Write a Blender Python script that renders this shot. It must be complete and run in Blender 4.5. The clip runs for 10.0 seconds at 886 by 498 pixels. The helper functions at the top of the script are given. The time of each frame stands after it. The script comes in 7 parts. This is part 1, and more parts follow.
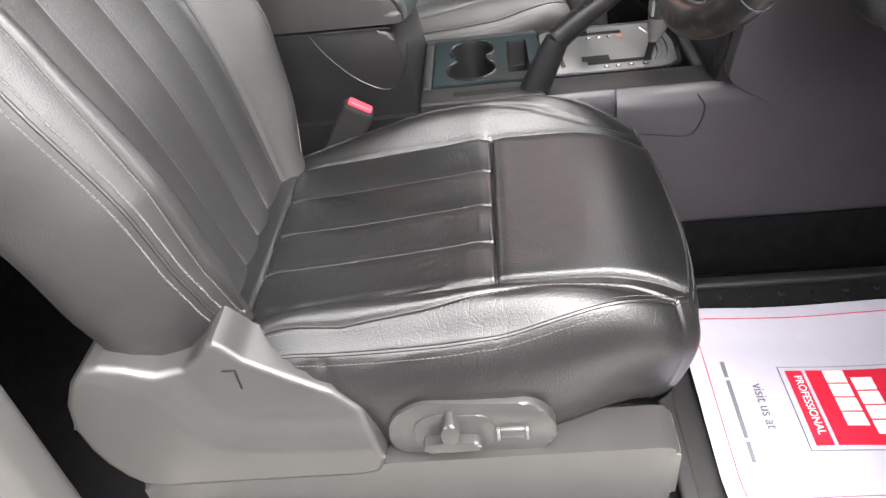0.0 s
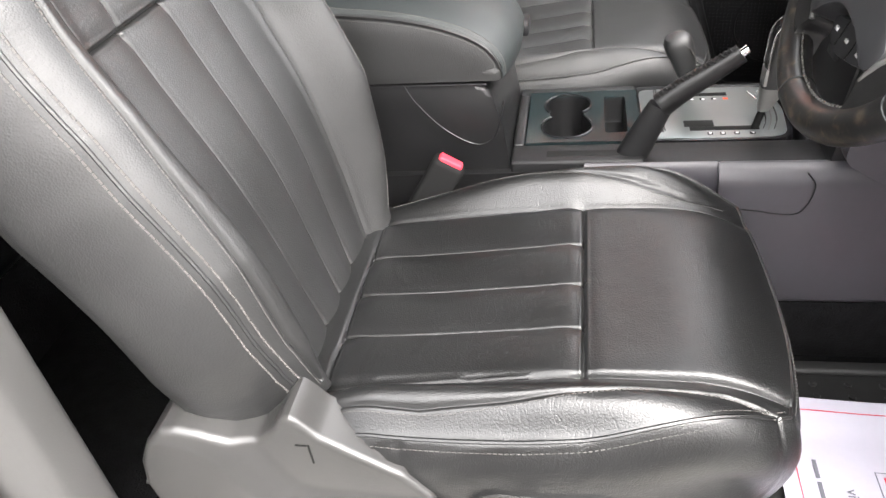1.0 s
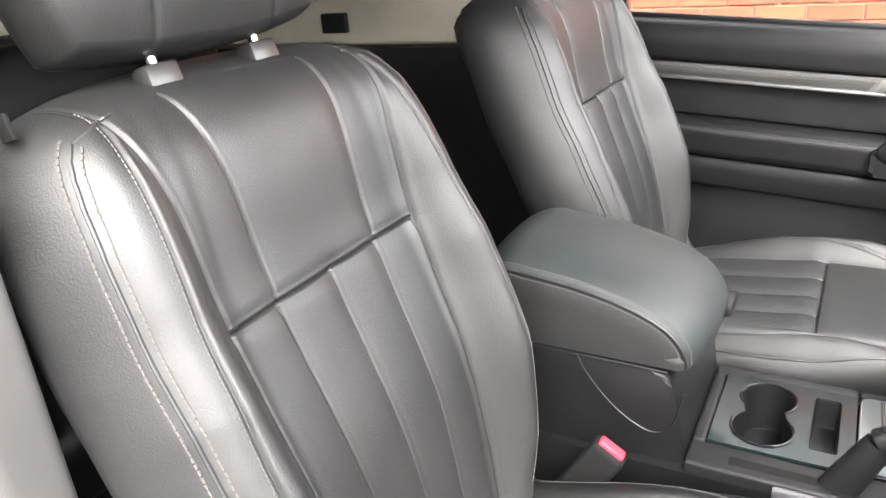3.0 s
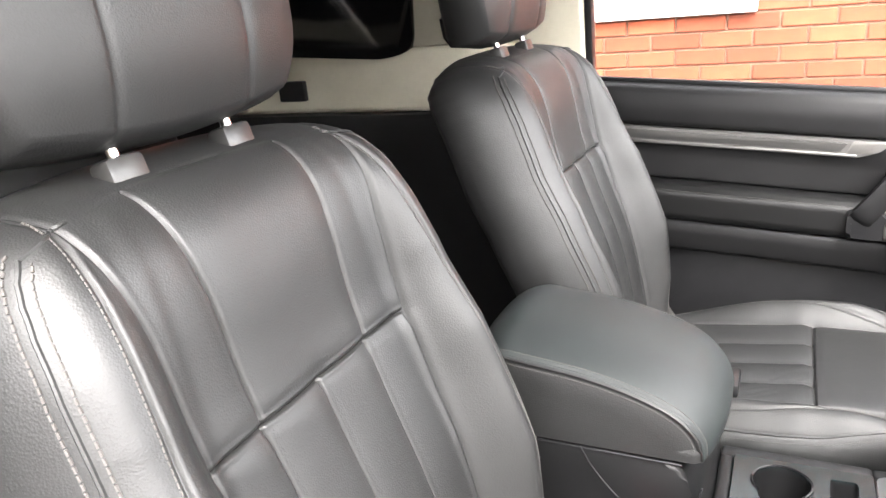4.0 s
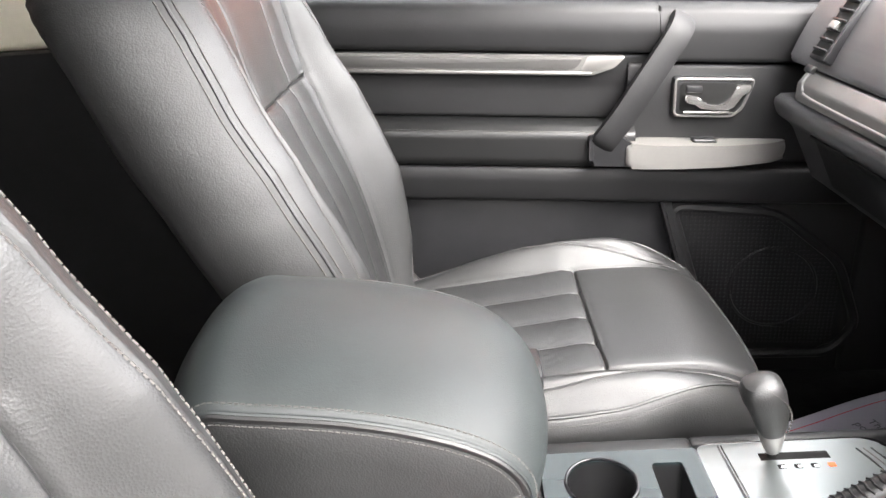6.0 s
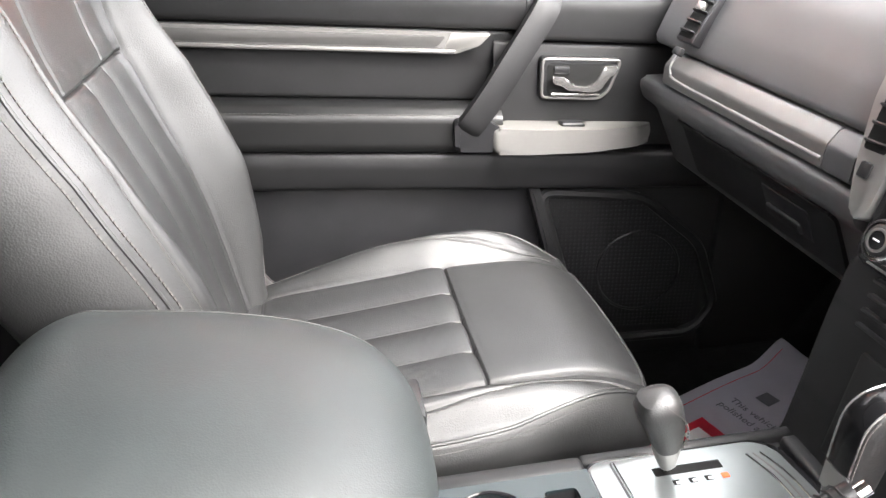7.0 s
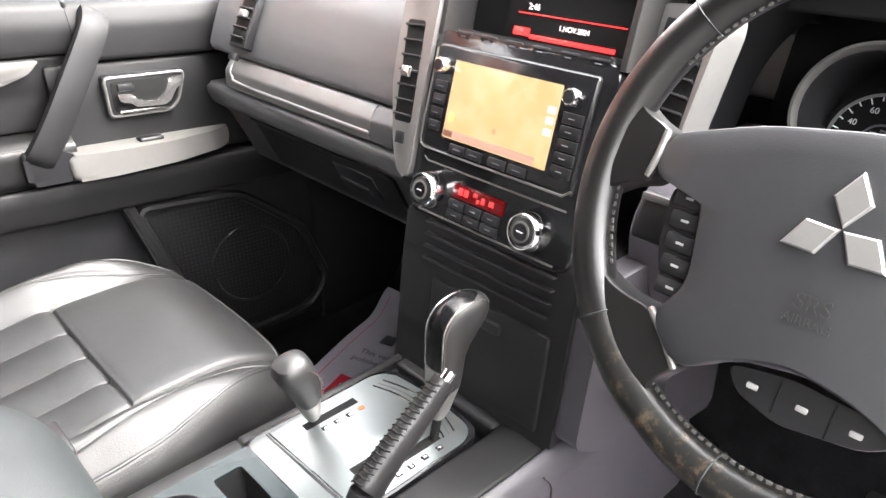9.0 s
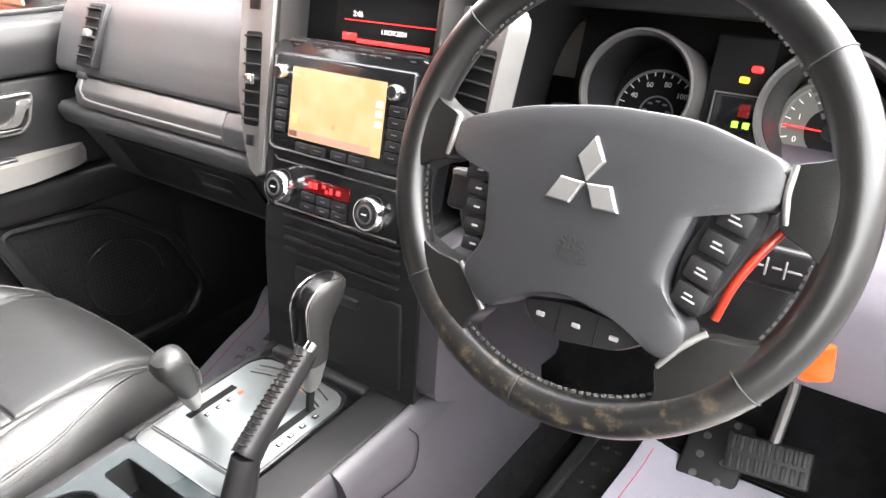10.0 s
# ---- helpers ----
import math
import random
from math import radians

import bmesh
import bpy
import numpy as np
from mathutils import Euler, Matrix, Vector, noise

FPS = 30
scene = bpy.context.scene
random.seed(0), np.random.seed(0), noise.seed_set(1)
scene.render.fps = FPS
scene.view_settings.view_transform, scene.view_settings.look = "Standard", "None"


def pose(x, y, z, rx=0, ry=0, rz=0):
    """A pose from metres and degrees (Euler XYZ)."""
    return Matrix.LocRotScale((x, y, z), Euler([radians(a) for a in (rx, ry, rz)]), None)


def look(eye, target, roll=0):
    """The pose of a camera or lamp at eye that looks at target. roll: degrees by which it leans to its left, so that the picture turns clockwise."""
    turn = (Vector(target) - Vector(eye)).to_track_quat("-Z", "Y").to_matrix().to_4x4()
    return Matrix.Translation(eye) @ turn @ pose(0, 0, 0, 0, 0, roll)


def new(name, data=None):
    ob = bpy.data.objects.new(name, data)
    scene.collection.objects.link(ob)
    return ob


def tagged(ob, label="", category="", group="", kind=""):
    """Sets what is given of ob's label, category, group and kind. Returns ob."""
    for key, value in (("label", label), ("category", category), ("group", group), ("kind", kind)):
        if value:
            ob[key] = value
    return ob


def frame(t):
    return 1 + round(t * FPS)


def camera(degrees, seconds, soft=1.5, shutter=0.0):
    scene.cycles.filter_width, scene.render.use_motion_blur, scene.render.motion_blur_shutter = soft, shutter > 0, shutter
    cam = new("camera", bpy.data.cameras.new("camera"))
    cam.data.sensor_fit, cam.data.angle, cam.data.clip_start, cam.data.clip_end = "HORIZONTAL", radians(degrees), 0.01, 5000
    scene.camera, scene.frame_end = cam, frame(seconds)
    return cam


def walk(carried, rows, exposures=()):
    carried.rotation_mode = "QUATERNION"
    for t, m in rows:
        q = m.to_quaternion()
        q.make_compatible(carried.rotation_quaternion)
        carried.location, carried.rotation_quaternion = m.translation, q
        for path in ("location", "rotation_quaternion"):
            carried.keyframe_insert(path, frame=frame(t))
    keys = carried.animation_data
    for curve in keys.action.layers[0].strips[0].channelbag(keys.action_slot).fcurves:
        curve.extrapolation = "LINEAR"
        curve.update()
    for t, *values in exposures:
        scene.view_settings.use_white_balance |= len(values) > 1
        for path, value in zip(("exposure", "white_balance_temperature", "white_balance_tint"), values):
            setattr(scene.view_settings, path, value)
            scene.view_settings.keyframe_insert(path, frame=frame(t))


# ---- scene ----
EXPOSURE = 4.0  # stops at the start
cam = camera(62.1, 10.0)
PATH = [
    (0, (0.019, -0.789, 0.863), (-0.17, 0.783, -0.359), -8.3),
    (0.5, (0.007, -0.761, 0.88), (-0.257, 0.805, -0.335), -8.3),
    (1, (-0.004, -0.723, 0.91), (-0.372, 0.845, -0.276), -7.6),
    (1.5, (0.021, -0.668, 0.927), (-0.508, 0.899, -0.197), -7.1),
    (2, (0.041, -0.62, 0.961), (-0.653, 0.942, -0.077), -5.9),
    (2.5, (0.041, -0.596, 0.981), (-0.795, 0.972, 0.064), -5.2),
    (3, (0.036, -0.578, 1.003), (-0.906, 1.005, 0.225), -4.9),
    (3.2, (0.029, -0.571, 1.009), (-0.931, 1.027, 0.285), -4.8),
    (4.3, (-0.073, -0.491, 1.016), (-0.807, 1.252, 0.367), -5.3),
    (4.5, (-0.088, -0.463, 1.001), (-0.737, 1.301, 0.317), -5.2),
    (5, (-0.128, -0.395, 0.963), (-0.556, 1.415, 0.229), -5.1),
    (5.2, (-0.146, -0.373, 0.942), (-0.468, 1.467, 0.228), -5.3),
    (6.5, (-0.151, -0.114, 0.907), (-0.081, 1.681, 0.029), -2.3),
    (7, (-0.156, -0.085, 0.9), (0.155, 1.674, 0.0), -0.8),
    (7.5, (-0.169, -0.09, 0.896), (0.383, 1.606, -0.008), -0.2),
    (8, (-0.172, -0.101, 0.902), (0.627, 1.489, -0.01), 0.0),
    (8.5, (-0.176, -0.118, 0.91), (0.845, 1.334, -0.011), -0.2),
    (9, (-0.177, -0.166, 0.934), (1.021, 1.144, 0.011), -0.7),
    (9.5, (-0.203, -0.221, 0.954), (1.105, 0.972, 0.026), -1.7),
    (10, (-0.216, -0.267, 0.963), (1.176, 0.819, 0.023), -2.3),
]
walk(cam, [(t, look(eye, target, roll)) for t, eye, target, roll in PATH],
     exposures=[(t, EXPOSURE + 0.24 + more) for t, more in ((0, 0.03), (1.0, 0.1), (2.5, 0.4), (4.5, 0.45), (5.0, 0.56), (6.5, 0.86), (8.0, 0.95), (10.0, 1.08))])

# ---- light ----
world = bpy.data.worlds.new("overcast_sky")
scene.world = world
world.use_nodes = True
wn = world.node_tree
sky = wn.nodes.new("ShaderNodeTexSky")
sky.sky_type, sky.sun_disc = "NISHITA", False
sky.sun_elevation, sky.sun_rotation = radians(50), radians(140)
sky.air_density, sky.dust_density, sky.ozone_density = 1.0, 2.0, 1.0
pale = wn.nodes.new("ShaderNodeHueSaturation")  # thin cloud: little colour left
pale.inputs["Saturation"].default_value = 0.12
wn.links.new(sky.outputs[0], pale.inputs["Color"])
warm = wn.nodes.new("ShaderNodeVectorMath")  # the camera's white balance leans warm
warm.operation = "MULTIPLY"
warm.inputs[1].default_value = (1.03, 1.0, 0.975)
wn.links.new(pale.outputs[0], warm.inputs[0])
wn.links.new(warm.outputs[0], wn.nodes["Background"].inputs[0])
wn.nodes["Background"].inputs[1].default_value = 0.15
sun = new("sun", bpy.data.lights.new("sun", "SUN"))
sun.data.energy, sun.data.angle, sun.data.color = 0.20, radians(85), (1.0, 0.93, 0.84)
sun.matrix_world = look((0, 0, 0), (-0.40, 0.48, -0.77))
GLOW = 2 ** -EXPOSURE  # lit displays keep to the picture's range


# ---- materials ----
def material(name, base, rough=0.5, metal=0.0, spots=0.0, spot_size=0.1, grain=0.0, grain_size=0.001,
             cells=False, coat=0.0, rough_var=0.0, wrinkle=0.0, wrinkle_size=0.03, spec=0.5, crease=0.0, crease_size=0.02):
    """A surface with colour stains, uneven gloss, a fine grain and soft wrinkles, in metres of the object."""
    m = bpy.data.materials.new(name)
    m.use_nodes = True
    nt = m.node_tree
    b = nt.nodes["Principled BSDF"]
    b.inputs["Roughness"].default_value, b.inputs["Metallic"].default_value = rough, metal
    b.inputs["Coat Weight"].default_value = coat
    b.inputs["Coat Roughness"].default_value = 0.25
    b.inputs["Specular IOR Level"].default_value = spec
    b.inputs["Base Color"].default_value = (*base, 1)
    co = nt.nodes.new("ShaderNodeTexCoord").outputs["Object"]

    def tex(kind, size, detail=3.0):
        n = nt.nodes.new(kind)
        n.inputs["Scale"].default_value = 1 / size
        if kind == "ShaderNodeTexNoise":
            n.inputs["Detail"].default_value = detail
        nt.links.new(co, n.inputs["Vector"])
        return n

    if spots or rough_var:
        n = tex("ShaderNodeTexNoise", spot_size, 4)
        fine = tex("ShaderNodeTexNoise", spot_size / 9, 3)
        mix = nt.nodes.new("ShaderNodeMath")
        mix.operation = "MULTIPLY_ADD"
        mix.inputs[1].default_value = 0.4
        nt.links.new(fine.outputs[0], mix.inputs[0])
        nt.links.new(n.outputs[0], mix.inputs[2])
        if spots:
            ramp = nt.nodes.new("ShaderNodeMapRange")
            ramp.inputs[1].default_value, ramp.inputs[2].default_value = 0.45, 1.0
            ramp.inputs[3].default_value, ramp.inputs[4].default_value = 1 - spots, 1 + spots
            nt.links.new(mix.outputs[0], ramp.inputs[0])
            vm = nt.nodes.new("ShaderNodeVectorMath")
            vm.operation = "SCALE"
            vm.inputs[0].default_value = base
            nt.links.new(ramp.outputs[0], vm.inputs["Scale"])
            nt.links.new(vm.outputs[0], b.inputs["Base Color"])
        if rough_var:
            ramp = nt.nodes.new("ShaderNodeMapRange")
            ramp.inputs[1].default_value, ramp.inputs[2].default_value = 0.45, 1.0
            ramp.inputs[3].default_value, ramp.inputs[4].default_value = rough - rough_var, rough + rough_var
            nt.links.new(mix.outputs[0], ramp.inputs[0])
            nt.links.new(ramp.outputs[0], b.inputs["Roughness"])
    normal = None
    if wrinkle:
        n = tex("ShaderNodeTexNoise", wrinkle_size, 2)
        bp = nt.nodes.new("ShaderNodeBump")
        bp.inputs["Strength"].default_value, bp.inputs["Distance"].default_value = 1.0, wrinkle
        nt.links.new(n.outputs[0], bp.inputs["Height"])
        normal = bp
    if crease:  # drawn-out, bending creases, gathered in patches
        turn = nt.nodes.new("ShaderNodeMapping")
        turn.inputs["Rotation"].default_value = (0.5, 0.6, 0.7)
        turn.inputs["Scale"].default_value = (1 / crease_size, 0.22 / crease_size, 0.45 / crease_size)
        nt.links.new(co, turn.inputs["Vector"])
        v = nt.nodes.new("ShaderNodeTexNoise")
        v.inputs["Scale"].default_value, v.inputs["Detail"].default_value = 1.0, 1.0
        v.inputs["Distortion"].default_value = 0.8
        nt.links.new(turn.outputs[0], v.inputs["Vector"])
        off = nt.nodes.new("ShaderNodeMath")
        off.operation = "SUBTRACT"
        off.inputs[1].default_value = 0.5
        nt.links.new(v.outputs[0], off.inputs[0])
        fold = nt.nodes.new("ShaderNodeMath")
        fold.operation = "ABSOLUTE"
        nt.links.new(off.outputs[0], fold.inputs[0])
        line = nt.nodes.new("ShaderNodeMapRange")
        line.interpolation_type = "SMOOTHSTEP"
        line.inputs[1].default_value, line.inputs[2].default_value = 0.0, 0.04
        line.inputs[3].default_value, line.inputs[4].default_value = 1.0, 0.0
        nt.links.new(fold.outputs[0], line.inputs[0])
        patch = nt.nodes.new("ShaderNodeMapRange")
        patch.inputs[1].default_value, patch.inputs[2].default_value = 0.35, 0.65
        patch.inputs[4].default_value = -crease
        nt.links.new(tex("ShaderNodeTexNoise", crease_size * 7, 2).outputs[0], patch.inputs[0])
        deep = nt.nodes.new("ShaderNodeMath")
        deep.operation = "MULTIPLY"
        nt.links.new(line.outputs[0], deep.inputs[0])
        nt.links.new(patch.outputs[0], deep.inputs[1])
        bp = nt.nodes.new("ShaderNodeBump")
        bp.inputs["Strength"].default_value, bp.inputs["Distance"].default_value = 1.0, 1.0
        nt.links.new(deep.outputs[0], bp.inputs["Height"])
        if normal:
            nt.links.new(normal.outputs[0], bp.inputs["Normal"])
        normal = bp
    if grain:
        if cells:
            n = tex("ShaderNodeTexVoronoi", grain_size)
        else:
            n = tex("ShaderNodeTexNoise", grain_size, 2)
        bp = nt.nodes.new("ShaderNodeBump")
        bp.inputs["Strength"].default_value, bp.inputs["Distance"].default_value = 1.0, grain
        nt.links.new(n.outputs[0], bp.inputs["Height"])
        if normal:
            nt.links.new(normal.outputs[0], bp.inputs["Normal"])
        normal = bp
    if normal:
        nt.links.new(normal.outputs[0], b.inputs["Normal"])
    return m


def glowing(name, colour, strength):
    m = bpy.data.materials.new(name)
    m.use_nodes = True
    b = m.node_tree.nodes["Principled BSDF"]
    b.inputs["Base Color"].default_value = (*[c * 0.02 for c in colour], 1)
    b.inputs["Emission Color"].default_value = (*colour, 1)
    b.inputs["Emission Strength"].default_value = strength * GLOW
    b.inputs["Roughness"].default_value = 0.2
    return m


LEATHER = material("worn_black_leather", (0.0064, 0.0065, 0.0066), 0.35, 0, 0.25, 0.10, 0.00020, 0.0019, True, 0.0, 0.03, 0.0009, 0.045, spec=0.53, crease=0.00010, crease_size=0.012)
LEATHER_SOFT = material("soft_black_leather", (0.0112, 0.0113, 0.0114), 0.50, 0, 0.25, 0.10, 0.00018, 0.0018, True, 0.0, 0.02, 0.0010, 0.06, spec=0.58, crease=0.00004, crease_size=0.013)
LEATHER_SMOOTH = material("smooth_black_leather", (0.0140, 0.0172, 0.0175), 0.58, 0, 0.2, 0.06, 0.0001, 0.0013, True, 0.0, 0.02, 0.0004, 0.05, spec=0.45)
LEATHER_WORN = material("worn_rim_leather", (0.0065, 0.0065, 0.0065), 0.34, 0, 0.3, 0.05, 0.00005, 0.0013, True, 0.1, 0.02, spec=0.45)
SPOKE = material("dark_spoke_leather", (0.007, 0.007, 0.007), 0.36, 0, 0.2, 0.05, 0.0001, 0.0014, True, spec=0.35)
LEATHER_DOOR = material("dark_door_leather", (0.007, 0.007, 0.0072), 0.40, 0, 0.2, 0.06, 0.00008, 0.0013, True, 0.0, 0.03, 0.0003, 0.05, spec=0.35)
THREAD = material("grey_thread", (0.075, 0.070, 0.067), 0.8, spec=0.2)
THREAD_PALE = material("pale_grey_thread", (0.07, 0.068, 0.065), 0.8, spec=0.2)
THREAD_DARK = material("dark_thread", (0.055, 0.053, 0.051), 0.8, spec=0.2)
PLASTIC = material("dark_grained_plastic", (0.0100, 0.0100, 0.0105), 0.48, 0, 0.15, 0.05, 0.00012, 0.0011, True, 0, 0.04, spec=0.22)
# PLASTIC darkened for the weak light on the console; also the black speaker panel
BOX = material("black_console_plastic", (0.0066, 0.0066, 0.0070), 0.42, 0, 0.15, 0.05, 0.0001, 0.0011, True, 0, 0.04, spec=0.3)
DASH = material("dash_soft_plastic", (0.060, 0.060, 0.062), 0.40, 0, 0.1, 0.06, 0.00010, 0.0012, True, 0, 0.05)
PLASTIC_GREY = material("grey_seat_plastic", (0.027, 0.0265, 0.026), 0.30, 0, 0.1, 0.05, 0.00008, 0.0012, True)
PLASTIC_SMOOTH = material("smooth_dark_plastic", (0.012, 0.012, 0.013), 0.36, 0, 0.15, 0.04, 0, 0.001, False, 0, 0.05, spec=0.28)
PLASTIC_PURPLE = material("grey_console_side_plastic", (0.040, 0.038, 0.0435), 0.43, 0, 0.12, 0.08, 0.0001, 0.001, True, 0, 0.05)
HUB = material("hub_soft_plastic", (0.021, 0.0215, 0.0235), 0.44, 0, 0.1, 0.05, 0.00005, 0.001, True)
KNEE = material("lavender_grey_plastic", (0.098, 0.090, 0.106), 0.55, 0, 0.1, 0.08, 0.0001, 0.001, True, 0, 0.05)
EMBLEM = material("satin_emblem_metal", (0.27, 0.267, 0.263), 0.38, 0.6, 0.05, 0.02)
DIAL_GREY = material("pale_grey_dial", (0.11, 0.115, 0.10), 0.5, 0.2, 0.05, 0.02)
RUBBER = material("black_rubber", (0.012, 0.012, 0.012), 0.6, 0, 0.2, 0.02, 0.0002, 0.003)
CARPET = material("black_carpet", (0.006, 0.006, 0.0065), 0.95, 0, 0.5, 0.03, 0.002, 0.003, spec=0.1)
SILVER = material("satin_silver_panel", (0.17, 0.185, 0.185), 0.3, 0.75, 0.03, 0.05)
SILVER_PAINT = material("silver_painted_trim", (0.21, 0.207, 0.203), 0.42, 0.6, 0.06, 0.05)
GREY_TRIM = material("brushed_grey_trim", (0.13, 0.127, 0.123), 0.42, 0.5, 0.1, 0.03, 0.00005, 0.0015)
PLATE = material("satin_plate_paint", (0.16, 0.155, 0.148), 0.42, 0.45, 0.06, 0.05, 0.00003, 0.0008)
TRIM_DARK = material("dark_grey_inset", (0.07, 0.068, 0.066), 0.4, 0.4, 0.1, 0.03, 0.00005, 0.0015)
PILLAR = material("grey_pillar_plastic", (0.05, 0.049, 0.048), 0.5, 0, 0.1, 0.08, 0.00008, 0.0011, True, 0, 0.05)
CHROME = material("chrome", (0.8, 0.8, 0.8), 0.1, 1.0)
BRIGHT = material("bright_plated_plastic", (0.5, 0.49, 0.48), 0.2, 0.9)
PIANO = material("piano_black", (0.008, 0.008, 0.009), 0.14)
GLOSS_BAND = material("black_gloss_band", (0.005, 0.005, 0.0055), 0.2, spec=0.18)
TEAL_PANEL = material("dark_gloss_tray_panel", (0.0075, 0.0125, 0.0135), 0.16, spec=0.26)
BLACK = material("matt_black", (0.006, 0.006, 0.006), 0.8, spec=0.15)
# headliner is out of view; colour darkened so the leather reflects a dim ceiling
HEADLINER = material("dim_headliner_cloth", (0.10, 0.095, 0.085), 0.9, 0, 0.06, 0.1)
CREAM = material("cream_trim", (0.62, 0.58, 0.47), 0.55, 0, 0.06, 0.08, 0.00008, 0.0012)
BODY = material("pale_car_paint", (0.45, 0.43, 0.39), 0.3, 0.2, 0.04, 0.2, 0, 0.001, False, 0.6)
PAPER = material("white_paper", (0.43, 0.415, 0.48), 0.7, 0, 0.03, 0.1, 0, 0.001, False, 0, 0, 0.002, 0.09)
RED_PRINT = material("red_print", (0.55, 0.010, 0.035), 0.6)
GREY_PRINT = material("grey_print", (0.12, 0.12, 0.14), 0.7)
PALE_PRINT = material("pale_grey_print", (0.26, 0.26, 0.26), 0.6)
WHITE_PRINT = material("white_print", (0.8, 0.8, 0.8), 0.5)
RED_BUTTON = material("red_button_plastic", (0.6, 0.03, 0.05), 0.5, spec=0.25)
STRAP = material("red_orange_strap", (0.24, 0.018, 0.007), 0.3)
ORANGE_TAG = material("orange_plastic", (0.70, 0.075, 0.008), 0.4)
BRICK = material("orange_brick", (0.25, 0.058, 0.024), 0.85, 0, 0.35, 0.12, 0.002, 0.004)
# for the added walls; grey level sets how much light they reflect
BOUNCE_WALL = material("pale_wall_plaster", (0.32, 0.30, 0.285), 0.9, 0, 0.3, 0.4, 0.002, 0.01)
MORTAR = material("pale_mortar", (0.27, 0.17, 0.12), 0.9, 0, 0.2, 0.05, 0.001, 0.003)
WHITE_PAINT = material("white_paint", (0.8, 0.8, 0.79), 0.5, 0, 0.04, 0.2)
ASPHALT = material("asphalt", (0.08, 0.08, 0.079), 0.9, 0, 0.3, 0.3, 0.003, 0.01)
RED_GLOW = glowing("red_display", (1.0, 0.03, 0.03), 1.6)
TEXT_GLOW = glowing("white_display", (1.0, 0.85, 0.85), 1.5)
AMBER_GLOW = glowing("amber_light", (1.0, 0.4, 0.03), 1.6)
GREEN_GLOW = glowing("green_light", (0.3, 1.0, 0.05), 1.6)

GLASS = bpy.data.materials.new("clear_glass")
GLASS.use_nodes = True
gb = GLASS.node_tree.nodes["Principled BSDF"]
gb.inputs["Transmission Weight"].default_value, gb.inputs["Roughness"].default_value = 1.0, 0.0
gb.inputs["IOR"].default_value = 1.1
DARK_GLASS = material("privacy_glass", (0.006, 0.006, 0.007), 0.08)

# brick colour varies from piece to piece
nt = BRICK.node_tree
info, hue = nt.nodes.new("ShaderNodeObjectInfo"), nt.nodes.new("ShaderNodeHueSaturation")
b = nt.nodes["Principled BSDF"]
was = b.inputs["Base Color"].links[0].from_socket
val = nt.nodes.new("ShaderNodeMapRange")
val.inputs[3].default_value, val.inputs[4].default_value = 0.7, 1.35
nt.links.new(info.outputs["Random"], val.inputs[0])
nt.links.new(val.outputs[0], hue.inputs["Value"])
nt.links.new(was, hue.inputs["Color"])
nt.links.new(hue.outputs[0], b.inputs["Base Color"])

# worn patches low on the rim: the black finish has rubbed to brown
nt = LEATHER_WORN.node_tree
b = nt.nodes["Principled BSDF"]
was = b.inputs["Base Color"].links[0].from_socket
co = nt.nodes.new("ShaderNodeTexCoord").outputs["Object"]
wear = nt.nodes.new("ShaderNodeTexNoise")
wear.inputs["Scale"].default_value, wear.inputs["Detail"].default_value, wear.inputs["Roughness"].default_value = 75, 13, 0.74
nt.links.new(co, wear.inputs["Vector"])
edge = nt.nodes.new("ShaderNodeMapRange")
edge.inputs[1].default_value, edge.inputs[2].default_value = 0.52, 0.66
edge.inputs[4].default_value = 0.38
nt.links.new(wear.outputs[0], edge.inputs[0])
where = nt.nodes.new("ShaderNodeSeparateXYZ")  # rubbed along the lower half
nt.links.new(co, where.inputs[0])
lower = nt.nodes.new("ShaderNodeMapRange")
lower.inputs[1].default_value, lower.inputs[2].default_value = -0.09, -0.17
nt.links.new(where.outputs[1], lower.inputs[0])
rubbed = nt.nodes.new("ShaderNodeMath")
rubbed.operation = "MULTIPLY"
nt.links.new(lower.outputs[0], rubbed.inputs[0])
nt.links.new(edge.outputs[0], rubbed.inputs[1])
mixer = nt.nodes.new("ShaderNodeMix")
mixer.data_type = "RGBA"
nt.links.new(rubbed.outputs[0], mixer.inputs[0])
nt.links.new(was, mixer.inputs[6])
mixer.inputs[7].default_value = (0.2, 0.15, 0.095, 1)
nt.links.new(mixer.outputs[2], b.inputs["Base Color"])


# ---- mesh helpers ----
def thing(name, at, label, category, group="", kind=""):
    ob = new(name)
    ob.empty_display_size = 0.05
    ob.matrix_world = at if isinstance(at, Matrix) else Matrix.Translation(at)
    return tagged(ob, label, category, group, kind)


def part(name, data, mat, parent=None, label="", smooth=True, at=None, sharp=38):
    """Links a bmesh or (verts, faces) as one mesh object, under a thing or part."""
    me = bpy.data.meshes.new(name)
    if isinstance(data, tuple):
        me.from_pydata(data[0], [], data[1])
        bm = bmesh.new()
        bm.from_mesh(me)
        bmesh.ops.recalc_face_normals(bm, faces=bm.faces)
        bm.to_mesh(me)
        bm.free()
    else:
        bmesh.ops.recalc_face_normals(data, faces=data.faces)
        data.to_mesh(me)
        data.free()
    me.materials.append(mat)
    if smooth:
        me.polygons.foreach_set("use_smooth", [True] * len(me.polygons))
        me.set_sharp_from_angle(angle=radians(sharp))
    ob = new(name, me)
    if parent:
        ob.parent = parent
    if at is not None:
        ob.matrix_basis = at if isinstance(at, Matrix) else Matrix.Translation(at)
    return tagged(ob, label)


def solo(name, data, mat, label, category, group="", kind="", smooth=True):
    return tagged(part(name, data, mat, None, "", smooth), label, category, group, kind)


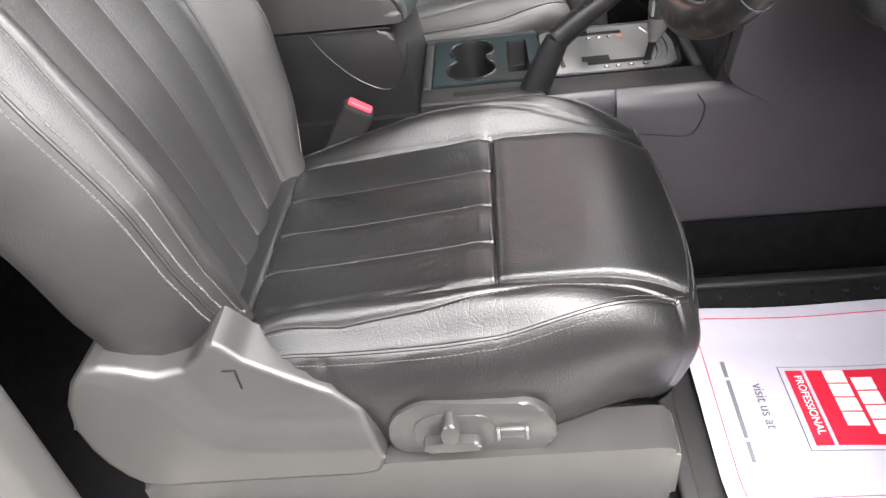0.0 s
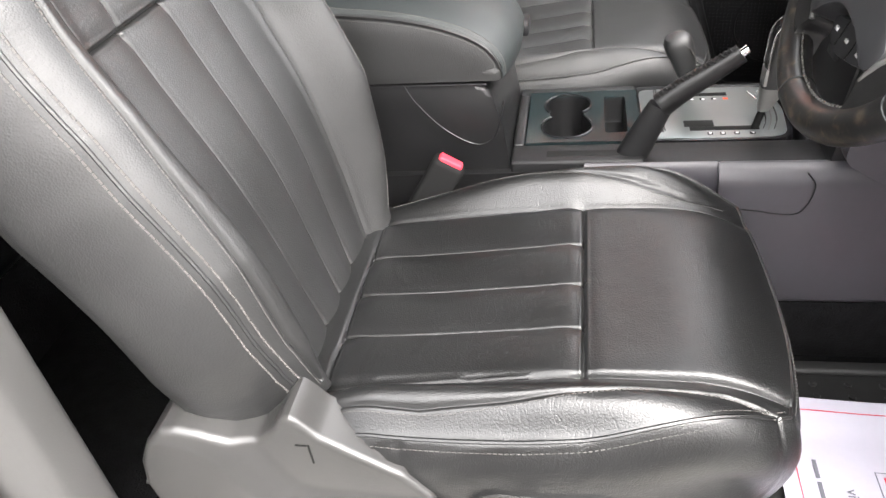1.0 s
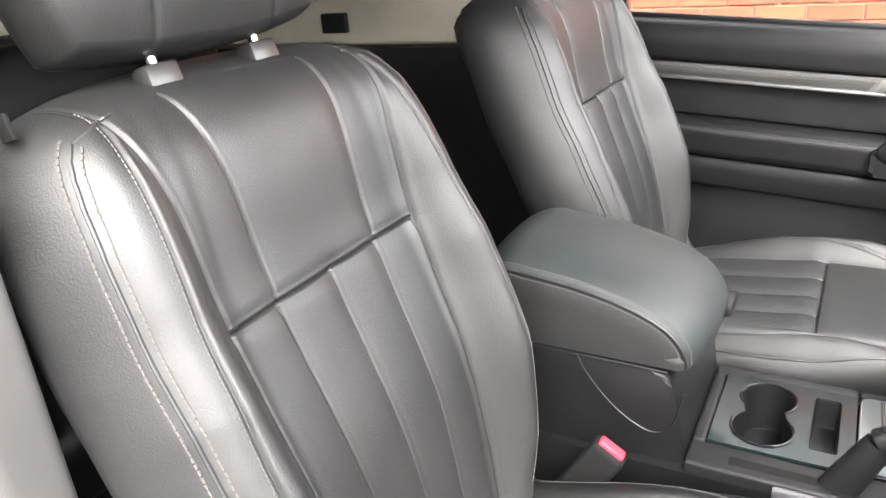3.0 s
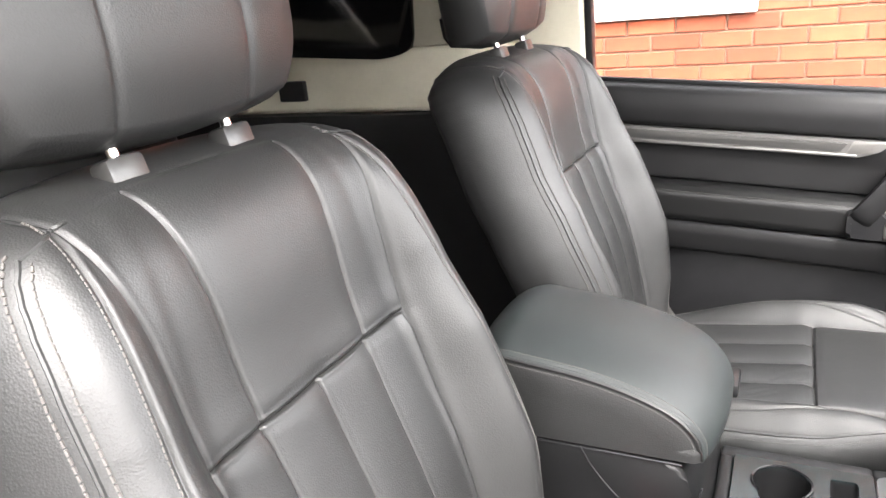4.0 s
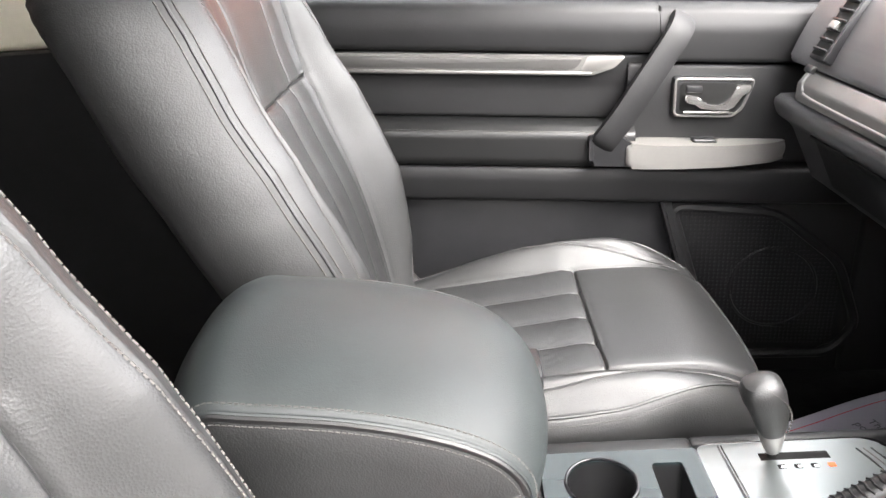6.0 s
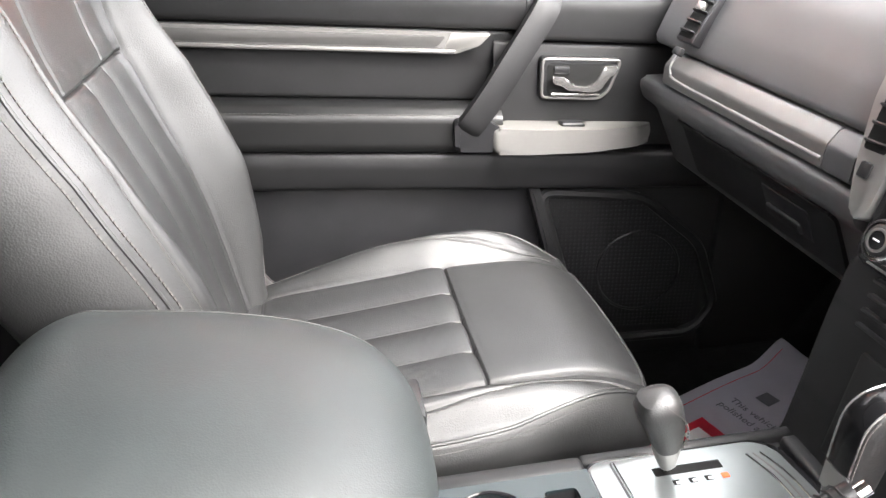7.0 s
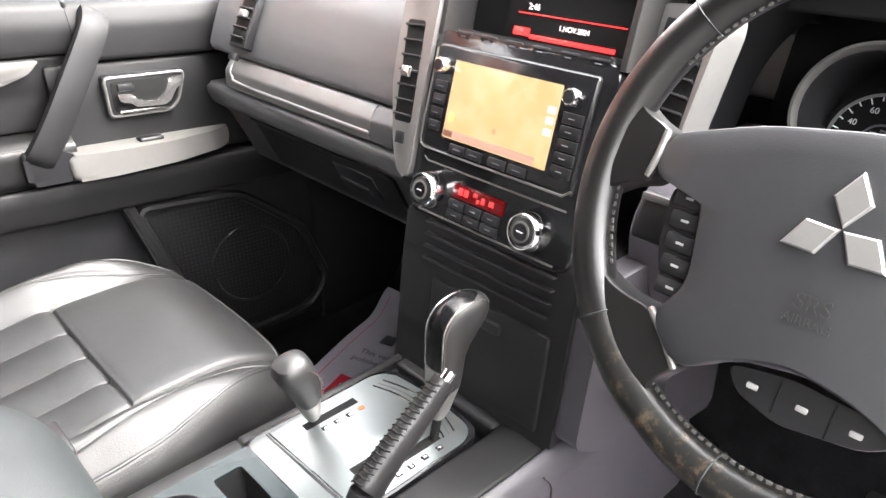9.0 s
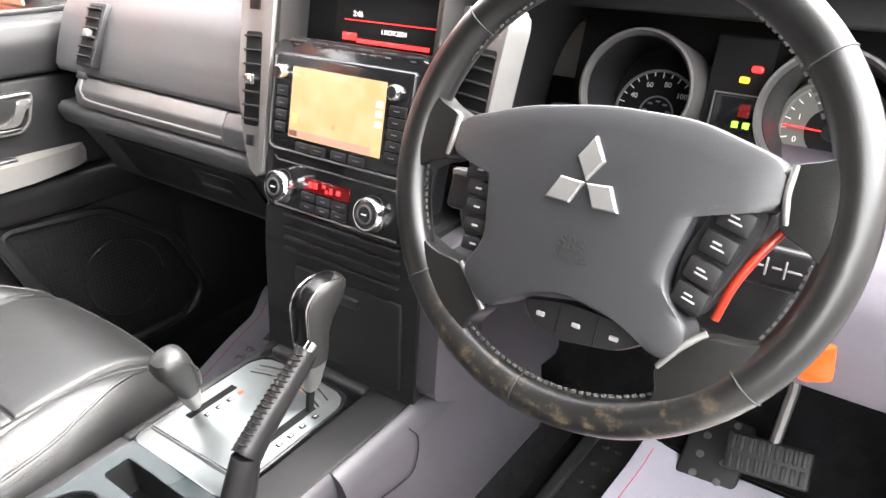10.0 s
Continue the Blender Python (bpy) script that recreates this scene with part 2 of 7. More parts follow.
def rbox(x0, x1, y0, y1, z0, z1, r=0.004, seg=2):
    bm = bmesh.new()
    m = Matrix.Translation(((x0 + x1) / 2, (y0 + y1) / 2, (z0 + z1) / 2)) @ Matrix.Diagonal((abs(x1 - x0), abs(y1 - y0), abs(z1 - z0), 1))
    bmesh.ops.create_cube(bm, size=1, matrix=m)
    if r:
        r = min(r, 0.49 * min(abs(x1 - x0), abs(y1 - y0), abs(z1 - z0)))
        bmesh.ops.bevel(bm, geom=bm.edges[:], offset=r, segments=seg, profile=0.5, affect="EDGES")
    return bm


def smooth_poly(pts, r, n=5):
    """A closed polygon with its corners rounded."""
    out = []
    for i, p in enumerate(pts):
        p, a, c = Vector(p), Vector(pts[i - 1]), Vector(pts[(i + 1) % len(pts)])
        u, v = a - p, c - p
        d = min(r, u.length * 0.45, v.length * 0.45)
        s, e = p + u.normalized() * d, p + v.normalized() * d
        for k in range(n + 1):
            t = k / n
            out.append(tuple((1 - t) ** 2 * s + 2 * t * (1 - t) * p + t * t * e))
    return out


def prism(pts, axis, lo, hi, bevel=0.003, seg=2):
    """A polygon drawn in the plane across axis (x: y,z; y: x,z; z: x,y), drawn out from lo to hi."""
    def place(a, b, h):
        return {"x": (h, a, b), "y": (a, h, b), "z": (a, b, h)}[axis]
    bm = bmesh.new()
    low = [bm.verts.new(place(*p, lo)) for p in pts]
    top = [bm.verts.new(place(*p, hi)) for p in pts]
    n = len(pts)
    caps = [bm.faces.new(low), bm.faces.new(top)]
    for i in range(n):
        bm.faces.new((low[i], low[(i + 1) % n], top[(i + 1) % n], top[i]))
    if bevel:
        edges = [e for f in caps for e in f.edges]
        bmesh.ops.bevel(bm, geom=edges, offset=bevel, segments=seg, profile=0.5, affect="EDGES")
    return bm


def curve_through(pts, n=60, closed=False):
    """Points of a smooth curve through pts (Catmull-Rom), evenly many on each span."""
    p = [Vector(q) for q in pts]
    m = len(p)
    spans = m if closed else m - 1
    per = max(2, n // spans)
    out = []
    for i in range(spans):
        a, b, c, d = (p[(i + k) % m] if closed else p[min(max(i + k, 0), m - 1)] for k in (-1, 0, 1, 2))
        for k in range(per):
            t = k / per
            out.append(0.5 * (2 * b + (c - a) * t + (2 * a - 5 * b + 4 * c - d) * t * t + (3 * b - a - 3 * c + d) * t ** 3))
    if not closed:
        out.append(p[-1])
    return out


def tube(pts, radius, seg=10, closed=False, squash=None):
    """A tube along points; radius a number or one for each point; squash: (flattening, direction that it flattens along)."""
    pts = [Vector(p) for p in pts]
    n = len(pts)
    rad = radius if isinstance(radius, (list, tuple)) else [radius] * n
    verts, faces = [], []
    prev = None
    for i, p in enumerate(pts):
        a, c = (pts[i - 1], pts[(i + 1) % n]) if closed else (pts[max(i - 1, 0)], pts[min(i + 1, n - 1)])
        t = (c - a).normalized()
        if prev is None:
            prev = t.orthogonal().normalized()
        s = (prev - t * prev.dot(t)).normalized()
        prev = s
        w = t.cross(s)
        for k in range(seg):
            g = 2 * math.pi * k / seg
            o = (s * math.cos(g) + w * math.sin(g)) * rad[i]
            if squash:
                d = Vector(squash[1])
                o -= d * o.dot(d) * (1 - squash[0])
            verts.append(p + o)
    for i in range(n if closed else n - 1):
        for k in range(seg):
            a, b = i * seg + k, i * seg + (k + 1) % seg
            j = ((i + 1) % n) * seg
            faces.append((a, b, j + (k + 1) % seg, j + k))
    if not closed:
        faces += [tuple(range(seg)), tuple(range((n - 1) * seg, n * seg))]
    return [tuple(v) for v in verts], faces


def lathe(profile, at, seg=32, caps=True):
    """Turns (radius, height) points about z, then places them by the matrix at."""
    verts, faces = [], []
    for r, h in profile:
        for k in range(seg):
            g = 2 * math.pi * k / seg
            verts.append(tuple(at @ Vector((r * math.cos(g), r * math.sin(g), h))))
    for i in range(len(profile) - 1):
        for k in range(seg):
            a, b = i * seg + k, i * seg + (k + 1) % seg
            faces.append((a, b, b + seg, a + seg))
    if caps and profile[0][0] > 1e-6:
        faces.append(tuple(range(seg)))
    if caps and profile[-1][0] > 1e-6:
        faces.append(tuple(range((len(profile) - 1) * seg, len(profile) * seg)))
    return verts, faces


def joined(*meshes):
    verts, faces = [], []
    for v, f in meshes:
        k = len(verts)
        verts += list(v)
        faces += [tuple(i + k for i in face) for face in f]
    return verts, faces


def raw(bm):
    """(verts, faces) of a bmesh."""
    bm.verts.index_update()
    out = [tuple(v.co) for v in bm.verts], [tuple(v.index for v in f.verts) for f in bm.faces]
    bm.free()
    return out


def moved(data, m):
    return [tuple(m @ Vector(v)) for v in data[0]], data[1]


def surface(fn, nu, nv, thick, direction):
    """A sheet over u, v in 0..1 with thickness along direction."""
    d = np.array(direction, float) * thick
    verts = [tuple(fn(i / nu, j / nv)) for i in range(nu + 1) for j in range(nv + 1)]
    n = len(verts)
    verts += [tuple(np.array(v) + d) for v in verts]
    w = nv + 1
    faces = []
    for i in range(nu):
        for j in range(nv):
            q = (i * w + j, i * w + j + 1, (i + 1) * w + j + 1, (i + 1) * w + j)
            faces += [q, tuple(k + n for k in reversed(q))]
    rim = [i * w for i in range(nu + 1)] + [nu * w + j for j in range(1, nv + 1)] + [i * w + nv for i in range(nu - 1, -1, -1)] + [j for j in range(nv - 1, 0, -1)]
    for a, c in zip(rim, rim[1:] + rim[:1]):
        faces.append((a, c, c + n, a + n))
    return verts, faces


def lettering(text, size, m, mat, parent=None, name="lettering", depth=0.0004):
    """Raised writing with the built-in font, centred, in the x, y plane of the matrix m."""
    cu = bpy.data.curves.new(name, "FONT")
    cu.body, cu.size, cu.extrude = text, size, depth
    cu.align_x, cu.align_y = "CENTER", "CENTER"
    tmp = bpy.data.objects.new("tmp", cu)
    scene.collection.objects.link(tmp)
    me = bpy.data.meshes.new_from_object(tmp.evaluated_get(bpy.context.evaluated_depsgraph_get()))
    bpy.data.objects.remove(tmp)
    me.materials.append(mat)
    ob = new(name, me)
    if parent:
        ob.parent = parent
    ob.matrix_basis = m
    return ob


def smoothstep(a, b, x):
    t = np.clip((x - a) / (b - a), 0, 1)
    return t * t * (3 - 2 * t)


def far_from(x, y, line):
    """Distance of points to a polyline."""
    best = np.full(np.shape(x), 9.0)
    for (ax, ay), (bx, by) in zip(line, line[1:]):
        dx, dy = bx - ax, by - ay
        t = np.clip(((x - ax) * dx + (y - ay) * dy) / (dx * dx + dy * dy + 1e-12), 0, 1)
        best = np.minimum(best, np.hypot(x - ax - t * dx, y - ay - t * dy))
    return best


def spread(knots, per):
    """For knots 0..n a list of (span, share) whose points crowd towards every knot."""
    out = []
    for k in range(knots - 1):
        m = per[k] if isinstance(per, (list, tuple)) else per
        out += [(k, 0.5 - 0.5 * math.cos(math.pi * i / m)) for i in range(m)]
    return out + [(knots - 2, 1.0)]


def pad(x, y, height, place, rings, ripple=None):
    """An upholstered pad over a grid of places x, y, whose rim runs on down through rings of (outset, drop), then a flat back."""
    nu, nv = x.shape
    z = height(x, y)
    flat = np.stack([x, y, z], -1).reshape(-1, 3)
    first = (np.arange(nu - 1)[:, None] * nv + np.arange(nv - 1)[None, :]).ravel()
    faces = [tuple(q) for q in np.stack([first, first + 1, first + nv + 1, first + nv], -1).tolist()]
    rim = [i * nv for i in range(nu)] + [(nu - 1) * nv + j for j in range(1, nv)] + [i * nv + nv - 1 for i in range(nu - 2, -1, -1)] + list(range(nv - 2, 0, -1))
    edge = flat[rim]
    t = np.roll(edge, -1, 0)[:, :2] - np.roll(edge, 1, 0)[:, :2]
    out = np.stack([t[:, 1], -t[:, 0]], -1)
    out /= np.linalg.norm(out, axis=1)[:, None] + 1e-9
    if ((edge[:, :2] - flat[:, :2].mean(0)) * out).sum() < 0:
        out = -out
    n, base = len(rim), len(flat)
    verts, last = [flat], rim
    for outset, drop in rings:
        ring = edge.copy()
        ring[:, :2] += out * (outset + (ripple(ring, drop) if ripple else 0 * edge[:, :1]))
        ring[:, 2] = drop(ring) if callable(drop) else edge[:, 2] + drop
        verts.append(ring)
        now = list(range(base, base + n))
        for k in range(n):
            faces.append((last[k], last[(k + 1) % n], now[(k + 1) % n], now[k]))
        last, base = now, base + n
    faces.append(tuple(last))
    verts = np.concatenate(verts)
    return [tuple(p) for p in place(verts).tolist()], faces, place(edge), out


def stitches(points, ups, step=0.006, length=0.004, width=0.0011, lift=0.0009):
    """A row of thread dashes along points that lie on a surface with the normals ups."""
    verts, faces = [], []
    pts = [Vector(p) for p in points]
    where = [0.0]
    for a, b in zip(pts, pts[1:]):
        where.append(where[-1] + (b - a).length)
    s = 0.0
    while s + length < where[-1]:
        ends = []
        for q in (s, s + length):
            i = min(max(int(np.searchsorted(where, q)) - 1, 0), len(pts) - 2)
            f = (q - where[i]) / max(where[i + 1] - where[i], 1e-9)
            ends.append((pts[i].lerp(pts[i + 1], f), Vector(ups[i])))
        (a, n), (b, _) = ends
        t = (b - a).normalized()
        w = t.cross(n).normalized() * width / 2
        n = n.normalized()
        base = len(verts)
        for p in (a, b):
            for side in (-1, 1):
                verts.append(tuple(p + w * side - n * 0.0006))
                verts.append(tuple(p + w * side * 0.6 + n * lift))
        faces += [tuple(base + i for i in q) for q in ((0, 1, 3, 2), (4, 6, 7, 5), (0, 4, 5, 1), (2, 3, 7, 6), (1, 5, 7, 3), (0, 2, 6, 4))]
        s += step
    return verts, faces


# ---- seats ----
LEAN_BACK = radians(16.3)
BACK_ORIGIN = np.array((-0.300, 0.0, 0.328))
BACK_UP = np.array((-math.sin(LEAN_BACK), 0, math.cos(LEAN_BACK)))
BACK_OUT = np.array((math.cos(LEAN_BACK), 0, math.sin(LEAN_BACK)))


def on_back(p):
    """From (up the back, across, out of the back) to the seat's own space."""
    p = np.asarray(p, float)
    return BACK_ORIGIN + p[..., 0:1] * BACK_UP + p[..., 1:2] * np.array((0, 1, 0)) + p[..., 2:3] * BACK_OUT


def mirrored(line):
    return [(a, -b) for a, b in line]


CUSHION_SIDE = [(-0.335, -0.158), (-0.27, -0.157), (0, -0.148), (0.12, -0.148), (0.195, -0.150)]
CUSHION_BOLSTER = [(-0.27, -0.196), (-0.159, -0.203), (-0.073, -0.197), (0.004, -0.186), (0.081, -0.173), (0.130, -0.167), (0.158, -0.170), (0.178, -0.174)]
CUSHION_SEAMS = [CUSHION_SIDE, mirrored(CUSHION_SIDE), CUSHION_BOLSTER, mirrored(CUSHION_BOLSTER),
                 [(0, -0.148), (0, 0.148)], [(-0.275, -0.158), (-0.275, 0.158)]]
PLEATS = [[(-0.272, y), (0, y)] for y in (-0.075, 0.0, 0.075)]


def across(u, lines, per):
    """Columns that follow the lines from rim to rim; lines: half-widths at every u, middle first."""
    half = np.stack([*lines], -1)
    knots = np.concatenate([-half[:, ::-1], np.zeros((len(u), 1)), half], -1)
    cols = spread(knots.shape[1], per)
    k = np.array([c[0] for c in cols])
    f = np.array([c[1] for c in cols])
    return knots[:, k] * (1 - f) + knots[:, k + 1] * f


def follow(u, lines_at, per, pinched):
    """Columns as in across(), with the lines taken at the place that pinched(y) gives each column."""
    y = across(u, lines_at(u), per)
    for _ in range(3):
        at = pinched(y)
        y = np.stack([across(at[:, j], lines_at(at[:, j]), per)[:, j] for j in range(y.shape[1])], 1)
    return pinched(y), y


def rows_between(knots, per):
    return np.array([knots[k] * (1 - f) + knots[k + 1] * f for k, f in spread(len(knots), per)])


def at_x(line, x):
    return np.interp(x, [p[0] for p in line], [-p[1] for p in line])


def rim(at, front=0.92):
    """Half-width of the cushion's sewn rim, drawn in towards the front corners."""
    v = (at + 0.065) / 0.283
    return 0.226 * np.sqrt(np.clip(1 - np.where(v > 0, front, 0.34) * v ** 2 / 2, 0.3, 1))


def cushion_grid():
    x = rows_between([-0.342, -0.275, 0.0, 0.216], [18, 80, 66])
    u = np.where(x < -0.065, (x + 0.065) / 0.277, (x + 0.065) / 0.281)

    def lines_at(at):
        side = np.minimum(at_x(CUSHION_SIDE, at), rim(x) - 0.016)
        return [0 * at + 0.075, side, np.clip(at_x(CUSHION_BOLSTER, at), side + 0.004, rim(x) - 0.006), rim(x)]

    def pinched(y):
        v = y / rim(x)[:, None]
        k = np.where(x[:, None] > 0, np.where(y > 0, 0.20, 0.32), 0.34)  # the front corners are squarer
        run = np.where(x < -0.065, 0.277, 0.281)[:, None]
        return -0.065 + run * u[:, None] * (1 - (1 - np.sqrt(1 - k * v * v / 2)) * smoothstep(0.35, 1.0, np.abs(u))[:, None])

    gx, gy = follow(x, lines_at, [14, 16, 24, 30, 30, 24, 16, 14], pinched)
    wide = (rim(x, 0.45) - 0.135)[:, None] / (rim(x) - 0.135)[:, None]  # the inner corner keeps wider
    return gx, np.where(gy > 0.135, 0.135 + (gy - 0.135) * wide, gy)


CREASES = []
for _ in range(26):
    cx, cy = random.uniform(-0.25, -0.02), random.choice((-1, -1, 1)) * random.uniform(0.03, 0.15)
    a, ln = random.gauss(0.75, 0.35) * (-1 if cy > 0 else 1), random.uniform(0.012, 0.045)
    bend = random.uniform(-0.3, 0.3)
    CREASES.append(([(cx - ln * math.cos(a + bend), cy - ln * math.sin(a + bend)), (cx, cy), (cx + ln * math.cos(a - bend), cy + ln * math.sin(a - bend))], random.uniform(0.0004, 0.0010)))


def lapped(y, *knots):
    """Pleats that overlap: each rises towards its inner seam, then drops to the next; -0.5 to 0.5 between the knots, else 0."""
    out = np.zeros(np.shape(y))
    for a, b in zip(knots, knots[1:]):
        f = (y - a) / (b - a)
        out = np.where((f > 0) & (f <= 1), f - 0.5, out)
    return out


def cushion_height(x, y):
    t = np.abs(y)
    z = 0.3615 + 0.108 * np.minimum(x, 0) * smoothstep(0.02, -0.06, x) - 0.050 * np.clip((x - 0.08) / 0.142, 0, 2) ** 2.5
    run = smoothstep(-0.33, -0.2, x) * (1 - smoothstep(0.03, 0.19, x))
    run_in = smoothstep(-0.33, -0.06, x) * (1 - smoothstep(0.05, 0.2, x))
    z = z + np.where(y > 0, 0.037 * run_in, (0.024 - 0.05 * np.minimum(x, 0)) * run) * smoothstep(0.146, 0.19, t)
    z = z - 0.034 * smoothstep(0.185, 0.226, t) ** 1.5 * (1 - 0.8 * smoothstep(-0.02, 0.16, x))
    inside = smoothstep(0.152, 0.14, t)
    z = z - 0.006 * inside * (1 - (t / 0.15) ** 2) * smoothstep(-0.33, -0.15, x) * smoothstep(0.14, 0.0, x)
    puff = np.full(np.shape(x), 9.0)
    for line in PLEATS:
        puff = np.minimum(puff, far_from(x, y, line))
    z = z + inside * np.where((x > -0.275) & (x < 0), 0.0055 * (1 - np.exp(-(puff / 0.013) ** 1.3)), 0.0055)
    z = z + 0.0042 * lapped(y, -0.147, -0.075, 0.0, 0.075, 0.147) * smoothstep(-0.275, -0.24, x) * smoothstep(0.0, -0.02, x)
    for line in CUSHION_SEAMS:
        d = far_from(x, y, line)
        z = z - 0.0036 * np.exp(-(d / 0.0018) ** 2) - 0.003 * np.exp(-(d / 0.011) ** 2) + 0.0006 * np.exp(-((d - 0.0042) / 0.0018) ** 2)
    for line, deep in CREASES:
        z = z - deep * np.exp(-(far_from(x, y, line) / 0.0016) ** 2)
    for line in PLEATS:
        d = far_from(x, y, line)
        z = z - 0.0032 * np.exp(-(d / 0.0017) ** 2) + 0.0005 * np.exp(-((d - 0.004) / 0.0018) ** 2)
    return z


BACK_SIDE = [(0.0, -0.122), (0.1, -0.133), (0.25, -0.142), (0.395, -0.146), (0.5, -0.150), (0.604, -0.163)]
BACK_BOLSTER = [(0.02, -0.165), (0.1, -0.190), (0.2, -0.200), (0.3, -0.198), (0.4, -0.190), (0.5, -0.179), (0.56, -0.172), (0.604, -0.163)]
BACK_SEAMS = [BACK_SIDE, mirrored(BACK_SIDE), BACK_BOLSTER, mirrored(BACK_BOLSTER), [(0.395, -0.144), (0.395, 0.142)]]
BACK_PLEATS = [[(0.0, 0.0), (0.395, 0.0)]]
for side in (-1, 1):
    BACK_PLEATS.append([(0.0, 0.058 * side), (0.2, 0.074 * side), (0.395, 0.08 * side)])
    BACK_PLEATS.append([(0.395, 0.08 * side), (0.5, 0.083 * side), (0.600, 0.092 * side)])


def back_width(s):
    return np.interp(s, (-0.02, 0.05, 0.12, 0.2, 0.3, 0.4, 0.5, 0.55, 0.575, 0.592, 0.606), (0.186, 0.204, 0.217, 0.226, 0.230, 0.227, 0.221, 0.215, 0.210, 0.204, 0.195))


def back_grid():
    r = rows_between([-0.02, 0.395, 0.606], [100, 70])
    u = (r - 0.293) / 0.313
    k = np.where(u > 0, 0.30, 0.42)[:, None]  # the shoulders are squarer than the foot
    w = back_width(r)

    def lines_at(at):
        side = np.interp(at, [p[0] for p in BACK_SIDE], [-p[1] for p in BACK_SIDE])
        bolster = np.maximum(np.interp(at, [p[0] for p in BACK_BOLSTER], [-p[1] for p in BACK_BOLSTER]), side + 0.004)
        pleat = np.interp(at, (0, 0.2, 0.395, 0.5, 0.600), (0.058, 0.074, 0.08, 0.083, 0.092))
        return [pleat, side, np.minimum(bolster, w - 0.006), w]

    def pinched(y):
        v = y / w[:, None]
        return 0.293 + 0.313 * u[:, None] * (1 - (1 - np.sqrt(1 - k * np.abs(v) ** 3 / 2)) * smoothstep(0.4, 1.0, np.abs(u))[:, None])

    return follow(r, lines_at, [16, 20, 24, 30, 30, 24, 20, 16], pinched)


def back_height(s, y):
    w = back_width(s)
    t = np.abs(y) / w
    n = 0.014 * np.exp(-((s - 0.2) / 0.13) ** 2)
    full = np.interp(s, (0, 0.08, 0.2, 0.35, 0.45, 0.54, 0.62), (0.035, 0.057, 0.072, 0.070, 0.053, 0.028, 0))
    lean = np.interp(s, (0, 0.08, 0.2, 0.35, 0.45, 0.55, 0.62), (0.035, 0.052, 0.059, 0.051, 0.036, 0.014, 0))
    n = n + np.where(y > 0, full, lean) * smoothstep(0.56, 0.84, t)  # the inner bolster stands fuller
    n = n - 0.026 * (np.clip(t - 0.79, 0, 1) / 0.21) ** 2
    n = n + 0.010 * smoothstep(0.41, 0.52, s)
    n = n - 0.052 * (1 - np.sqrt(1 - np.clip((s - 0.532) / 0.075, 0, 0.985) ** 2))
    inside = smoothstep(0.70, 0.6, t)
    puff = np.full(np.shape(s), 9.0)
    for line in BACK_PLEATS:
        puff = np.minimum(puff, far_from(s, y, line))
    n = n + inside * np.where(s < 0.395, 0.006 * (1 - np.exp(-(puff / 0.014) ** 1.3)), 0.004 * (1 - np.exp(-(puff / 0.012) ** 1.3)))
    n = n + inside * 0.004 * np.exp(-np.clip(s - 0.395, 0, 1) / 0.05) * (s >= 0.395)
    half = np.interp(s, [p[0] for p in BACK_SIDE], [-p[1] for p in BACK_SIDE])
    pleat = np.interp(s, (0, 0.2, 0.395), (0.058, 0.074, 0.08))
    n = n + 0.0042 * lapped(y, -half, -pleat, 0 * pleat, pleat, half) * smoothstep(0.0, 0.06, s) * smoothstep(0.395, 0.37, s)
    for line in BACK_SEAMS:
        d = far_from(s, y, line)
        n = n - 0.0036 * np.exp(-(d / 0.0018) ** 2) - 0.003 * np.exp(-(d / 0.011) ** 2) + 0.0006 * np.exp(-((d - 0.0042) / 0.0018) ** 2)
    for line in BACK_PLEATS:
        d = far_from(s, y, line)
        n = n - 0.0032 * np.exp(-(d / 0.0017) ** 2) + 0.0005 * np.exp(-((d - 0.004) / 0.0018) ** 2)
    return n


def head_height(s, y):
    n = 0.012 - 0.02 * (np.abs(y) / 0.16) ** 2.5 - 0.018 * (np.abs(s) / 0.085) ** 2.5
    for c in (-0.076, 0.076):
        n = n - 0.003 * np.exp(-((y - c) / 0.003) ** 2) - 0.002 * np.exp(-((y - c) / 0.01) ** 2)
    return n


def head_grid():
    k = 0.5
    u, v = np.meshgrid(np.linspace(-1, 1, 70), np.linspace(-1, 1, 120), indexing="ij")
    return 0.086 * u * np.sqrt(1 - k * v * v / 2), 0.166 * v * np.sqrt(1 - k * u * u / 2)


def on_head(p):
    p = np.array(p, float)
    p[..., 2] += 0.012 + 0.20 * p[..., 0]  # the pad leans forward
    p[..., 0] += 0.727
    return on_back(p)


def along_surface(line, height, place, shift=0.0, n=90):
    """Points and normals on a pad along a seam, shifted to its side."""
    p = np.array([(q.x, q.y) for q in curve_through([(a, b, 0) for a, b in line], n)])
    t = np.gradient(p, axis=0)
    t /= np.linalg.norm(t, axis=1)[:, None] + 1e-9
    p = p + np.stack([-t[:, 1], t[:, 0]], -1) * shift
    x, y, e = p[:, 0], p[:, 1], 0.003
    z = height(x, y)
    nx, ny = -(height(x + e, y) - height(x - e, y)) / (2 * e), -(height(x, y + e) - height(x, y - e)) / (2 * e)
    base = place(np.stack([x, y, z], -1))
    tip = place(np.stack([x + nx * 0.01, y + ny * 0.01, z + 0.01], -1))
    return [tuple(q) for q in base], [tuple(q) for q in tip - base]


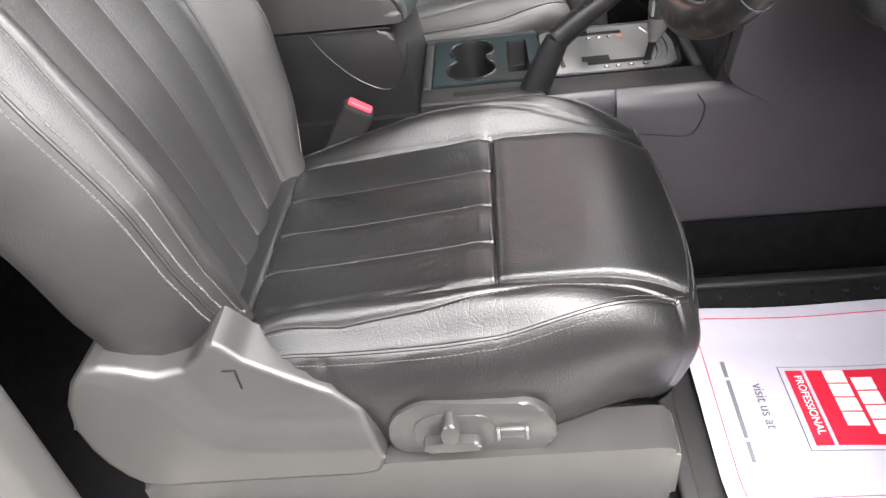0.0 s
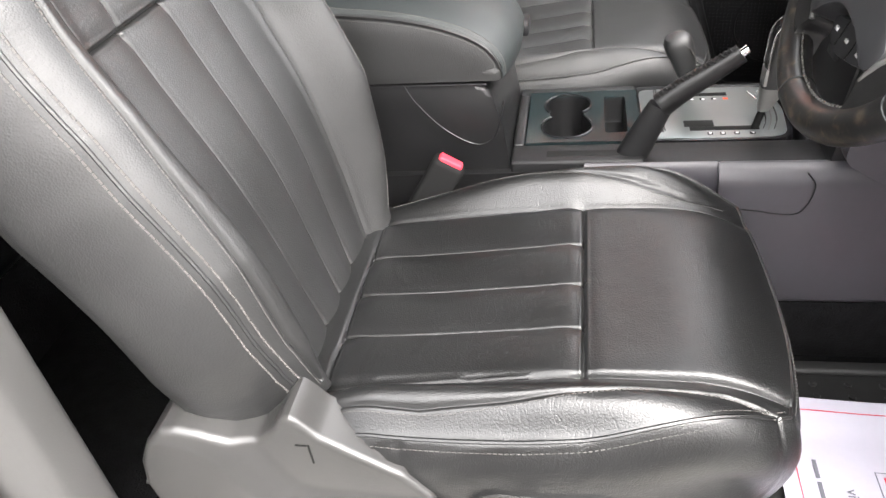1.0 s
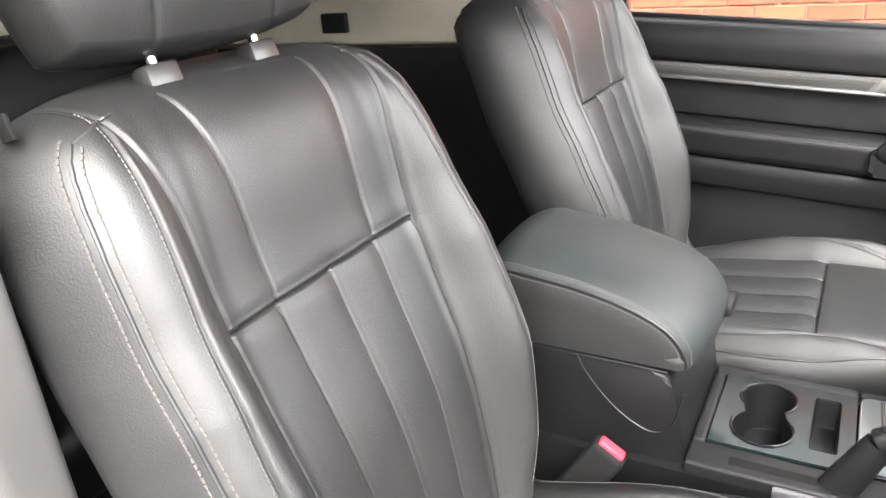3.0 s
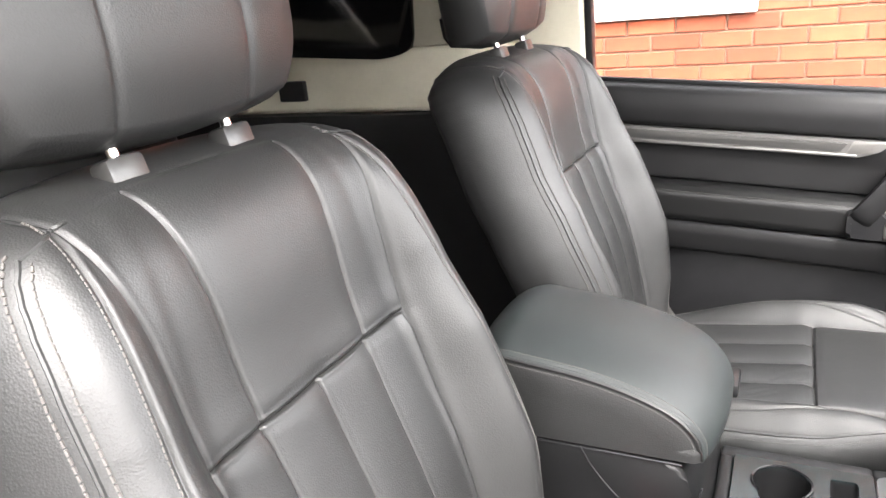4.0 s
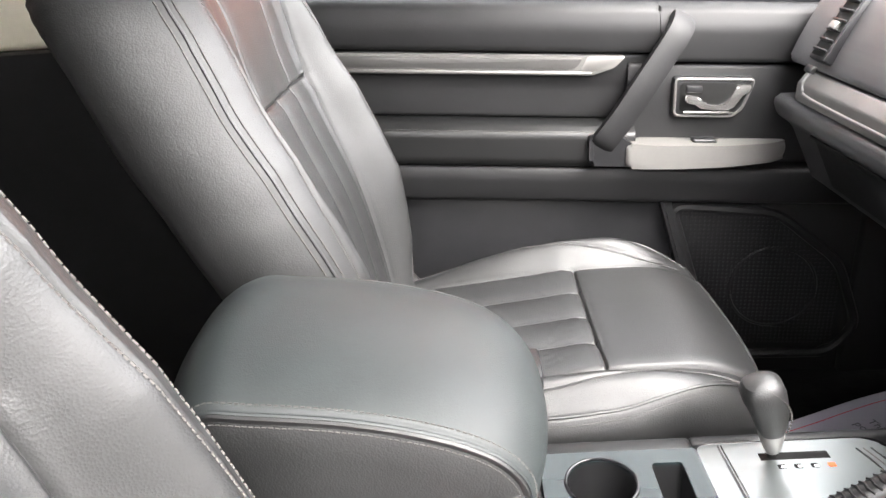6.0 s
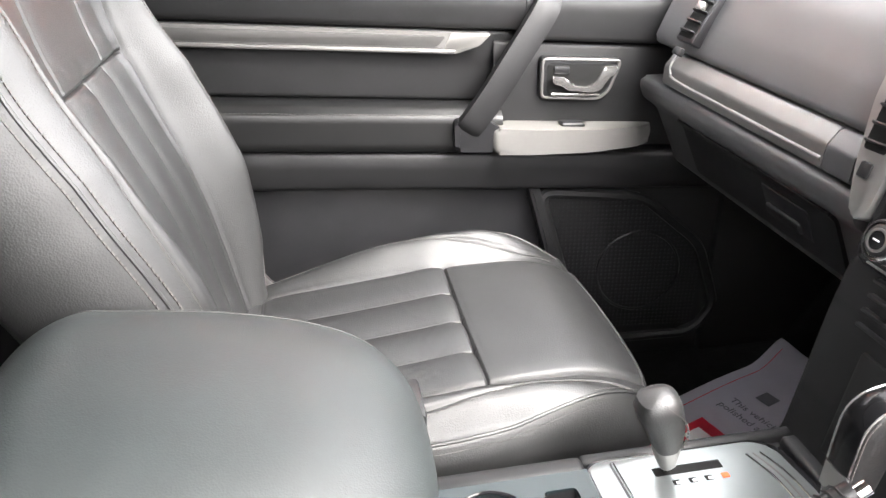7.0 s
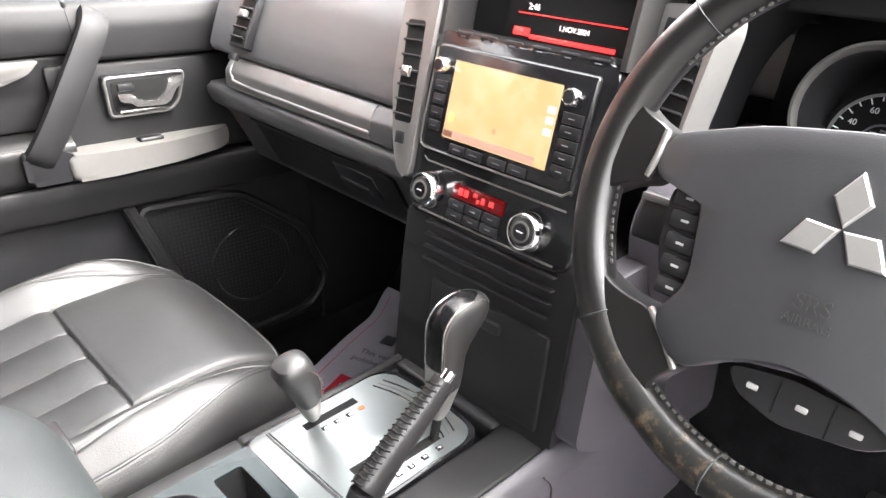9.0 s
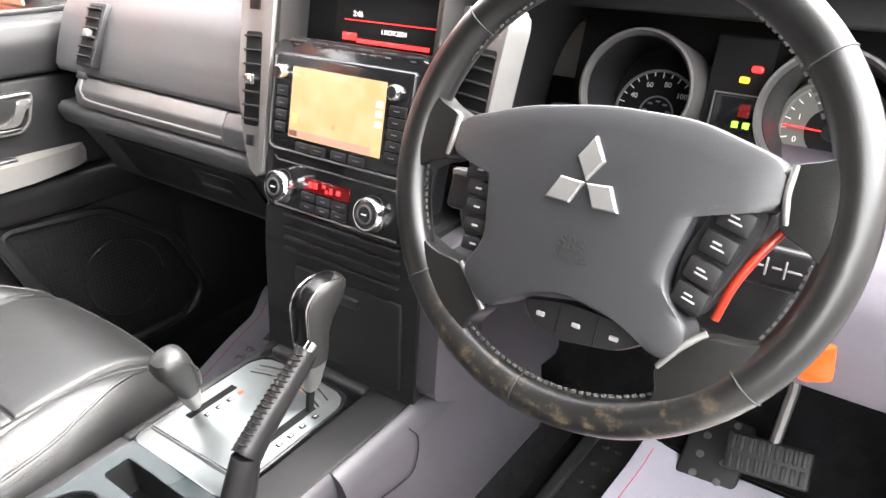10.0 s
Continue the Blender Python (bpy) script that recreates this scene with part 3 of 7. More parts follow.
def edge_thread(edge, out, place_dir, keep, outset, drop, **kw):
    """Thread along the rim of a pad, on its wall or top."""
    o = place_dir(np.concatenate([out * 1.0, np.zeros((len(out), 1))], 1))
    up = place_dir(np.concatenate([out * 0, np.ones((len(out), 1))], 1))
    pts = edge + o * outset - up * drop
    nor = o * 0.8 + up * 0.6
    sel = [i for i in range(len(edge)) if keep[i]]
    return stitches([tuple(pts[i]) for i in sel], [tuple(nor[i]) for i in sel], **kw)


same = lambda p: np.asarray(p, float)
turn_back = lambda p: on_back(p) - BACK_ORIGIN

def skirt_folds(ring, drop):
    """Slack folds and a tuck on the cushion's wall, strongest towards the hinge."""
    x, z = ring[:, 0], drop
    slack = smoothstep(0.12, -0.22, x) * min(1.0, abs(z) / 0.02) * max(0.0, 1 - abs(z) / 0.11)
    fold = np.sin((x * 1.0 - z * 1.6) * 120 + 2.0 * np.sin(x * 31)) * (0.6 + 0.4 * np.sin(x * 57 + 1))
    tuck = np.exp(-((x + 0.178 + 0.1 * z) / 0.003) ** 2) * max(0.0, 1 - abs(z) / 0.06)
    under = 0.016 * smoothstep(0.05, 0.21, x) * max(0.0, (-z - 0.06) / 0.10) ** 1.5  # the front wall draws in below
    corner = (rim(x, 0.25) - rim(x)) * smoothstep(0.10, 0.17, np.abs(ring[:, 1])) * smoothstep(0.225, 0.15, x) * min(1.0, abs(z) / 0.05) * max(0.0, 1 - abs(z) / 0.16)  # the wall stands out round the drawn-in rim
    return (0.0036 * slack * fold - 0.0055 * tuck - under + 0.55 * corner)[:, None]


CUSHION = pad(*cushion_grid(), cushion_height, same,
              [(0.003, -0.006), (0.006, -0.012), (0.009, -0.02), (0.011, -0.03), (0.012, -0.042), (0.0125, -0.056), (0.012, -0.072), (0.0105, -0.09), (0.0085, -0.110), (0.006, -0.130), (0.002, -0.150), (-0.006, -0.168), (-0.04, -0.176)], skirt_folds)
BACKREST = pad(*back_grid(), back_height, on_back,
               [(0.0035, -0.005), (0.009, -0.014), (0.016, -0.028), (0.0225, -0.045), (0.027, -0.065), (0.028, -0.088), (0.023, -0.11), (0.010, -0.124), (-0.012, -0.132), (-0.06, -0.134)])
HEADREST = pad(*head_grid(), head_height, on_head,
               [(0.004, -0.008), (0.008, -0.025), (0.008, -0.05), (0.0, -0.072), (-0.02, -0.086), (-0.05, -0.09)])
C_STITCH = ([stitches(*along_surface(l, cushion_height, same, s), step=0.0052, length=0.0034)
                    for l in (CUSHION_BOLSTER, mirrored(CUSHION_BOLSTER)) for s in (-0.005,)])
ce, co_ = CUSHION[2], CUSHION[3]
keep = [ce[i][0] > -0.3 for i in range(len(ce))]


def runs(edge, out, turn, keep, specs, **kw):
    """Rows of thread round the kept stretches of a rim."""
    found, n = [], len(keep)
    start = next((i for i in range(n) if not keep[i]), 0)
    order = [(start + i) % n for i in range(n)]
    group = []
    for i in order + [start]:
        if keep[i] and i != start:
            group.append(i)
        elif group:
            found.append(group)
            group = []
    rows = []
    for g in found:
        for outset, drop in specs:
            rows.append(edge_thread(edge[g], out[g], turn, [True] * len(g), outset, drop, **kw))
    return rows


C_RIM = runs(ce, co_, same, keep, ((-0.006, -0.0015), (0.0055, 0.010)), step=0.0056, length=0.0036)
be, bo = BACKREST[2], BACKREST[3]
B_RIM = runs(be, bo, turn_back, [abs(p[1]) > 0.16 and 0.36 < p[2] < 0.885 for p in be], ((-0.0058, -0.0062), (0.0050, 0.0072)), step=0.0058, length=0.0044, width=0.0023, lift=0.0017)
B_STITCH = ([stitches(*along_surface(l, back_height, on_back, s), step=0.005, length=0.0034)
                    for l in (BACK_BOLSTER, mirrored(BACK_BOLSTER)) for s in (-0.005,)])


def rim_cord(edge, keep, radius):
    n = len(edge)
    start = next((i for i in range(n) if not keep[i]), 0)
    runs_of, group = [], []
    for i in range(n + 1):
        k = (start + i) % n
        if keep[k] and i < n:
            group.append(tuple(edge[k]))
        elif len(group) > 2:
            runs_of.append(tube(group, radius, 6))
            group = []
        else:
            group = []
    return runs_of


def front_seat(yc, name, label, cushion_leather):
    seat = thing(name, (0.017 if yc > 0 else 0, yc, 0.006 if yc > 0 else 0), label, "car seat", "front seats")
    cushion = part("cushion", CUSHION[:2], cushion_leather, seat, sharp=110)
    for rows in (*C_STITCH, *C_RIM):
        part("stitching", rows, THREAD_DARK, cushion)
    for cord in rim_cord(ce, keep, 0.0021):
        part("piping", cord, cushion_leather, cushion)
    back = part("backrest", BACKREST[:2], LEATHER_SOFT, seat, sharp=110)
    for rows in (*B_STITCH, *B_RIM):
        part("stitching", rows, THREAD, back)
    for cord in rim_cord(be, [abs(p[1]) > 0.15 and p[2] > 0.36 for p in be], 0.0020):
        part("piping", cord, LEATHER_SOFT, back)
    head = part("headrest", HEADREST[:2], LEATHER_SOFT, seat, sharp=110)
    for y in (-0.066, 0.066):
        a, b = on_back((0.56, y, -0.045)), on_back((0.70, y, -0.045))
        part("headrest_post", tube([a, b], 0.0055, 12), CHROME, head, "chrome headrest post")
        g = on_back((0.612, y, -0.045))
        part("post_guide", raw_at(rbox(-0.012, 0.012, -0.019, 0.019, -0.012, 0.017, 0.005), g), PLASTIC_GREY, back, "grey plastic post guide")
    # the trim shells that stand on the floor rails
    part("seat_base", rbox(-0.36, 0.10, -0.19, 0.19, 0.05, 0.215, 0.02), PLASTIC_SMOOTH, seat)
    for y in (-0.17, 0.17):
        part("floor_rail", rbox(-0.38, 0.19, y - 0.022, y + 0.022, -0.006, 0.055, 0.006), GREY_TRIM, seat)
    return seat


def raw_at(bm, at):
    return moved(raw(bm), Matrix.Translation(at) @ Matrix.Rotation(-LEAN_BACK, 4, "Y"))


DRIVER_Y, PASSENGER_Y = -0.055, 0.748
driver_seat = front_seat(DRIVER_Y, "driver_seat", "black leather driver seat with pleated panels and worn bolster", LEATHER)
passenger_seat = front_seat(PASSENGER_Y, "passenger_seat", "black leather passenger seat with pleated panels beside the door", LEATHER_SOFT)


SHIELD_TOP = [(-0.453, 0.290), (-0.446, 0.322), (-0.430, 0.352), (-0.411, 0.370), (-0.395, 0.372), (-0.372, 0.366), (-0.344, 0.353), (-0.316, 0.352), (-0.298, 0.366), (-0.284, 0.384), (-0.274, 0.388), (-0.265, 0.378), (-0.252, 0.362), (-0.219, 0.338), (-0.174, 0.308), (-0.148, 0.276), (-0.138, 0.240), (-0.133, 0.214)]
SHIELD_LOW = [(-0.453, 0.282), (-0.450, 0.250), (-0.441, 0.222), (-0.428, 0.200), (-0.412, 0.184), (-0.39, 0.178), (-0.160, 0.184), (-0.142, 0.189), (-0.136, 0.199), (-0.133, 0.210)]
SHIELD_FOLD = [(-0.46, 0.362), (-0.400, 0.362), (-0.372, 0.350), (-0.345, 0.322), (-0.325, 0.278), (-0.308, 0.256), (-0.285, 0.247), (-0.250, 0.243), (-0.12, 0.240)]


def seat_shield():
    """One moulded cover: a full lower face, a sloping shoulder and a set-back upper face, with rounded edges."""
    nx, nz = 110, 60
    xs = [-0.4529 + 0.3198 * (0.5 - 0.5 * math.cos(math.pi * i / nx)) for i in range(nx + 1)]
    x = np.repeat(np.array(xs)[:, None], nz + 1, 1)
    top = np.interp(xs, *zip(*SHIELD_TOP))
    low = np.interp(xs, *zip(*SHIELD_LOW))
    share = 0.5 - 0.5 * np.cos(np.linspace(0, math.pi, nz + 1))
    z = low[:, None] + (top - low)[:, None] * share
    above = far_from(x, z, SHIELD_FOLD) * np.where(z > np.interp(x, *zip(*SHIELD_FOLD)), 1, -1)
    y = -0.2435 - 0.009 * smoothstep(0.038, 0.004, above) - 0.004 * smoothstep(0.010, -0.010, above)
    rim = np.minimum(far_from(x, z, SHIELD_TOP), far_from(x, z, SHIELD_LOW))
    y = y + 0.008 * (1 - np.sqrt(1 - (1 - np.clip(rim / 0.008, 0, 1)) ** 2))
    w = nz + 1
    verts = list(zip(x.ravel(), y.ravel(), z.ravel()))
    n = len(verts)
    verts += [(a, -0.19, c) for a, _, c in verts]
    faces = []
    for i in range(nx):
        for j in range(nz):
            q = (i * w + j, i * w + j + 1, (i + 1) * w + j + 1, (i + 1) * w + j)
            faces += [q, tuple(k + n for k in reversed(q))]
    ring = [i * w for i in range(nx + 1)] + [nx * w + j for j in range(1, w)] + [i * w + nz for i in range(nx - 1, -1, -1)] + list(range(nz - 1, 0, -1))
    faces += [(p, q, q + n, p + n) for p, q in zip(ring, ring[1:] + ring[:1])]
    return verts, faces


shell = part("side_shield", seat_shield(), PLASTIC_GREY, driver_seat, "grey moulded plastic hinge cover")
for x0, x1, z0, z1 in ((-0.2635, -0.2615, 0.322, 0.350), (-0.276, -0.2640, 0.348, 0.350)):
    part("cover_slot", rbox(x0, x1, -0.2445, -0.240, z0, z1, 0.0004), BLACK, shell)
part("side_rail_cover", prism(smooth_poly([(-0.42, 0.115), (-0.42, 0.182), (-0.15, 0.199), (0.165, 0.206), (0.180, 0.200), (0.178, 0.120), (0.16, 0.105)], 0.012), "y", -0.252, -0.195, 0.007, 3), PLASTIC_GREY, driver_seat, "grey plastic rail cover")
plate = part("switch_panel", prism(smooth_poly([(-0.130, 0.205), (-0.122, 0.262), (-0.09, 0.284), (0.03, 0.276), (0.05, 0.245), (0.052, 0.215), (0.03, 0.200)], 0.025), "y", -0.243, -0.215, 0.004, 2), PLASTIC_GREY, driver_seat, "grey power seat switch panel")
part("switch_recess", prism(smooth_poly([(-0.098, 0.212), (-0.098, 0.255), (-0.078, 0.266), (-0.02, 0.263), (-0.012, 0.24), (-0.02, 0.209)], 0.015), "y", -0.2450, -0.235, 0.0015), PLASTIC_GREY, plate)
part("slide_switch", prism(smooth_poly([(-0.088, 0.221), (-0.09, 0.233), (-0.062, 0.238), (-0.030, 0.235), (-0.026, 0.223)], 0.006), "y", -0.258, -0.24, 0.004, 3), PLASTIC_GREY, plate)
part("recline_switch", prism(smooth_poly([(-0.066, 0.238), (-0.068, 0.257), (-0.062, 0.270), (-0.054, 0.270), (-0.048, 0.257), (-0.050, 0.238)], 0.005), "y", -0.262, -0.24, 0.004, 3), PLASTIC_GREY, plate)
rocker = part("lumbar_switch", rbox(-0.010, 0.020, -0.248, -0.238, 0.224, 0.242, 0.004, 3), PLASTIC_GREY, plate)
for x in (-0.010, 0.020):
    part("chrome_end", rbox(x - 0.002, x + 0.002, -0.2495, -0.239, 0.225, 0.241, 0.0018), GREY_TRIM, rocker)
# brand tag sewn into the shoulder seam, plain
tag = on_back((0.607, -0.218, -0.040))
part("sewn_tag", raw_at(rbox(-0.008, 0.008, -0.002, 0.002, -0.010, 0.010, 0.001), tag), BLACK, driver_seat)

# the buckle of the driver's belt
buckle = thing("seat_belt_buckle", (-0.233, 0.170, 0.153), "black seat belt buckle with a red release button", "seat belt buckle")
BT = Matrix.Rotation(radians(32), 4, "Y")
part("housing", moved(raw(rbox(-0.024, 0.024, -0.014, 0.014, 0.0, 0.175, 0.007, 3)), BT @ Matrix.Translation((-0.085, 0, 0.05))), BLACK, buckle)
part("release_button", moved(raw(rbox(-0.018, 0.018, -0.008, 0.008, 0.168, 0.180, 0.003, 3)), BT @ Matrix.Translation((-0.085, 0, 0.05))), RED_BUTTON, buckle, "red release button")
part("hinge_trim", tube(curve_through([(-0.312, 0.232, 0.405), (-0.299, 0.232, 0.368), (-0.282, 0.232, 0.326), (-0.262, 0.230, 0.305), (-0.225, 0.224, 0.296)], 20), 0.0125, 10, False, (0.6, (0, 1, 0))), PLASTIC_GREY, passenger_seat, "grey hinge trim")


# ---- centre console ----
console = thing("centre_console", (0, 0.35, 0), "dark plastic centre console with a padded armrest box", "console")


def local(data, origin):
    return moved(data, Matrix.Translation([-c for c in origin]))


CO = (0, 0.35, 0)


def con(name, data, mat, parent=None, label="", sharp=38):
    data = raw(data) if not isinstance(data, tuple) else data
    if parent is None:
        return part(name, local(data, CO), mat, console, label, sharp=sharp)
    return part(name, local(data, CO), mat, parent, label)


# flanks under the top, with a step where the side cover ends
def flank(y0, y1, name):
    side = smooth_poly([(-0.36, 0.0), (-0.36, 0.335), (-0.10, 0.338), (0.27, 0.342), (0.36, 0.335), (0.52, 0.30), (0.66, 0.27), (0.66, 0.0)], 0.012)
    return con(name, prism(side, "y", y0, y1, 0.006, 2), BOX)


flank(0.222, 0.240, "side_panel")
flank(0.462, 0.478, "side_panel")
con("carpet_skirt", rbox(-0.1, 0.75, 0.196, 0.221, 0.0, 0.115, 0.006), CARPET)
con("console_shoulder", prism(smooth_poly([(0.2235, 0.3555), (0.208, 0.349), (0.198, 0.330), (0.194, 0.116), (0.2215, 0.116), (0.2215, 0.34)], 0.010), "x", 0.186, 0.62, 0.004, 2), PLASTIC_PURPLE, None, "grey grained console shoulder")
con("shoulder_step", prism(smooth_poly([(0.2235, 0.3545), (0.218, 0.348), (0.213, 0.332), (0.210, 0.116), (0.2215, 0.116), (0.2215, 0.34)], 0.008), "x", 0.0, 0.187, 0.004, 2), PLASTIC_PURPLE)
con("cover_seam", tube(curve_through([(0.300, 0.1985, 0.346), (0.312, 0.1965, 0.326), (0.306, 0.1950, 0.296), (0.288, 0.1945, 0.280), (0.235, 0.1945, 0.287), (0.192, 0.1946, 0.2925)], 50), 0.0011, 6), PLASTIC_SMOOTH)
# top: a frame with pockets let in
TOP = 0.352


def holed_top(x0, x1, y0, y1, hole, depth, z):
    """A rectangle at height z with a hole of the given closed outline, and apart from it the well that hangs in the hole."""
    verts, faces = [], []
    cx, cy = sum(p[0] for p in hole) / len(hole), sum(p[1] for p in hole) / len(hole)
    m = len(hole)
    for px, py in hole:
        dx, dy = px - cx, py - cy
        k = min((x1 - cx) / dx if dx > 1e-9 else 9e9, (x0 - cx) / dx if dx < -1e-9 else 9e9, (y1 - cy) / dy if dy > 1e-9 else 9e9, (y0 - cy) / dy if dy < -1e-9 else 9e9)
        verts.append((cx + dx * k, cy + dy * k, z))
    for c in ((x0, y0), (x1, y0), (x1, y1), (x0, y1)):
        i = min(range(m), key=lambda k: (verts[k][0] - c[0]) ** 2 + (verts[k][1] - c[1]) ** 2)
        verts[i] = (*c, z)
    verts += [(px, py, z) for px, py in hole]
    verts += [(cx + (px - cx) * 0.985, cy + (py - cy) * 0.985, z - 0.003) for px, py in hole]
    for r in range(2):
        for i in range(m):
            faces.append((r * m + i, r * m + (i + 1) % m, (r + 1) * m + (i + 1) % m, (r + 1) * m + i))
    base = len(verts)
    verts += [(v[0], v[1], z - 0.012) for v in verts[:m]]
    for i in range(m):
        faces.append((i, (i + 1) % m, base + (i + 1) % m, base + i))
    wv, wf = [], []
    for k, dz in ((0.988, 0.002), (0.96, 0.02), (0.93, depth - 0.004), (0.90, depth)):
        wv += [(cx + (px - cx) * k, cy + (py - cy) * k, z - dz) for px, py in hole]
    for r in range(3):
        for i in range(m):
            wf.append((r * m + i, r * m + (i + 1) % m, (r + 1) * m + (i + 1) % m, (r + 1) * m + i))
    wf.append(tuple(range(3 * m, 4 * m)))
    return (verts, faces), (wv, wf)


def ring_points(cx, cy, r, n, a0=0.0, a1=2 * math.pi):
    return [(cx + r * math.cos(a0 + (a1 - a0) * k / n), cy + r * math.sin(a0 + (a1 - a0) * k / n)) for k in range(n)]


# two joined cup wells in one outline
cups = ring_points(-0.026, 0.402, 0.037, 20, radians(-50), radians(230)) + ring_points(-0.026, 0.328, 0.039, 20, radians(130), radians(410))
tray, well = holed_top(-0.088, 0.022, 0.277, 0.452, cups, 0.075, TOP + 0.006)
holder = con("cup_holder", tray, TEAL_PANEL, None, "dark glossy tray panel with two cup wells")
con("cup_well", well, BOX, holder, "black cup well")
for cy, r in ((0.402, 0.037), (0.328, 0.039)):
    a0, a1 = (radians(-50), radians(230)) if cy > 0.36 else (radians(130), radians(410))
    con("cup_rim", tube([(x, y, TOP + 0.0065) for x, y in ring_points(-0.026, cy, r + 0.0005, 30, a0, a1)], 0.0021, 8), PIANO)
slot = smooth_poly([(0.032, 0.305), (0.066, 0.305), (0.066, 0.430), (0.032, 0.430)], 0.006, 4)
tray, well = holed_top(0.022, 0.085, 0.277, 0.452, slot, 0.045, TOP + 0.006)
coins = con("coin_tray", tray, TEAL_PANEL)
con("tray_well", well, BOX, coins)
for nm, a in (("top_rail", (-0.108, 0.086, 0.224, 0.276)), ("top_rail", (0.0865, 0.335, 0.224, 0.288)), ("top_rail", (-0.108, 0.086, 0.453, 0.476)), ("top_rail", (0.0865, 0.335, 0.4695, 0.484)), ("top_end", (-0.108, -0.089, 0.2765, 0.4525)), ("top_end", (0.314, 0.345, 0.2885, 0.469))):
    con(nm, rbox(*a, 0.30, TOP + (0.004 if a[0] < 0 else -0.002), 0.006, 3), PLASTIC)
con("side_slot", rbox(-0.055, 0.055, 0.238, 0.254, TOP - 0.002, TOP + 0.0046, 0.0005), BLACK, None, "dark side slot")
# shift panel
SHIFT = Matrix.Translation((0.003, 0.015, -0.009))


def gp(name, data, mat, parent=None, label=""):
    return con(name, moved(raw(data) if not isinstance(data, tuple) else data, SHIFT), mat, parent, label)


gate = gp("shift_panel", prism(smooth_poly([(0.087, 0.280), (0.087, 0.450), (0.272, 0.450), (0.292, 0.436), (0.299, 0.365), (0.292, 0.292), (0.272, 0.280)], 0.012), "z", TOP - 0.006, TOP + 0.008, 0.002, 2), SILVER, None, "brushed silver shift panel with two gear slots")
gp("panel_surround", prism(smooth_poly([(0.0855, 0.276), (0.0855, 0.4535), (0.276, 0.4535), (0.299, 0.441), (0.307, 0.365), (0.299, 0.287), (0.276, 0.276)], 0.012), "z", TOP - 0.02, TOP + 0.0065, 0.002), PIANO)
Z1 = TOP + 0.0086
for x0, x1, y0, y1 in ((0.155, 0.255, 0.3015, 0.3145), (0.148, 0.192, 0.3145, 0.335), (0.150, 0.225, 0.4190, 0.4310)):
    gp("gear_slot", rbox(x0, x1, y0, y1, TOP - 0.002, Z1, 0.001), BLACK, gate)
gp("panel_groove", prism([(0.1135, 0.300), (0.1105, 0.445), (0.1125, 0.447), (0.1170, 0.300)], "z", TOP, Z1 + 0.0002, 0), PLASTIC_SMOOTH, gate, "dark groove")
gp("chrome_blade", tube([(0.119, 0.300, Z1), (0.1145, 0.446, Z1)], 0.0011, 6), CHROME, gate)
for k in range(3):
    x = 0.268 + k * 0.008
    gp("chrome_blade", tube(curve_through([(x - 0.010, 0.300, Z1 - 0.0006), (x, 0.330, Z1 - 0.0006), (x + 0.003, 0.365, Z1 - 0.0006), (x, 0.400, Z1 - 0.0006), (x - 0.010, 0.432, Z1 - 0.0006)], 20), 0.0012, 6), CHROME if k != 1 else GREY_TRIM, gate)
for x in (0.168, 0.1855, 0.203):
    gp("gear_mark", rbox(x - 0.004, x + 0.004, 0.405, 0.4115, TOP, Z1, 0.0005), BLACK, gate)
    gp("mark_window", rbox(x - 0.001, x + 0.0035, 0.4055, 0.409, TOP, Z1 + 0.0003, 0.0004), WHITE_PRINT, gate)
gp("gear_mark", rbox(0.217, 0.225, 0.405, 0.4115, TOP, Z1 + 0.0002, 0.0005), ORANGE_TAG, gate, "amber gear mark")
for x, word in ((0.243, "P"), (0.221, "R"), (0.201, "N"), (0.183, "D")):
    gp("gear_mark", rbox(x - 0.004, x + 0.004, 0.288, 0.295, TOP, Z1, 0.0005), BLACK, gate)
    lettering(word, 0.006, SHIFT @ Matrix.Translation((x, 0.2915 - 0.35, Z1 + 0.0004)) @ Matrix.Rotation(radians(-90), 4, "Z"), WHITE_PRINT, gate, "gear_letter")

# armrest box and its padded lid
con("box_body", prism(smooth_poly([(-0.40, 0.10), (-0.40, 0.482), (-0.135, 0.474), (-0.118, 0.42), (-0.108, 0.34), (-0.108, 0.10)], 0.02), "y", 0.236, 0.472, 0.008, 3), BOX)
con("box_line", tube([(q.x, 0.234, q.z) for q in curve_through([(-0.255, 0, 0.478), (-0.238, 0, 0.448), (-0.205, 0, 0.410), (-0.170, 0, 0.386), (-0.145, 0, 0.382), (-0.125, 0, 0.40), (-0.112, 0, 0.45)], 40)], 0.0012, 6), PLASTIC_SMOOTH)


# the lid: one skin drawn over back, top and rolled front, with a sewn-in cheek on each side
LID_EDGE = curve_through([(-0.384, 0, 0.480), (-0.389, 0, 0.520), (-0.383, 0, 0.565), (-0.360, 0, 0.585), (-0.325, 0, 0.583), (-0.250, 0, 0.573), (-0.185, 0, 0.556), (-0.141, 0, 0.535), (-0.1175, 0, 0.509), (-0.112, 0, 0.482)], 72)
LID_Y, LID_HALF = 0.3575, 0.1175


def lid_normal(i):
    t = (LID_EDGE[min(i + 1, len(LID_EDGE) - 1)] - LID_EDGE[max(i - 1, 0)]).normalized()
    return Vector((-t.z, 0, t.x))


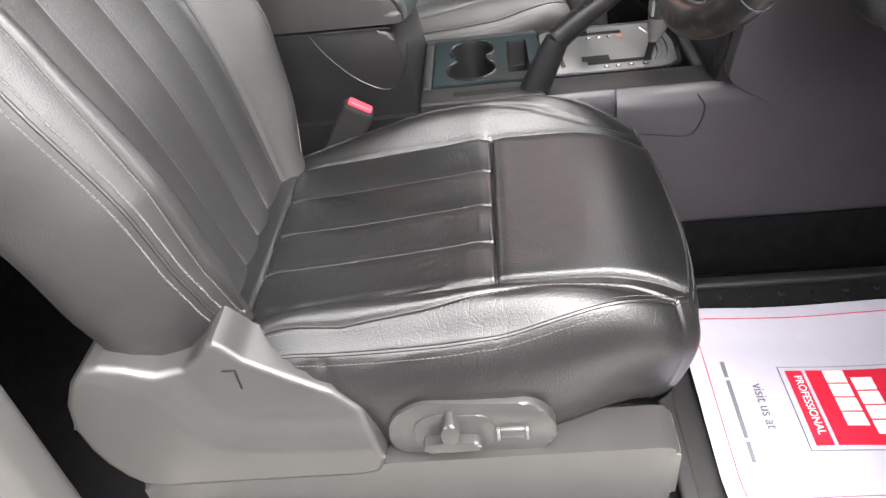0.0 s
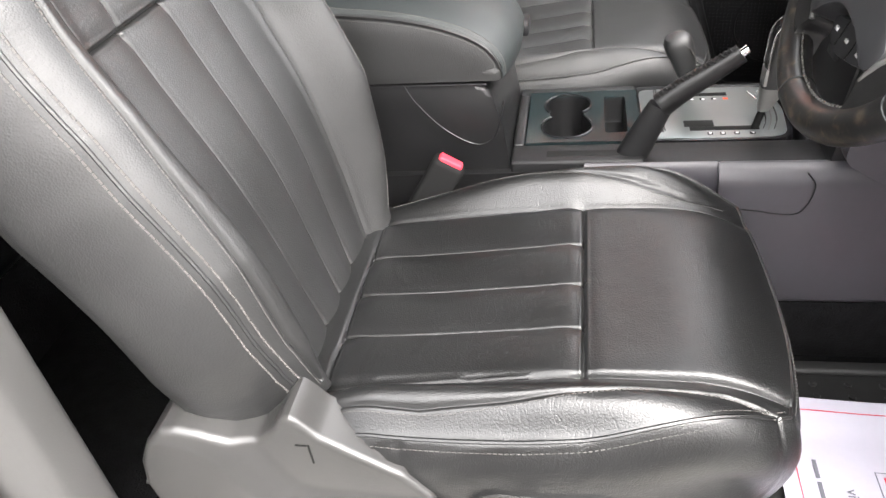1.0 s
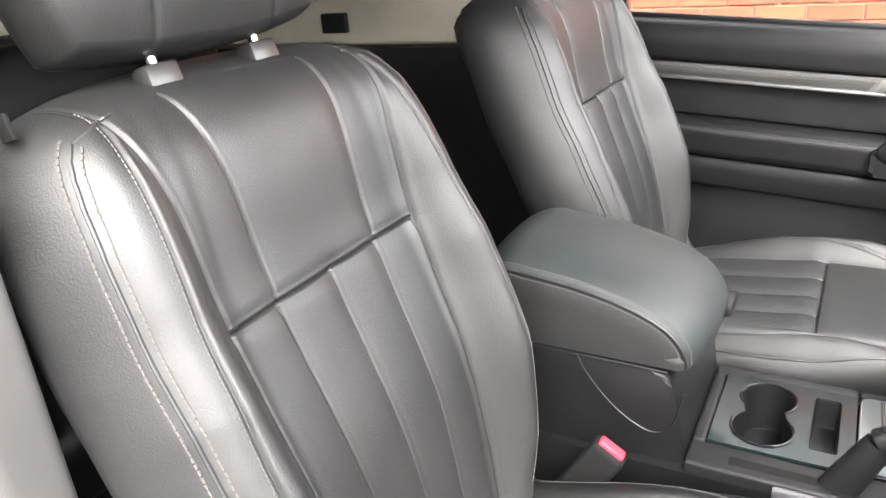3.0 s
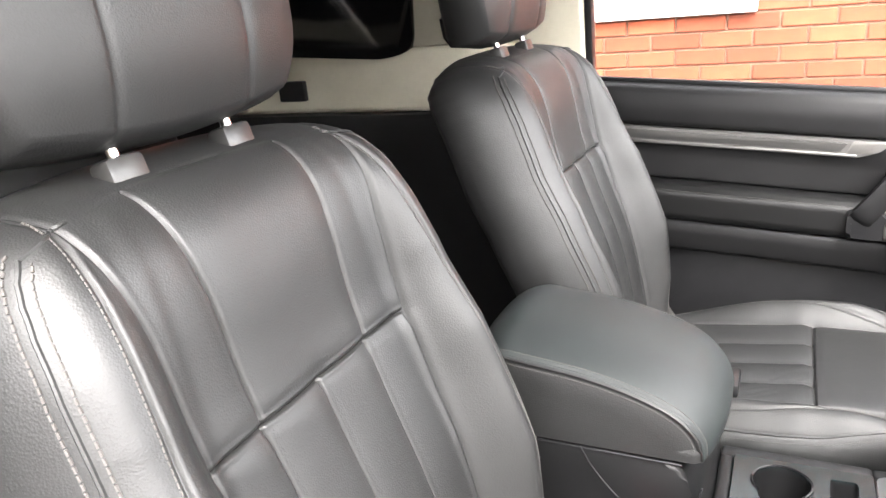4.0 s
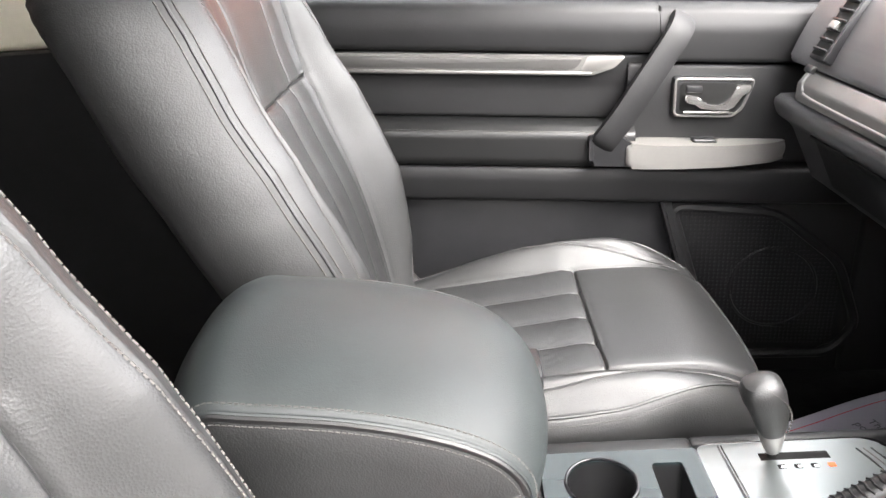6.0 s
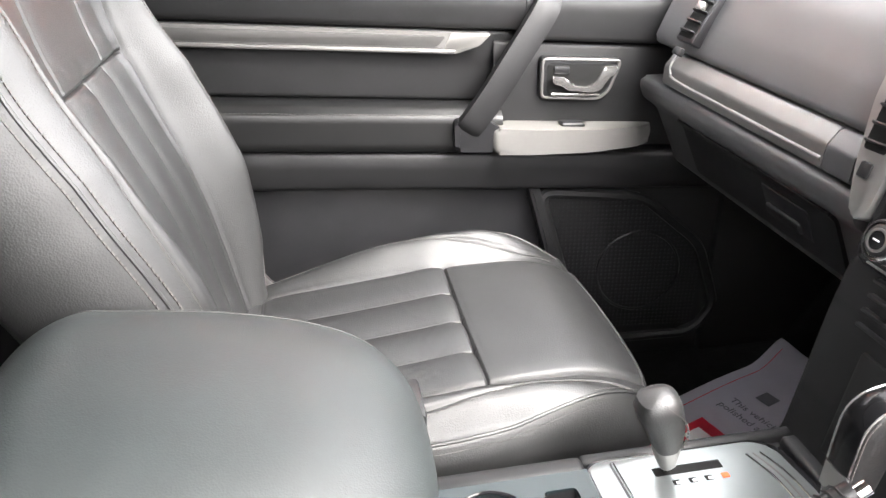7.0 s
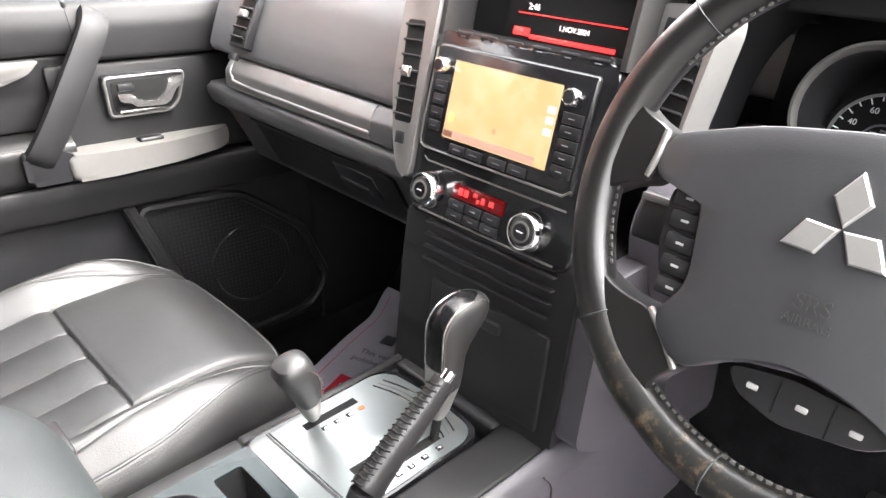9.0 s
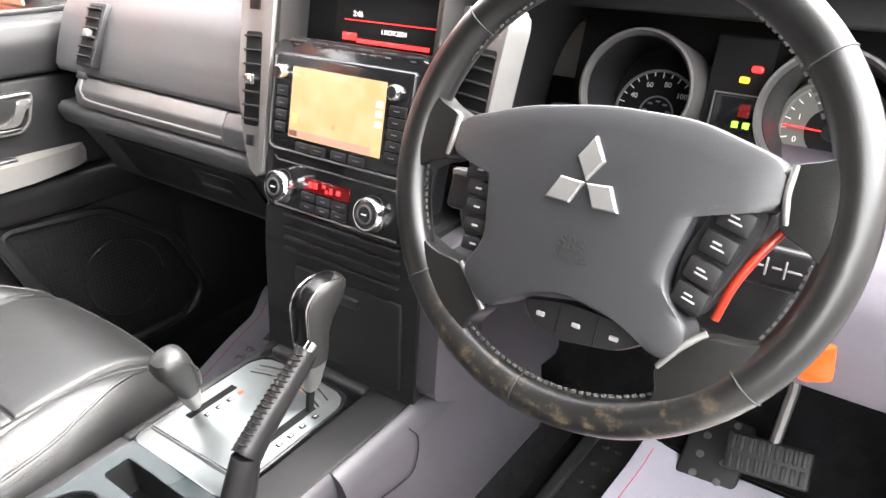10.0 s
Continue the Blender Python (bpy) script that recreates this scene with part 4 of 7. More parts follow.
def lid_skin(i, v):
    """A point of the skin: place i along the edge, v from -1 to 1 across."""
    n, f = lid_normal(i), i / (len(LID_EDGE) - 1)
    off = (1 - abs(v)) * LID_HALF
    low = min(1.0, f * 8, (1 - f) * 9 + 0.25)
    crown = 0.025 * (1 - abs(v) ** 2.9) * (0.55 + 0.45 * low)
    groove = 0.0024 * math.exp(-((off - 0.0045) / 0.0016) ** 2) - 0.0012 * math.exp(-((off - 0.0015) / 0.0015) ** 2)
    return LID_EDGE[i] + n * (crown - groove) + Vector((0, LID_Y + LID_HALF * v, 0))


LID_V = [math.copysign(1 - (1 - abs(k) / 22) ** 2, k) for k in range(-22, 23)]
LID_V = sorted(set(LID_V + [s * (1 - d / LID_HALF) for s in (-1, 1) for d in (0.0012, 0.0024, 0.0036, 0.0045, 0.0054, 0.0068, 0.009)]))
skin = [tuple(lid_skin(i, v)) for i in range(len(LID_EDGE)) for v in LID_V]
nw = len(LID_V)
skin_faces = [(i * nw + k, i * nw + k + 1, (i + 1) * nw + k + 1, (i + 1) * nw + k) for i in range(len(LID_EDGE) - 1) for k in range(nw - 1)]
skin_faces.append(tuple(range(nw)) + tuple(range((len(LID_EDGE) - 1) * nw + nw - 1, (len(LID_EDGE) - 1) * nw - 1, -1)))
lid = con("armrest_lid", (skin, skin_faces), LEATHER_SMOOTH, None, "padded black leather armrest lid", 110)
for side in (-1, 1):
    mid = Vector((-0.245, LID_Y, 0.522))
    verts, faces, n = [], [], len(LID_EDGE)
    for inset, out in ((0.0, 0.0), (0.0015, 0.0022), (0.0035, 0.0020), (0.006, 0.0006), (0.010, 0.0016), (0.020, 0.0034), (0.034, 0.0045)):
        for i, q in enumerate(LID_EDGE):
            p = q - lid_normal(i) * inset * (1 if 6 < i < n - 5 else 0.35)
            verts.append((p.x, LID_Y + side * (LID_HALF + out), max(p.z, 0.4795)))
    for r in range(6):
        faces += [(r * n + i, r * n + i + 1, (r + 1) * n + i + 1, (r + 1) * n + i) for i in range(n - 1)]
    faces.append(tuple(range(6 * n, 7 * n)))
    con("lid_cheek", (verts, faces), LEATHER_SOFT, lid, "grained leather side cheek")
    for place in ("skin", "cheek"):
        if place == "skin":
            pts = [tuple(lid_skin(i, side * (1 - 0.0085 / LID_HALF))) for i in range(8, n)]
            ups = [tuple(lid_normal(i)) for i in range(8, n)]
        else:
            pts = [tuple(LID_EDGE[i] - lid_normal(i) * 0.0085 + Vector((0, LID_Y + side * (LID_HALF + 0.0012), 0))) for i in range(8, n - 4)]
            ups = [(0, side, 0)] * len(pts)
        con("stitching", stitches(pts, ups, step=0.0050, length=0.0034, width=0.0013), THREAD_DARK, lid)
con("box_rim_line", tube([(-0.385, 0.2370, 0.4775), (-0.135, 0.2370, 0.4745)], 0.0016, 6), PLASTIC_SMOOTH)
con("lid_latch", rbox(-0.100, -0.0855, 0.40, 0.455, 0.478, 0.497, 0.004), PLASTIC_SMOOTH)

# levers
selector = thing("gear_selector", (0.247, 0.322, TOP - 0.009), "black leather gear selector with glossy band and chrome edges", "gear lever")
part("shaft", tube([(0, 0, -0.01), (0.012, 0, 0.042)], 0.0055, 10), BLACK, selector)


def blob(sections, seg=24, power=2.6):
    """A rounded body from sections of (centre x, centre y, half x, half y, z)."""
    verts, faces = [], []
    for cx, cy, hx, hy, z in sections:
        for k in range(seg):
            g = 2 * math.pi * k / seg
            c, s = math.cos(g), math.sin(g)
            verts.append((cx + hx * math.copysign(abs(c) ** (2 / power), c), cy + hy * math.copysign(abs(s) ** (2 / power), s), z))
    for i in range(len(sections) - 1):
        for k in range(seg):
            a, b = i * seg + k, i * seg + (k + 1) % seg
            faces.append((a, b, b + seg, a + seg))
    faces += [tuple(range(seg)), tuple(range((len(sections) - 1) * seg, len(sections) * seg))]
    return verts, faces


part("collar", blob([(0.012, 0, 0.008, 0.007, 0.037), (0.014, 0, 0.011, 0.010, 0.045), (0.020, 0, 0.0175, 0.0145, 0.071), (0.0205, 0, 0.0178, 0.015, 0.0755)]), SILVER_PAINT, selector, "silver collar")
grip = part("grip", blob([(0.021, 0, 0.0185, 0.0155, 0.0755), (0.023, 0, 0.0195, 0.0165, 0.09), (0.026, 0, 0.0205, 0.0168, 0.11), (0.030, 0, 0.0235, 0.0175, 0.124), (0.036, 0, 0.029, 0.0185, 0.136), (0.042, 0, 0.0345, 0.0195, 0.147), (0.046, 0, 0.037, 0.020, 0.157), (0.0485, 0, 0.0355, 0.0195, 0.1655), (0.050, 0, 0.030, 0.0175, 0.1725), (0.051, 0, 0.021, 0.0135, 0.1775), (0.051, 0, 0.010, 0.007, 0.1802), (0.051, 0, 0.003, 0.003, 0.1806)], 32), LEATHER_SOFT, selector)
BAND = curve_through([(a, 0, b) for a, b in ((0.0050, 0.106), (0.0055, 0.124), (0.0063, 0.140), (0.0080, 0.156), (0.0135, 0.1685), (0.0235, 0.1775), (0.038, 0.1820), (0.053, 0.1828), (0.067, 0.1795), (0.077, 0.173))], 54)


def on_band(i, y):
    """A point of the gloss band: place i along it, y across, sinking to the sides with the dome."""
    t = (BAND[min(i + 1, len(BAND) - 1)] - BAND[max(i - 1, 0)]).normalized()
    n = Vector((-t.z, 0, t.x))
    return BAND[i] - n * (0.0012 + 0.0042 * max(n.z, 0)) * (y / 0.0135) ** 2 + Vector((0, y, 0))


part("gloss_band", surface(lambda u, v: on_band(round(u * (len(BAND) - 1)), (v - 0.5) * 0.026), len(BAND) - 1, 10, 0.004, (0.6, 0, -0.7)), GLOSS_BAND, grip, "piano black band over the top")
part("lower_inlay", surface(lambda u, v: (0.0030 + 0.0010 * u + 0.0010 * (2 * v - 1) ** 2, (v - 0.5) * 0.026, 0.080 + 0.0245 * u), 6, 8, 0.004, (1, 0, 0)), SILVER_PAINT, grip, "satin silver inlay")
for y in (-0.0136, 0.0136):
    part("chrome_band", tube([on_band(i, y) for i in range(len(BAND))], 0.0011, 8), BRIGHT, grip, "thin chrome edge")
pts = [on_band(i, -0.0165) - Vector((0, 0, 0.0005)) for i in range(0, 26)]
part("stitching", stitches(pts, [(-0.6, -0.8, 0)] * len(pts), step=0.0042, length=0.003, lift=0.0016), THREAD, grip)

transfer = thing("transfer_lever", (0.168, 0.440, TOP - 0.009), "small black leather transfer lever with silver collar", "gear lever")
TM = Matrix.Rotation(radians(-9), 4, "Y") @ Matrix.Rotation(radians(2), 4, "X")
part("shaft", moved(tube([(0, 0, -0.008), (0, 0, 0.025)], 0.005, 10), TM), BLACK, transfer)
part("collar", moved(blob([(0, 0, 0.007, 0.008, 0.018), (0, 0, 0.009, 0.012, 0.024), (0, 0, 0.013, 0.015, 0.042), (0, 0, 0.0125, 0.0145, 0.046)]), TM), SILVER_PAINT, transfer, "silver collar")
part("knob", moved(blob([(0, 0, 0.0125, 0.0145, 0.046), (0, 0, 0.016, 0.0165, 0.055), (-0.001, 0, 0.019, 0.0185, 0.072), (-0.005, 0, 0.022, 0.0205, 0.090), (-0.007, 0, 0.0225, 0.0205, 0.102), (-0.007, 0, 0.019, 0.017, 0.113), (-0.006, 0, 0.010, 0.009, 0.119), (-0.006, 0, 0.002, 0.002, 0.1205)]), TM), LEATHER_SOFT, transfer)
for y in (-0.0155, 0.0155):
    ln = [(0.012, y * 0.8, 0.05), (0.016, y, 0.07), (0.012, y * 1.1, 0.09), (0.0, y * 1.1, 0.106), (-0.01, y * 0.8, 0.117)]
    pts = [tuple(TM @ q) for q in curve_through(ln, 30)]
    part("stitching", stitches(pts, [tuple(TM.to_3x3() @ Vector((0.3, math.copysign(1, y), 0.4)))] * len(pts), step=0.005, length=0.0033, lift=0.002), THREAD, transfer)

brake = thing("handbrake_lever", (0.075, 0.252, TOP), "raised black handbrake lever with stitched leather grip", "handbrake")
hb = [Vector(p) for p in ((0.062, 0.250, 0.335), (0.085, 0.250, 0.385), (0.105, 0.250, 0.428), (0.135, 0.250, 0.452), (0.170, 0.250, 0.476), (0.203, 0.250, 0.500))]
hb = [p - Vector((0.075, 0.252, TOP)) for p in hb]
part("boot", tube(curve_through(hb[:3], 16), [0.024 - 0.0004 * i for i in range(17)], 16, False, (0.75, (0, 1, 0))), PLASTIC, brake, "moulded black lever shroud")
gr = curve_through(hb[2:], 18)
bar = part("grip", tube(gr, [0.0185, 0.019] + [0.0182 - 0.0003 * i for i in range(len(gr) - 2)], 16, False, (0.78, (0, 1, 0))), LEATHER_DOOR, brake)
part("release_button", tube([gr[-1], gr[-1] + (gr[-1] - gr[-2]).normalized() * 0.010], 0.0065, 12), CHROME, brake, "chrome release button")
up = Vector((-0.55, 0, 0.83))
where, gone = [0.0], 0.0
for a, b in zip(gr, gr[1:]):
    where.append(where[-1] + (b - a).length)
while gone < where[-1] - 0.004:  # whip stitches over the top seam
    i = max(k for k in range(len(gr) - 1) if where[k] <= gone)
    c = gr[i].lerp(gr[i + 1], (gone - where[i]) / (where[i + 1] - where[i]))
    d = (gr[i + 1] - gr[i]).normalized() * 0.0022
    r = 0.0185 - 0.0045 * gone / where[-1]
    part("whip_stitch", tube([c + up * r * 0.80 + Vector((0, 0.0085, 0)) - d, c + up * r * 0.99 + Vector((0, 0.003, 0)), c + up * r * 0.985 + Vector((0, -0.003, 0)), c + up * r * 0.80 + Vector((0, -0.0085, 0)) + d], 0.0010, 6), LEATHER_DOOR, bar)
    gone += 0.0062


# ---- dashboard ----
dash = thing("dashboard", (0.45, 0.35, 0.43), "dark soft-touch dashboard with grey trim strip", "dashboard")
DO = (0.45, 0.35, 0.43)


def da(name, data, mat, parent=None, label=""):
    data = raw(data) if not isinstance(data, tuple) else data
    return part(name, local(data, DO), mat, parent or dash, label)


PAD_PROFILE = smooth_poly([(0.400, 0.660), (0.418, 0.705), (0.448, 0.765), (0.505, 0.812), (0.60, 0.838), (0.98, 0.850), (0.98, 0.60), (0.42, 0.652)], 0.02)
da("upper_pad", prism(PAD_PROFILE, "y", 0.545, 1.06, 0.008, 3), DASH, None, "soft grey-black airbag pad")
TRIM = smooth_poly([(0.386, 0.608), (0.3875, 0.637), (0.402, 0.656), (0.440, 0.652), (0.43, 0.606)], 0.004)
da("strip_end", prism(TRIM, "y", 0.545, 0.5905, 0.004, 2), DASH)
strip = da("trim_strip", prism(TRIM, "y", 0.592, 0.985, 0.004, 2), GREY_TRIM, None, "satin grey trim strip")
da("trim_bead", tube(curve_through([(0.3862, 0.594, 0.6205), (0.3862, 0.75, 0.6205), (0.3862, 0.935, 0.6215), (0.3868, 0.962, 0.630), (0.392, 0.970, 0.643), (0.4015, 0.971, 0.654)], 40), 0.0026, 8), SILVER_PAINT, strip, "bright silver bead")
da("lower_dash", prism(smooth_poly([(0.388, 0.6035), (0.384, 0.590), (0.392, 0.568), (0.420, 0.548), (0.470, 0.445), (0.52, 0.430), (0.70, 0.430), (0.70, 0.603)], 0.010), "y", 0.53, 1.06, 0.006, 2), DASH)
# lid colour darker than DASH, standing in for shade under the overhang
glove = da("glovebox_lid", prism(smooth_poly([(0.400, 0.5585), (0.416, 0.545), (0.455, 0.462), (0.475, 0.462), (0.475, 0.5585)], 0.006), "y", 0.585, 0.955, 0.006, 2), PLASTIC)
GL = Matrix(((0, 0.425, -0.905, 0.4335), (-1, 0, 0, 0.69), (0, -0.905, -0.425, 0.508), (0, 0, 0, 1)))
da("latch_recess", moved(raw(rbox(-0.05, 0.05, -0.028, 0.022, -0.004, 0.002, 0.003)), GL), PLASTIC_SMOOTH, glove)
da("latch_lever", moved(raw(rbox(-0.045, 0.03, 0.0, 0.018, -0.002, 0.006, 0.004, 3)), GL), PLASTIC, glove)
# passenger vent at the door end
VM = Matrix(((0, 0.5, -0.866, 0.421), (-1, 0, 0, 0.945), (0, 0.866, 0.5, 0.725), (0, 0, 0, 1)))


def vent(m, w, h, n, parent, tab=True):
    """A louvred outlet in the x, y plane of m: frame, dark mouth, slats and a thumb tab."""
    v = da("air_vent", moved(raw(rbox(-w / 2 - 0.006, w / 2 + 0.006, -h / 2 - 0.006, h / 2 + 0.006, -0.02, 0.004, 0.004)), m), PLASTIC_SMOOTH, parent)
    da("mouth", moved(raw(rbox(-w / 2, w / 2, -h / 2, h / 2, -0.005, 0.0046, 0.001)), m), BLACK, v)
    for i in range(n):
        y = -h / 2 + h * (i + 0.5) / n
        da("slat", moved(raw(rbox(-w / 2, w / 2, -0.0013, 0.0013, -0.006, 0.006, 0.0005)), m @ Matrix.Translation((0, y, 0.003)) @ Matrix.Rotation(radians(-25), 4, "X")), PLASTIC, v)
    if tab:
        da("thumb_tab", moved(raw(rbox(-w * 0.22, w * 0.22, -0.006, 0.006, 0.004, 0.013, 0.002)), m), SILVER_PAINT, v)
    return v


vent(VM, 0.040, 0.095, 6, dash)
da("vent_wheel", moved(raw(rbox(-0.012, 0.012, -0.075, -0.063, -0.004, 0.004, 0.002)), VM), PLASTIC_SMOOTH)
lettering("SRS", 0.012, Matrix(((0, 0.5, -0.866, 0.4235), (-1, 0, 0, 0.885), (0, 0.866, 0.5, 0.708), (0, 0, 0, 1))) @ Matrix.Translation((0, 0, 0.001)), PLASTIC_SMOOTH, None, "tmp_mark")
bpy.data.objects["tmp_mark"].name = "airbag_mark"
mark = bpy.data.objects["airbag_mark"]
mark.parent = dash
mark.matrix_parent_inverse = Matrix.Translation([-c for c in DO])

# centre stack, drawn in its own slanted plane: x to the driver's side, y up, z out
SX = Matrix(((0, 0.279, -0.960, 0.384), (-1, 0, 0, 0.352), (0, 0.960, 0.279, 0.653), (0, 0, 0, 1)))
stack = thing("centre_stack", (0.384, 0.352, 0.653), "gloss black centre stack with screen, climate knobs and silver sides", "dashboard")


def st(name, data, mat, parent=None, label=""):
    data = raw(data) if not isinstance(data, tuple) else data
    return part(name, local(moved(data, SX), (0.384, 0.352, 0.653)), mat, parent or stack, label)


def sbox(x0, x1, y0, y1, z0, z1, r=0.002, seg=2):
    return rbox(x0, x1, y0, y1, z0, z1, r, seg)


def write(text, size, x, y, z, mat, parent):
    ob = lettering(text, size, Matrix.Translation((-0.384, -0.352, -0.653)) @ SX @ Matrix.Translation((x, y, z)), mat, parent, "lettering", 0.0002)
    return ob


fascia = st("fascia", prism(smooth_poly([(-0.132, -0.098), (-0.136, 0.118), (0.122, 0.118), (0.118, -0.098)], 0.015), "z", -0.06, -0.002, 0.004, 2), PIANO, None, "piano black fascia")
unit = st("head_unit", sbox(-0.124, 0.104, -0.019, 0.104, -0.03, 0.004, 0.005, 3), PIANO, None, "navigation head unit")
st("bright_frame", tube([(-0.124, 0.098, 0.004), (-0.126, -0.008, 0.004), (-0.124, -0.015, 0.004), (-0.116, -0.0185, 0.004), (0.094, -0.0185, 0.004), (0.103, -0.012, 0.004)], 0.0013, 6), GREY_TRIM, unit)
screen = st("screen", sbox(-0.090, 0.065, 0.0, 0.088, 0.002, 0.0055, 0.001), glowing("map_screen", (0.95, 0.66, 0.33), 0.50), unit, "lit navigation screen with a pale orange map")
# map colours, mixed by noise in place
nt = screen.data.materials[0].node_tree
b = nt.nodes["Principled BSDF"]
tc = nt.nodes.new("ShaderNodeTexCoord").outputs["Object"]
nz = nt.nodes.new("ShaderNodeTexNoise")
nz.inputs["Scale"].default_value = 45
nt.links.new(tc, nz.inputs["Vector"])
rp = nt.nodes.new("ShaderNodeValToRGB")
rp.color_ramp.elements[0].position, rp.color_ramp.elements[0].color = 0.42, (0.95, 0.60, 0.28, 1)
rp.color_ramp.elements[1].position, rp.color_ramp.elements[1].color = 0.6, (0.97, 0.68, 0.36, 1)
nt.links.new(nz.outputs[0], rp.inputs[0])
nt.links.new(rp.outputs[0], b.inputs["Emission Color"])
st("park_patch", sbox(-0.084, -0.076, 0.020, 0.030, 0.004, 0.0058, 0.001), glowing("map_green", (0.5, 0.75, 0.2), 0.8), unit)
st("map_marker", sbox(-0.015, -0.010, 0.020, 0.026, 0.004, 0.0058, 0.001), glowing("map_red", (0.9, 0.25, 0.15), 0.8), unit)
st("map_bar", sbox(-0.088, 0.05, 0.001, 0.010, 0.004, 0.0057, 0.0003), glowing("map_bar_tint", (0.55, 0.33, 0.24), 0.7), unit)
st("map_button", sbox(-0.088, -0.074, 0.002, 0.009, 0.004, 0.0060, 0.0003), glowing("map_dark", (0.28, 0.12, 0.08), 0.6), unit)
for y in (0.035, 0.047, 0.058):
    st("map_icon", sbox(0.053, 0.063, y, y + 0.007, 0.004, 0.0060, 0.0003), glowing("map_icon_tint", (0.9, 0.85, 0.8), 0.8), unit)
for x in (-0.105, 0.083):
    m = Matrix.Translation((x, 0.079, 0.004))
    st("dial", lathe([(0.0095, 0), (0.0095, 0.011), (0.008, 0.0135), (0.0, 0.014)], m, 20), CHROME, unit, "small chrome dial")
    st("dial_face", lathe([(0.0065, 0.012), (0.0065, 0.0148), (0, 0.0150)], m, 18), PLASTIC_SMOOTH, unit)
for i in range(4):
    st("button", sbox(-0.1165, -0.097, 0.004 + i * 0.0155, 0.0155 + i * 0.0155, 0.002, 0.0062, 0.0012), PLASTIC_SMOOTH, unit)
    st("button_mark", sbox(-0.112, -0.102, 0.0085 + i * 0.0155, 0.0095 + i * 0.0155, 0.005, 0.0065, 0.0002), GREY_PRINT, unit)
for i in range(5):
    st("button", sbox(0.0725, 0.098, -0.002 + i * 0.0135, 0.0095 + i * 0.0135, 0.002, 0.0062, 0.0012), PLASTIC_SMOOTH, unit)
    st("button_mark", sbox(0.080, 0.088, 0.0032 + i * 0.0135, 0.0042 + i * 0.0135, 0.005, 0.0065, 0.0002), PALE_PRINT, unit)
for x in (-0.062, -0.035, 0.0, 0.03):
    st("button", sbox(x - 0.013, x + 0.013, -0.0150, -0.0045, 0.002, 0.0058, 0.0012), PLASTIC_SMOOTH, unit)
    st("button_mark", sbox(x - 0.006, x + 0.006, -0.0104, -0.0094, 0.005, 0.0061, 0.0002), GREY_PRINT, unit)
# climate
st("fascia_groove", tube([(-0.118, -0.030, -0.0018), (-0.112, -0.034, -0.0018), (0.100, -0.034, -0.0018)], 0.0011, 6), GREY_TRIM, fascia)
st("fascia_foot", tube([(-0.112, -0.094, -0.0018), (0.100, -0.094, -0.0018)], 0.0013, 6), GREY_TRIM, fascia)
for x in (-0.0925, 0.066):
    m = Matrix.Translation((x, -0.0655, -0.004))
    knob = st("climate_knob", lathe([(0.0225, 0), (0.0225, 0.010), (0.0205, 0.0225), (0.0190, 0.0245), (0.0175, 0.0245), (0.0165, 0.022), (0.0, 0.022)], m, 40), CHROME, None, "chrome-ringed climate knob")
    st("knob_inner", lathe([(0.0158, 0.018), (0.0155, 0.0235), (0.0135, 0.0250), (0.0, 0.0252)], m, 32), PLASTIC_SMOOTH, knob)
    st("knob_ring", lathe([(0.0118, 0.0245), (0.0118, 0.0260), (0.0095, 0.0262), (0.0093, 0.0245)], m, 28), GREY_TRIM, knob)
    st("knob_face", lathe([(0.0085, 0.0245), (0.0085, 0.0262), (0.0, 0.0264)], m, 24), PIANO, knob)
    st("knob_mark", sbox(x - 0.004, x + 0.004, -0.0662, -0.0648, 0.020, 0.0229, 0.0002), WHITE_PRINT, knob)
disp = st("climate_display", sbox(-0.060, 0.020, -0.0645, -0.0475, -0.004, 0.0005, 0.0015), glowing("dim_red_display", (0.40, 0.006, 0.01), 0.16), None, "red climate display")
for x0, x1, y0, y1 in ((-0.050, -0.043, -0.059, -0.051), (-0.041, -0.034, -0.059, -0.051), (-0.026, -0.020, -0.055, -0.051), (-0.020, -0.016, -0.061, -0.057), (-0.013, -0.008, -0.060, -0.053), (-0.001, 0.006, -0.059, -0.053)):
    st("display_mark", sbox(x0, x1, y0, y1, -0.002, 0.0010, 0.0003), RED_GLOW, disp)
for row in range(2):
    for i in range(3):
        x, y = -0.050 + i * 0.0275, -0.0725 - row * 0.0125
        key = st("climate_key", sbox(x - 0.013, x + 0.013, y - 0.0057, y + 0.0057, -0.006, 0.001, 0.0015), PLASTIC_SMOOTH)
        st("key_mark", sbox(x - 0.004, x + 0.004, y - 0.0006, y + 0.0008, -0.002, 0.0013, 0.0002), GREY_PRINT, key)
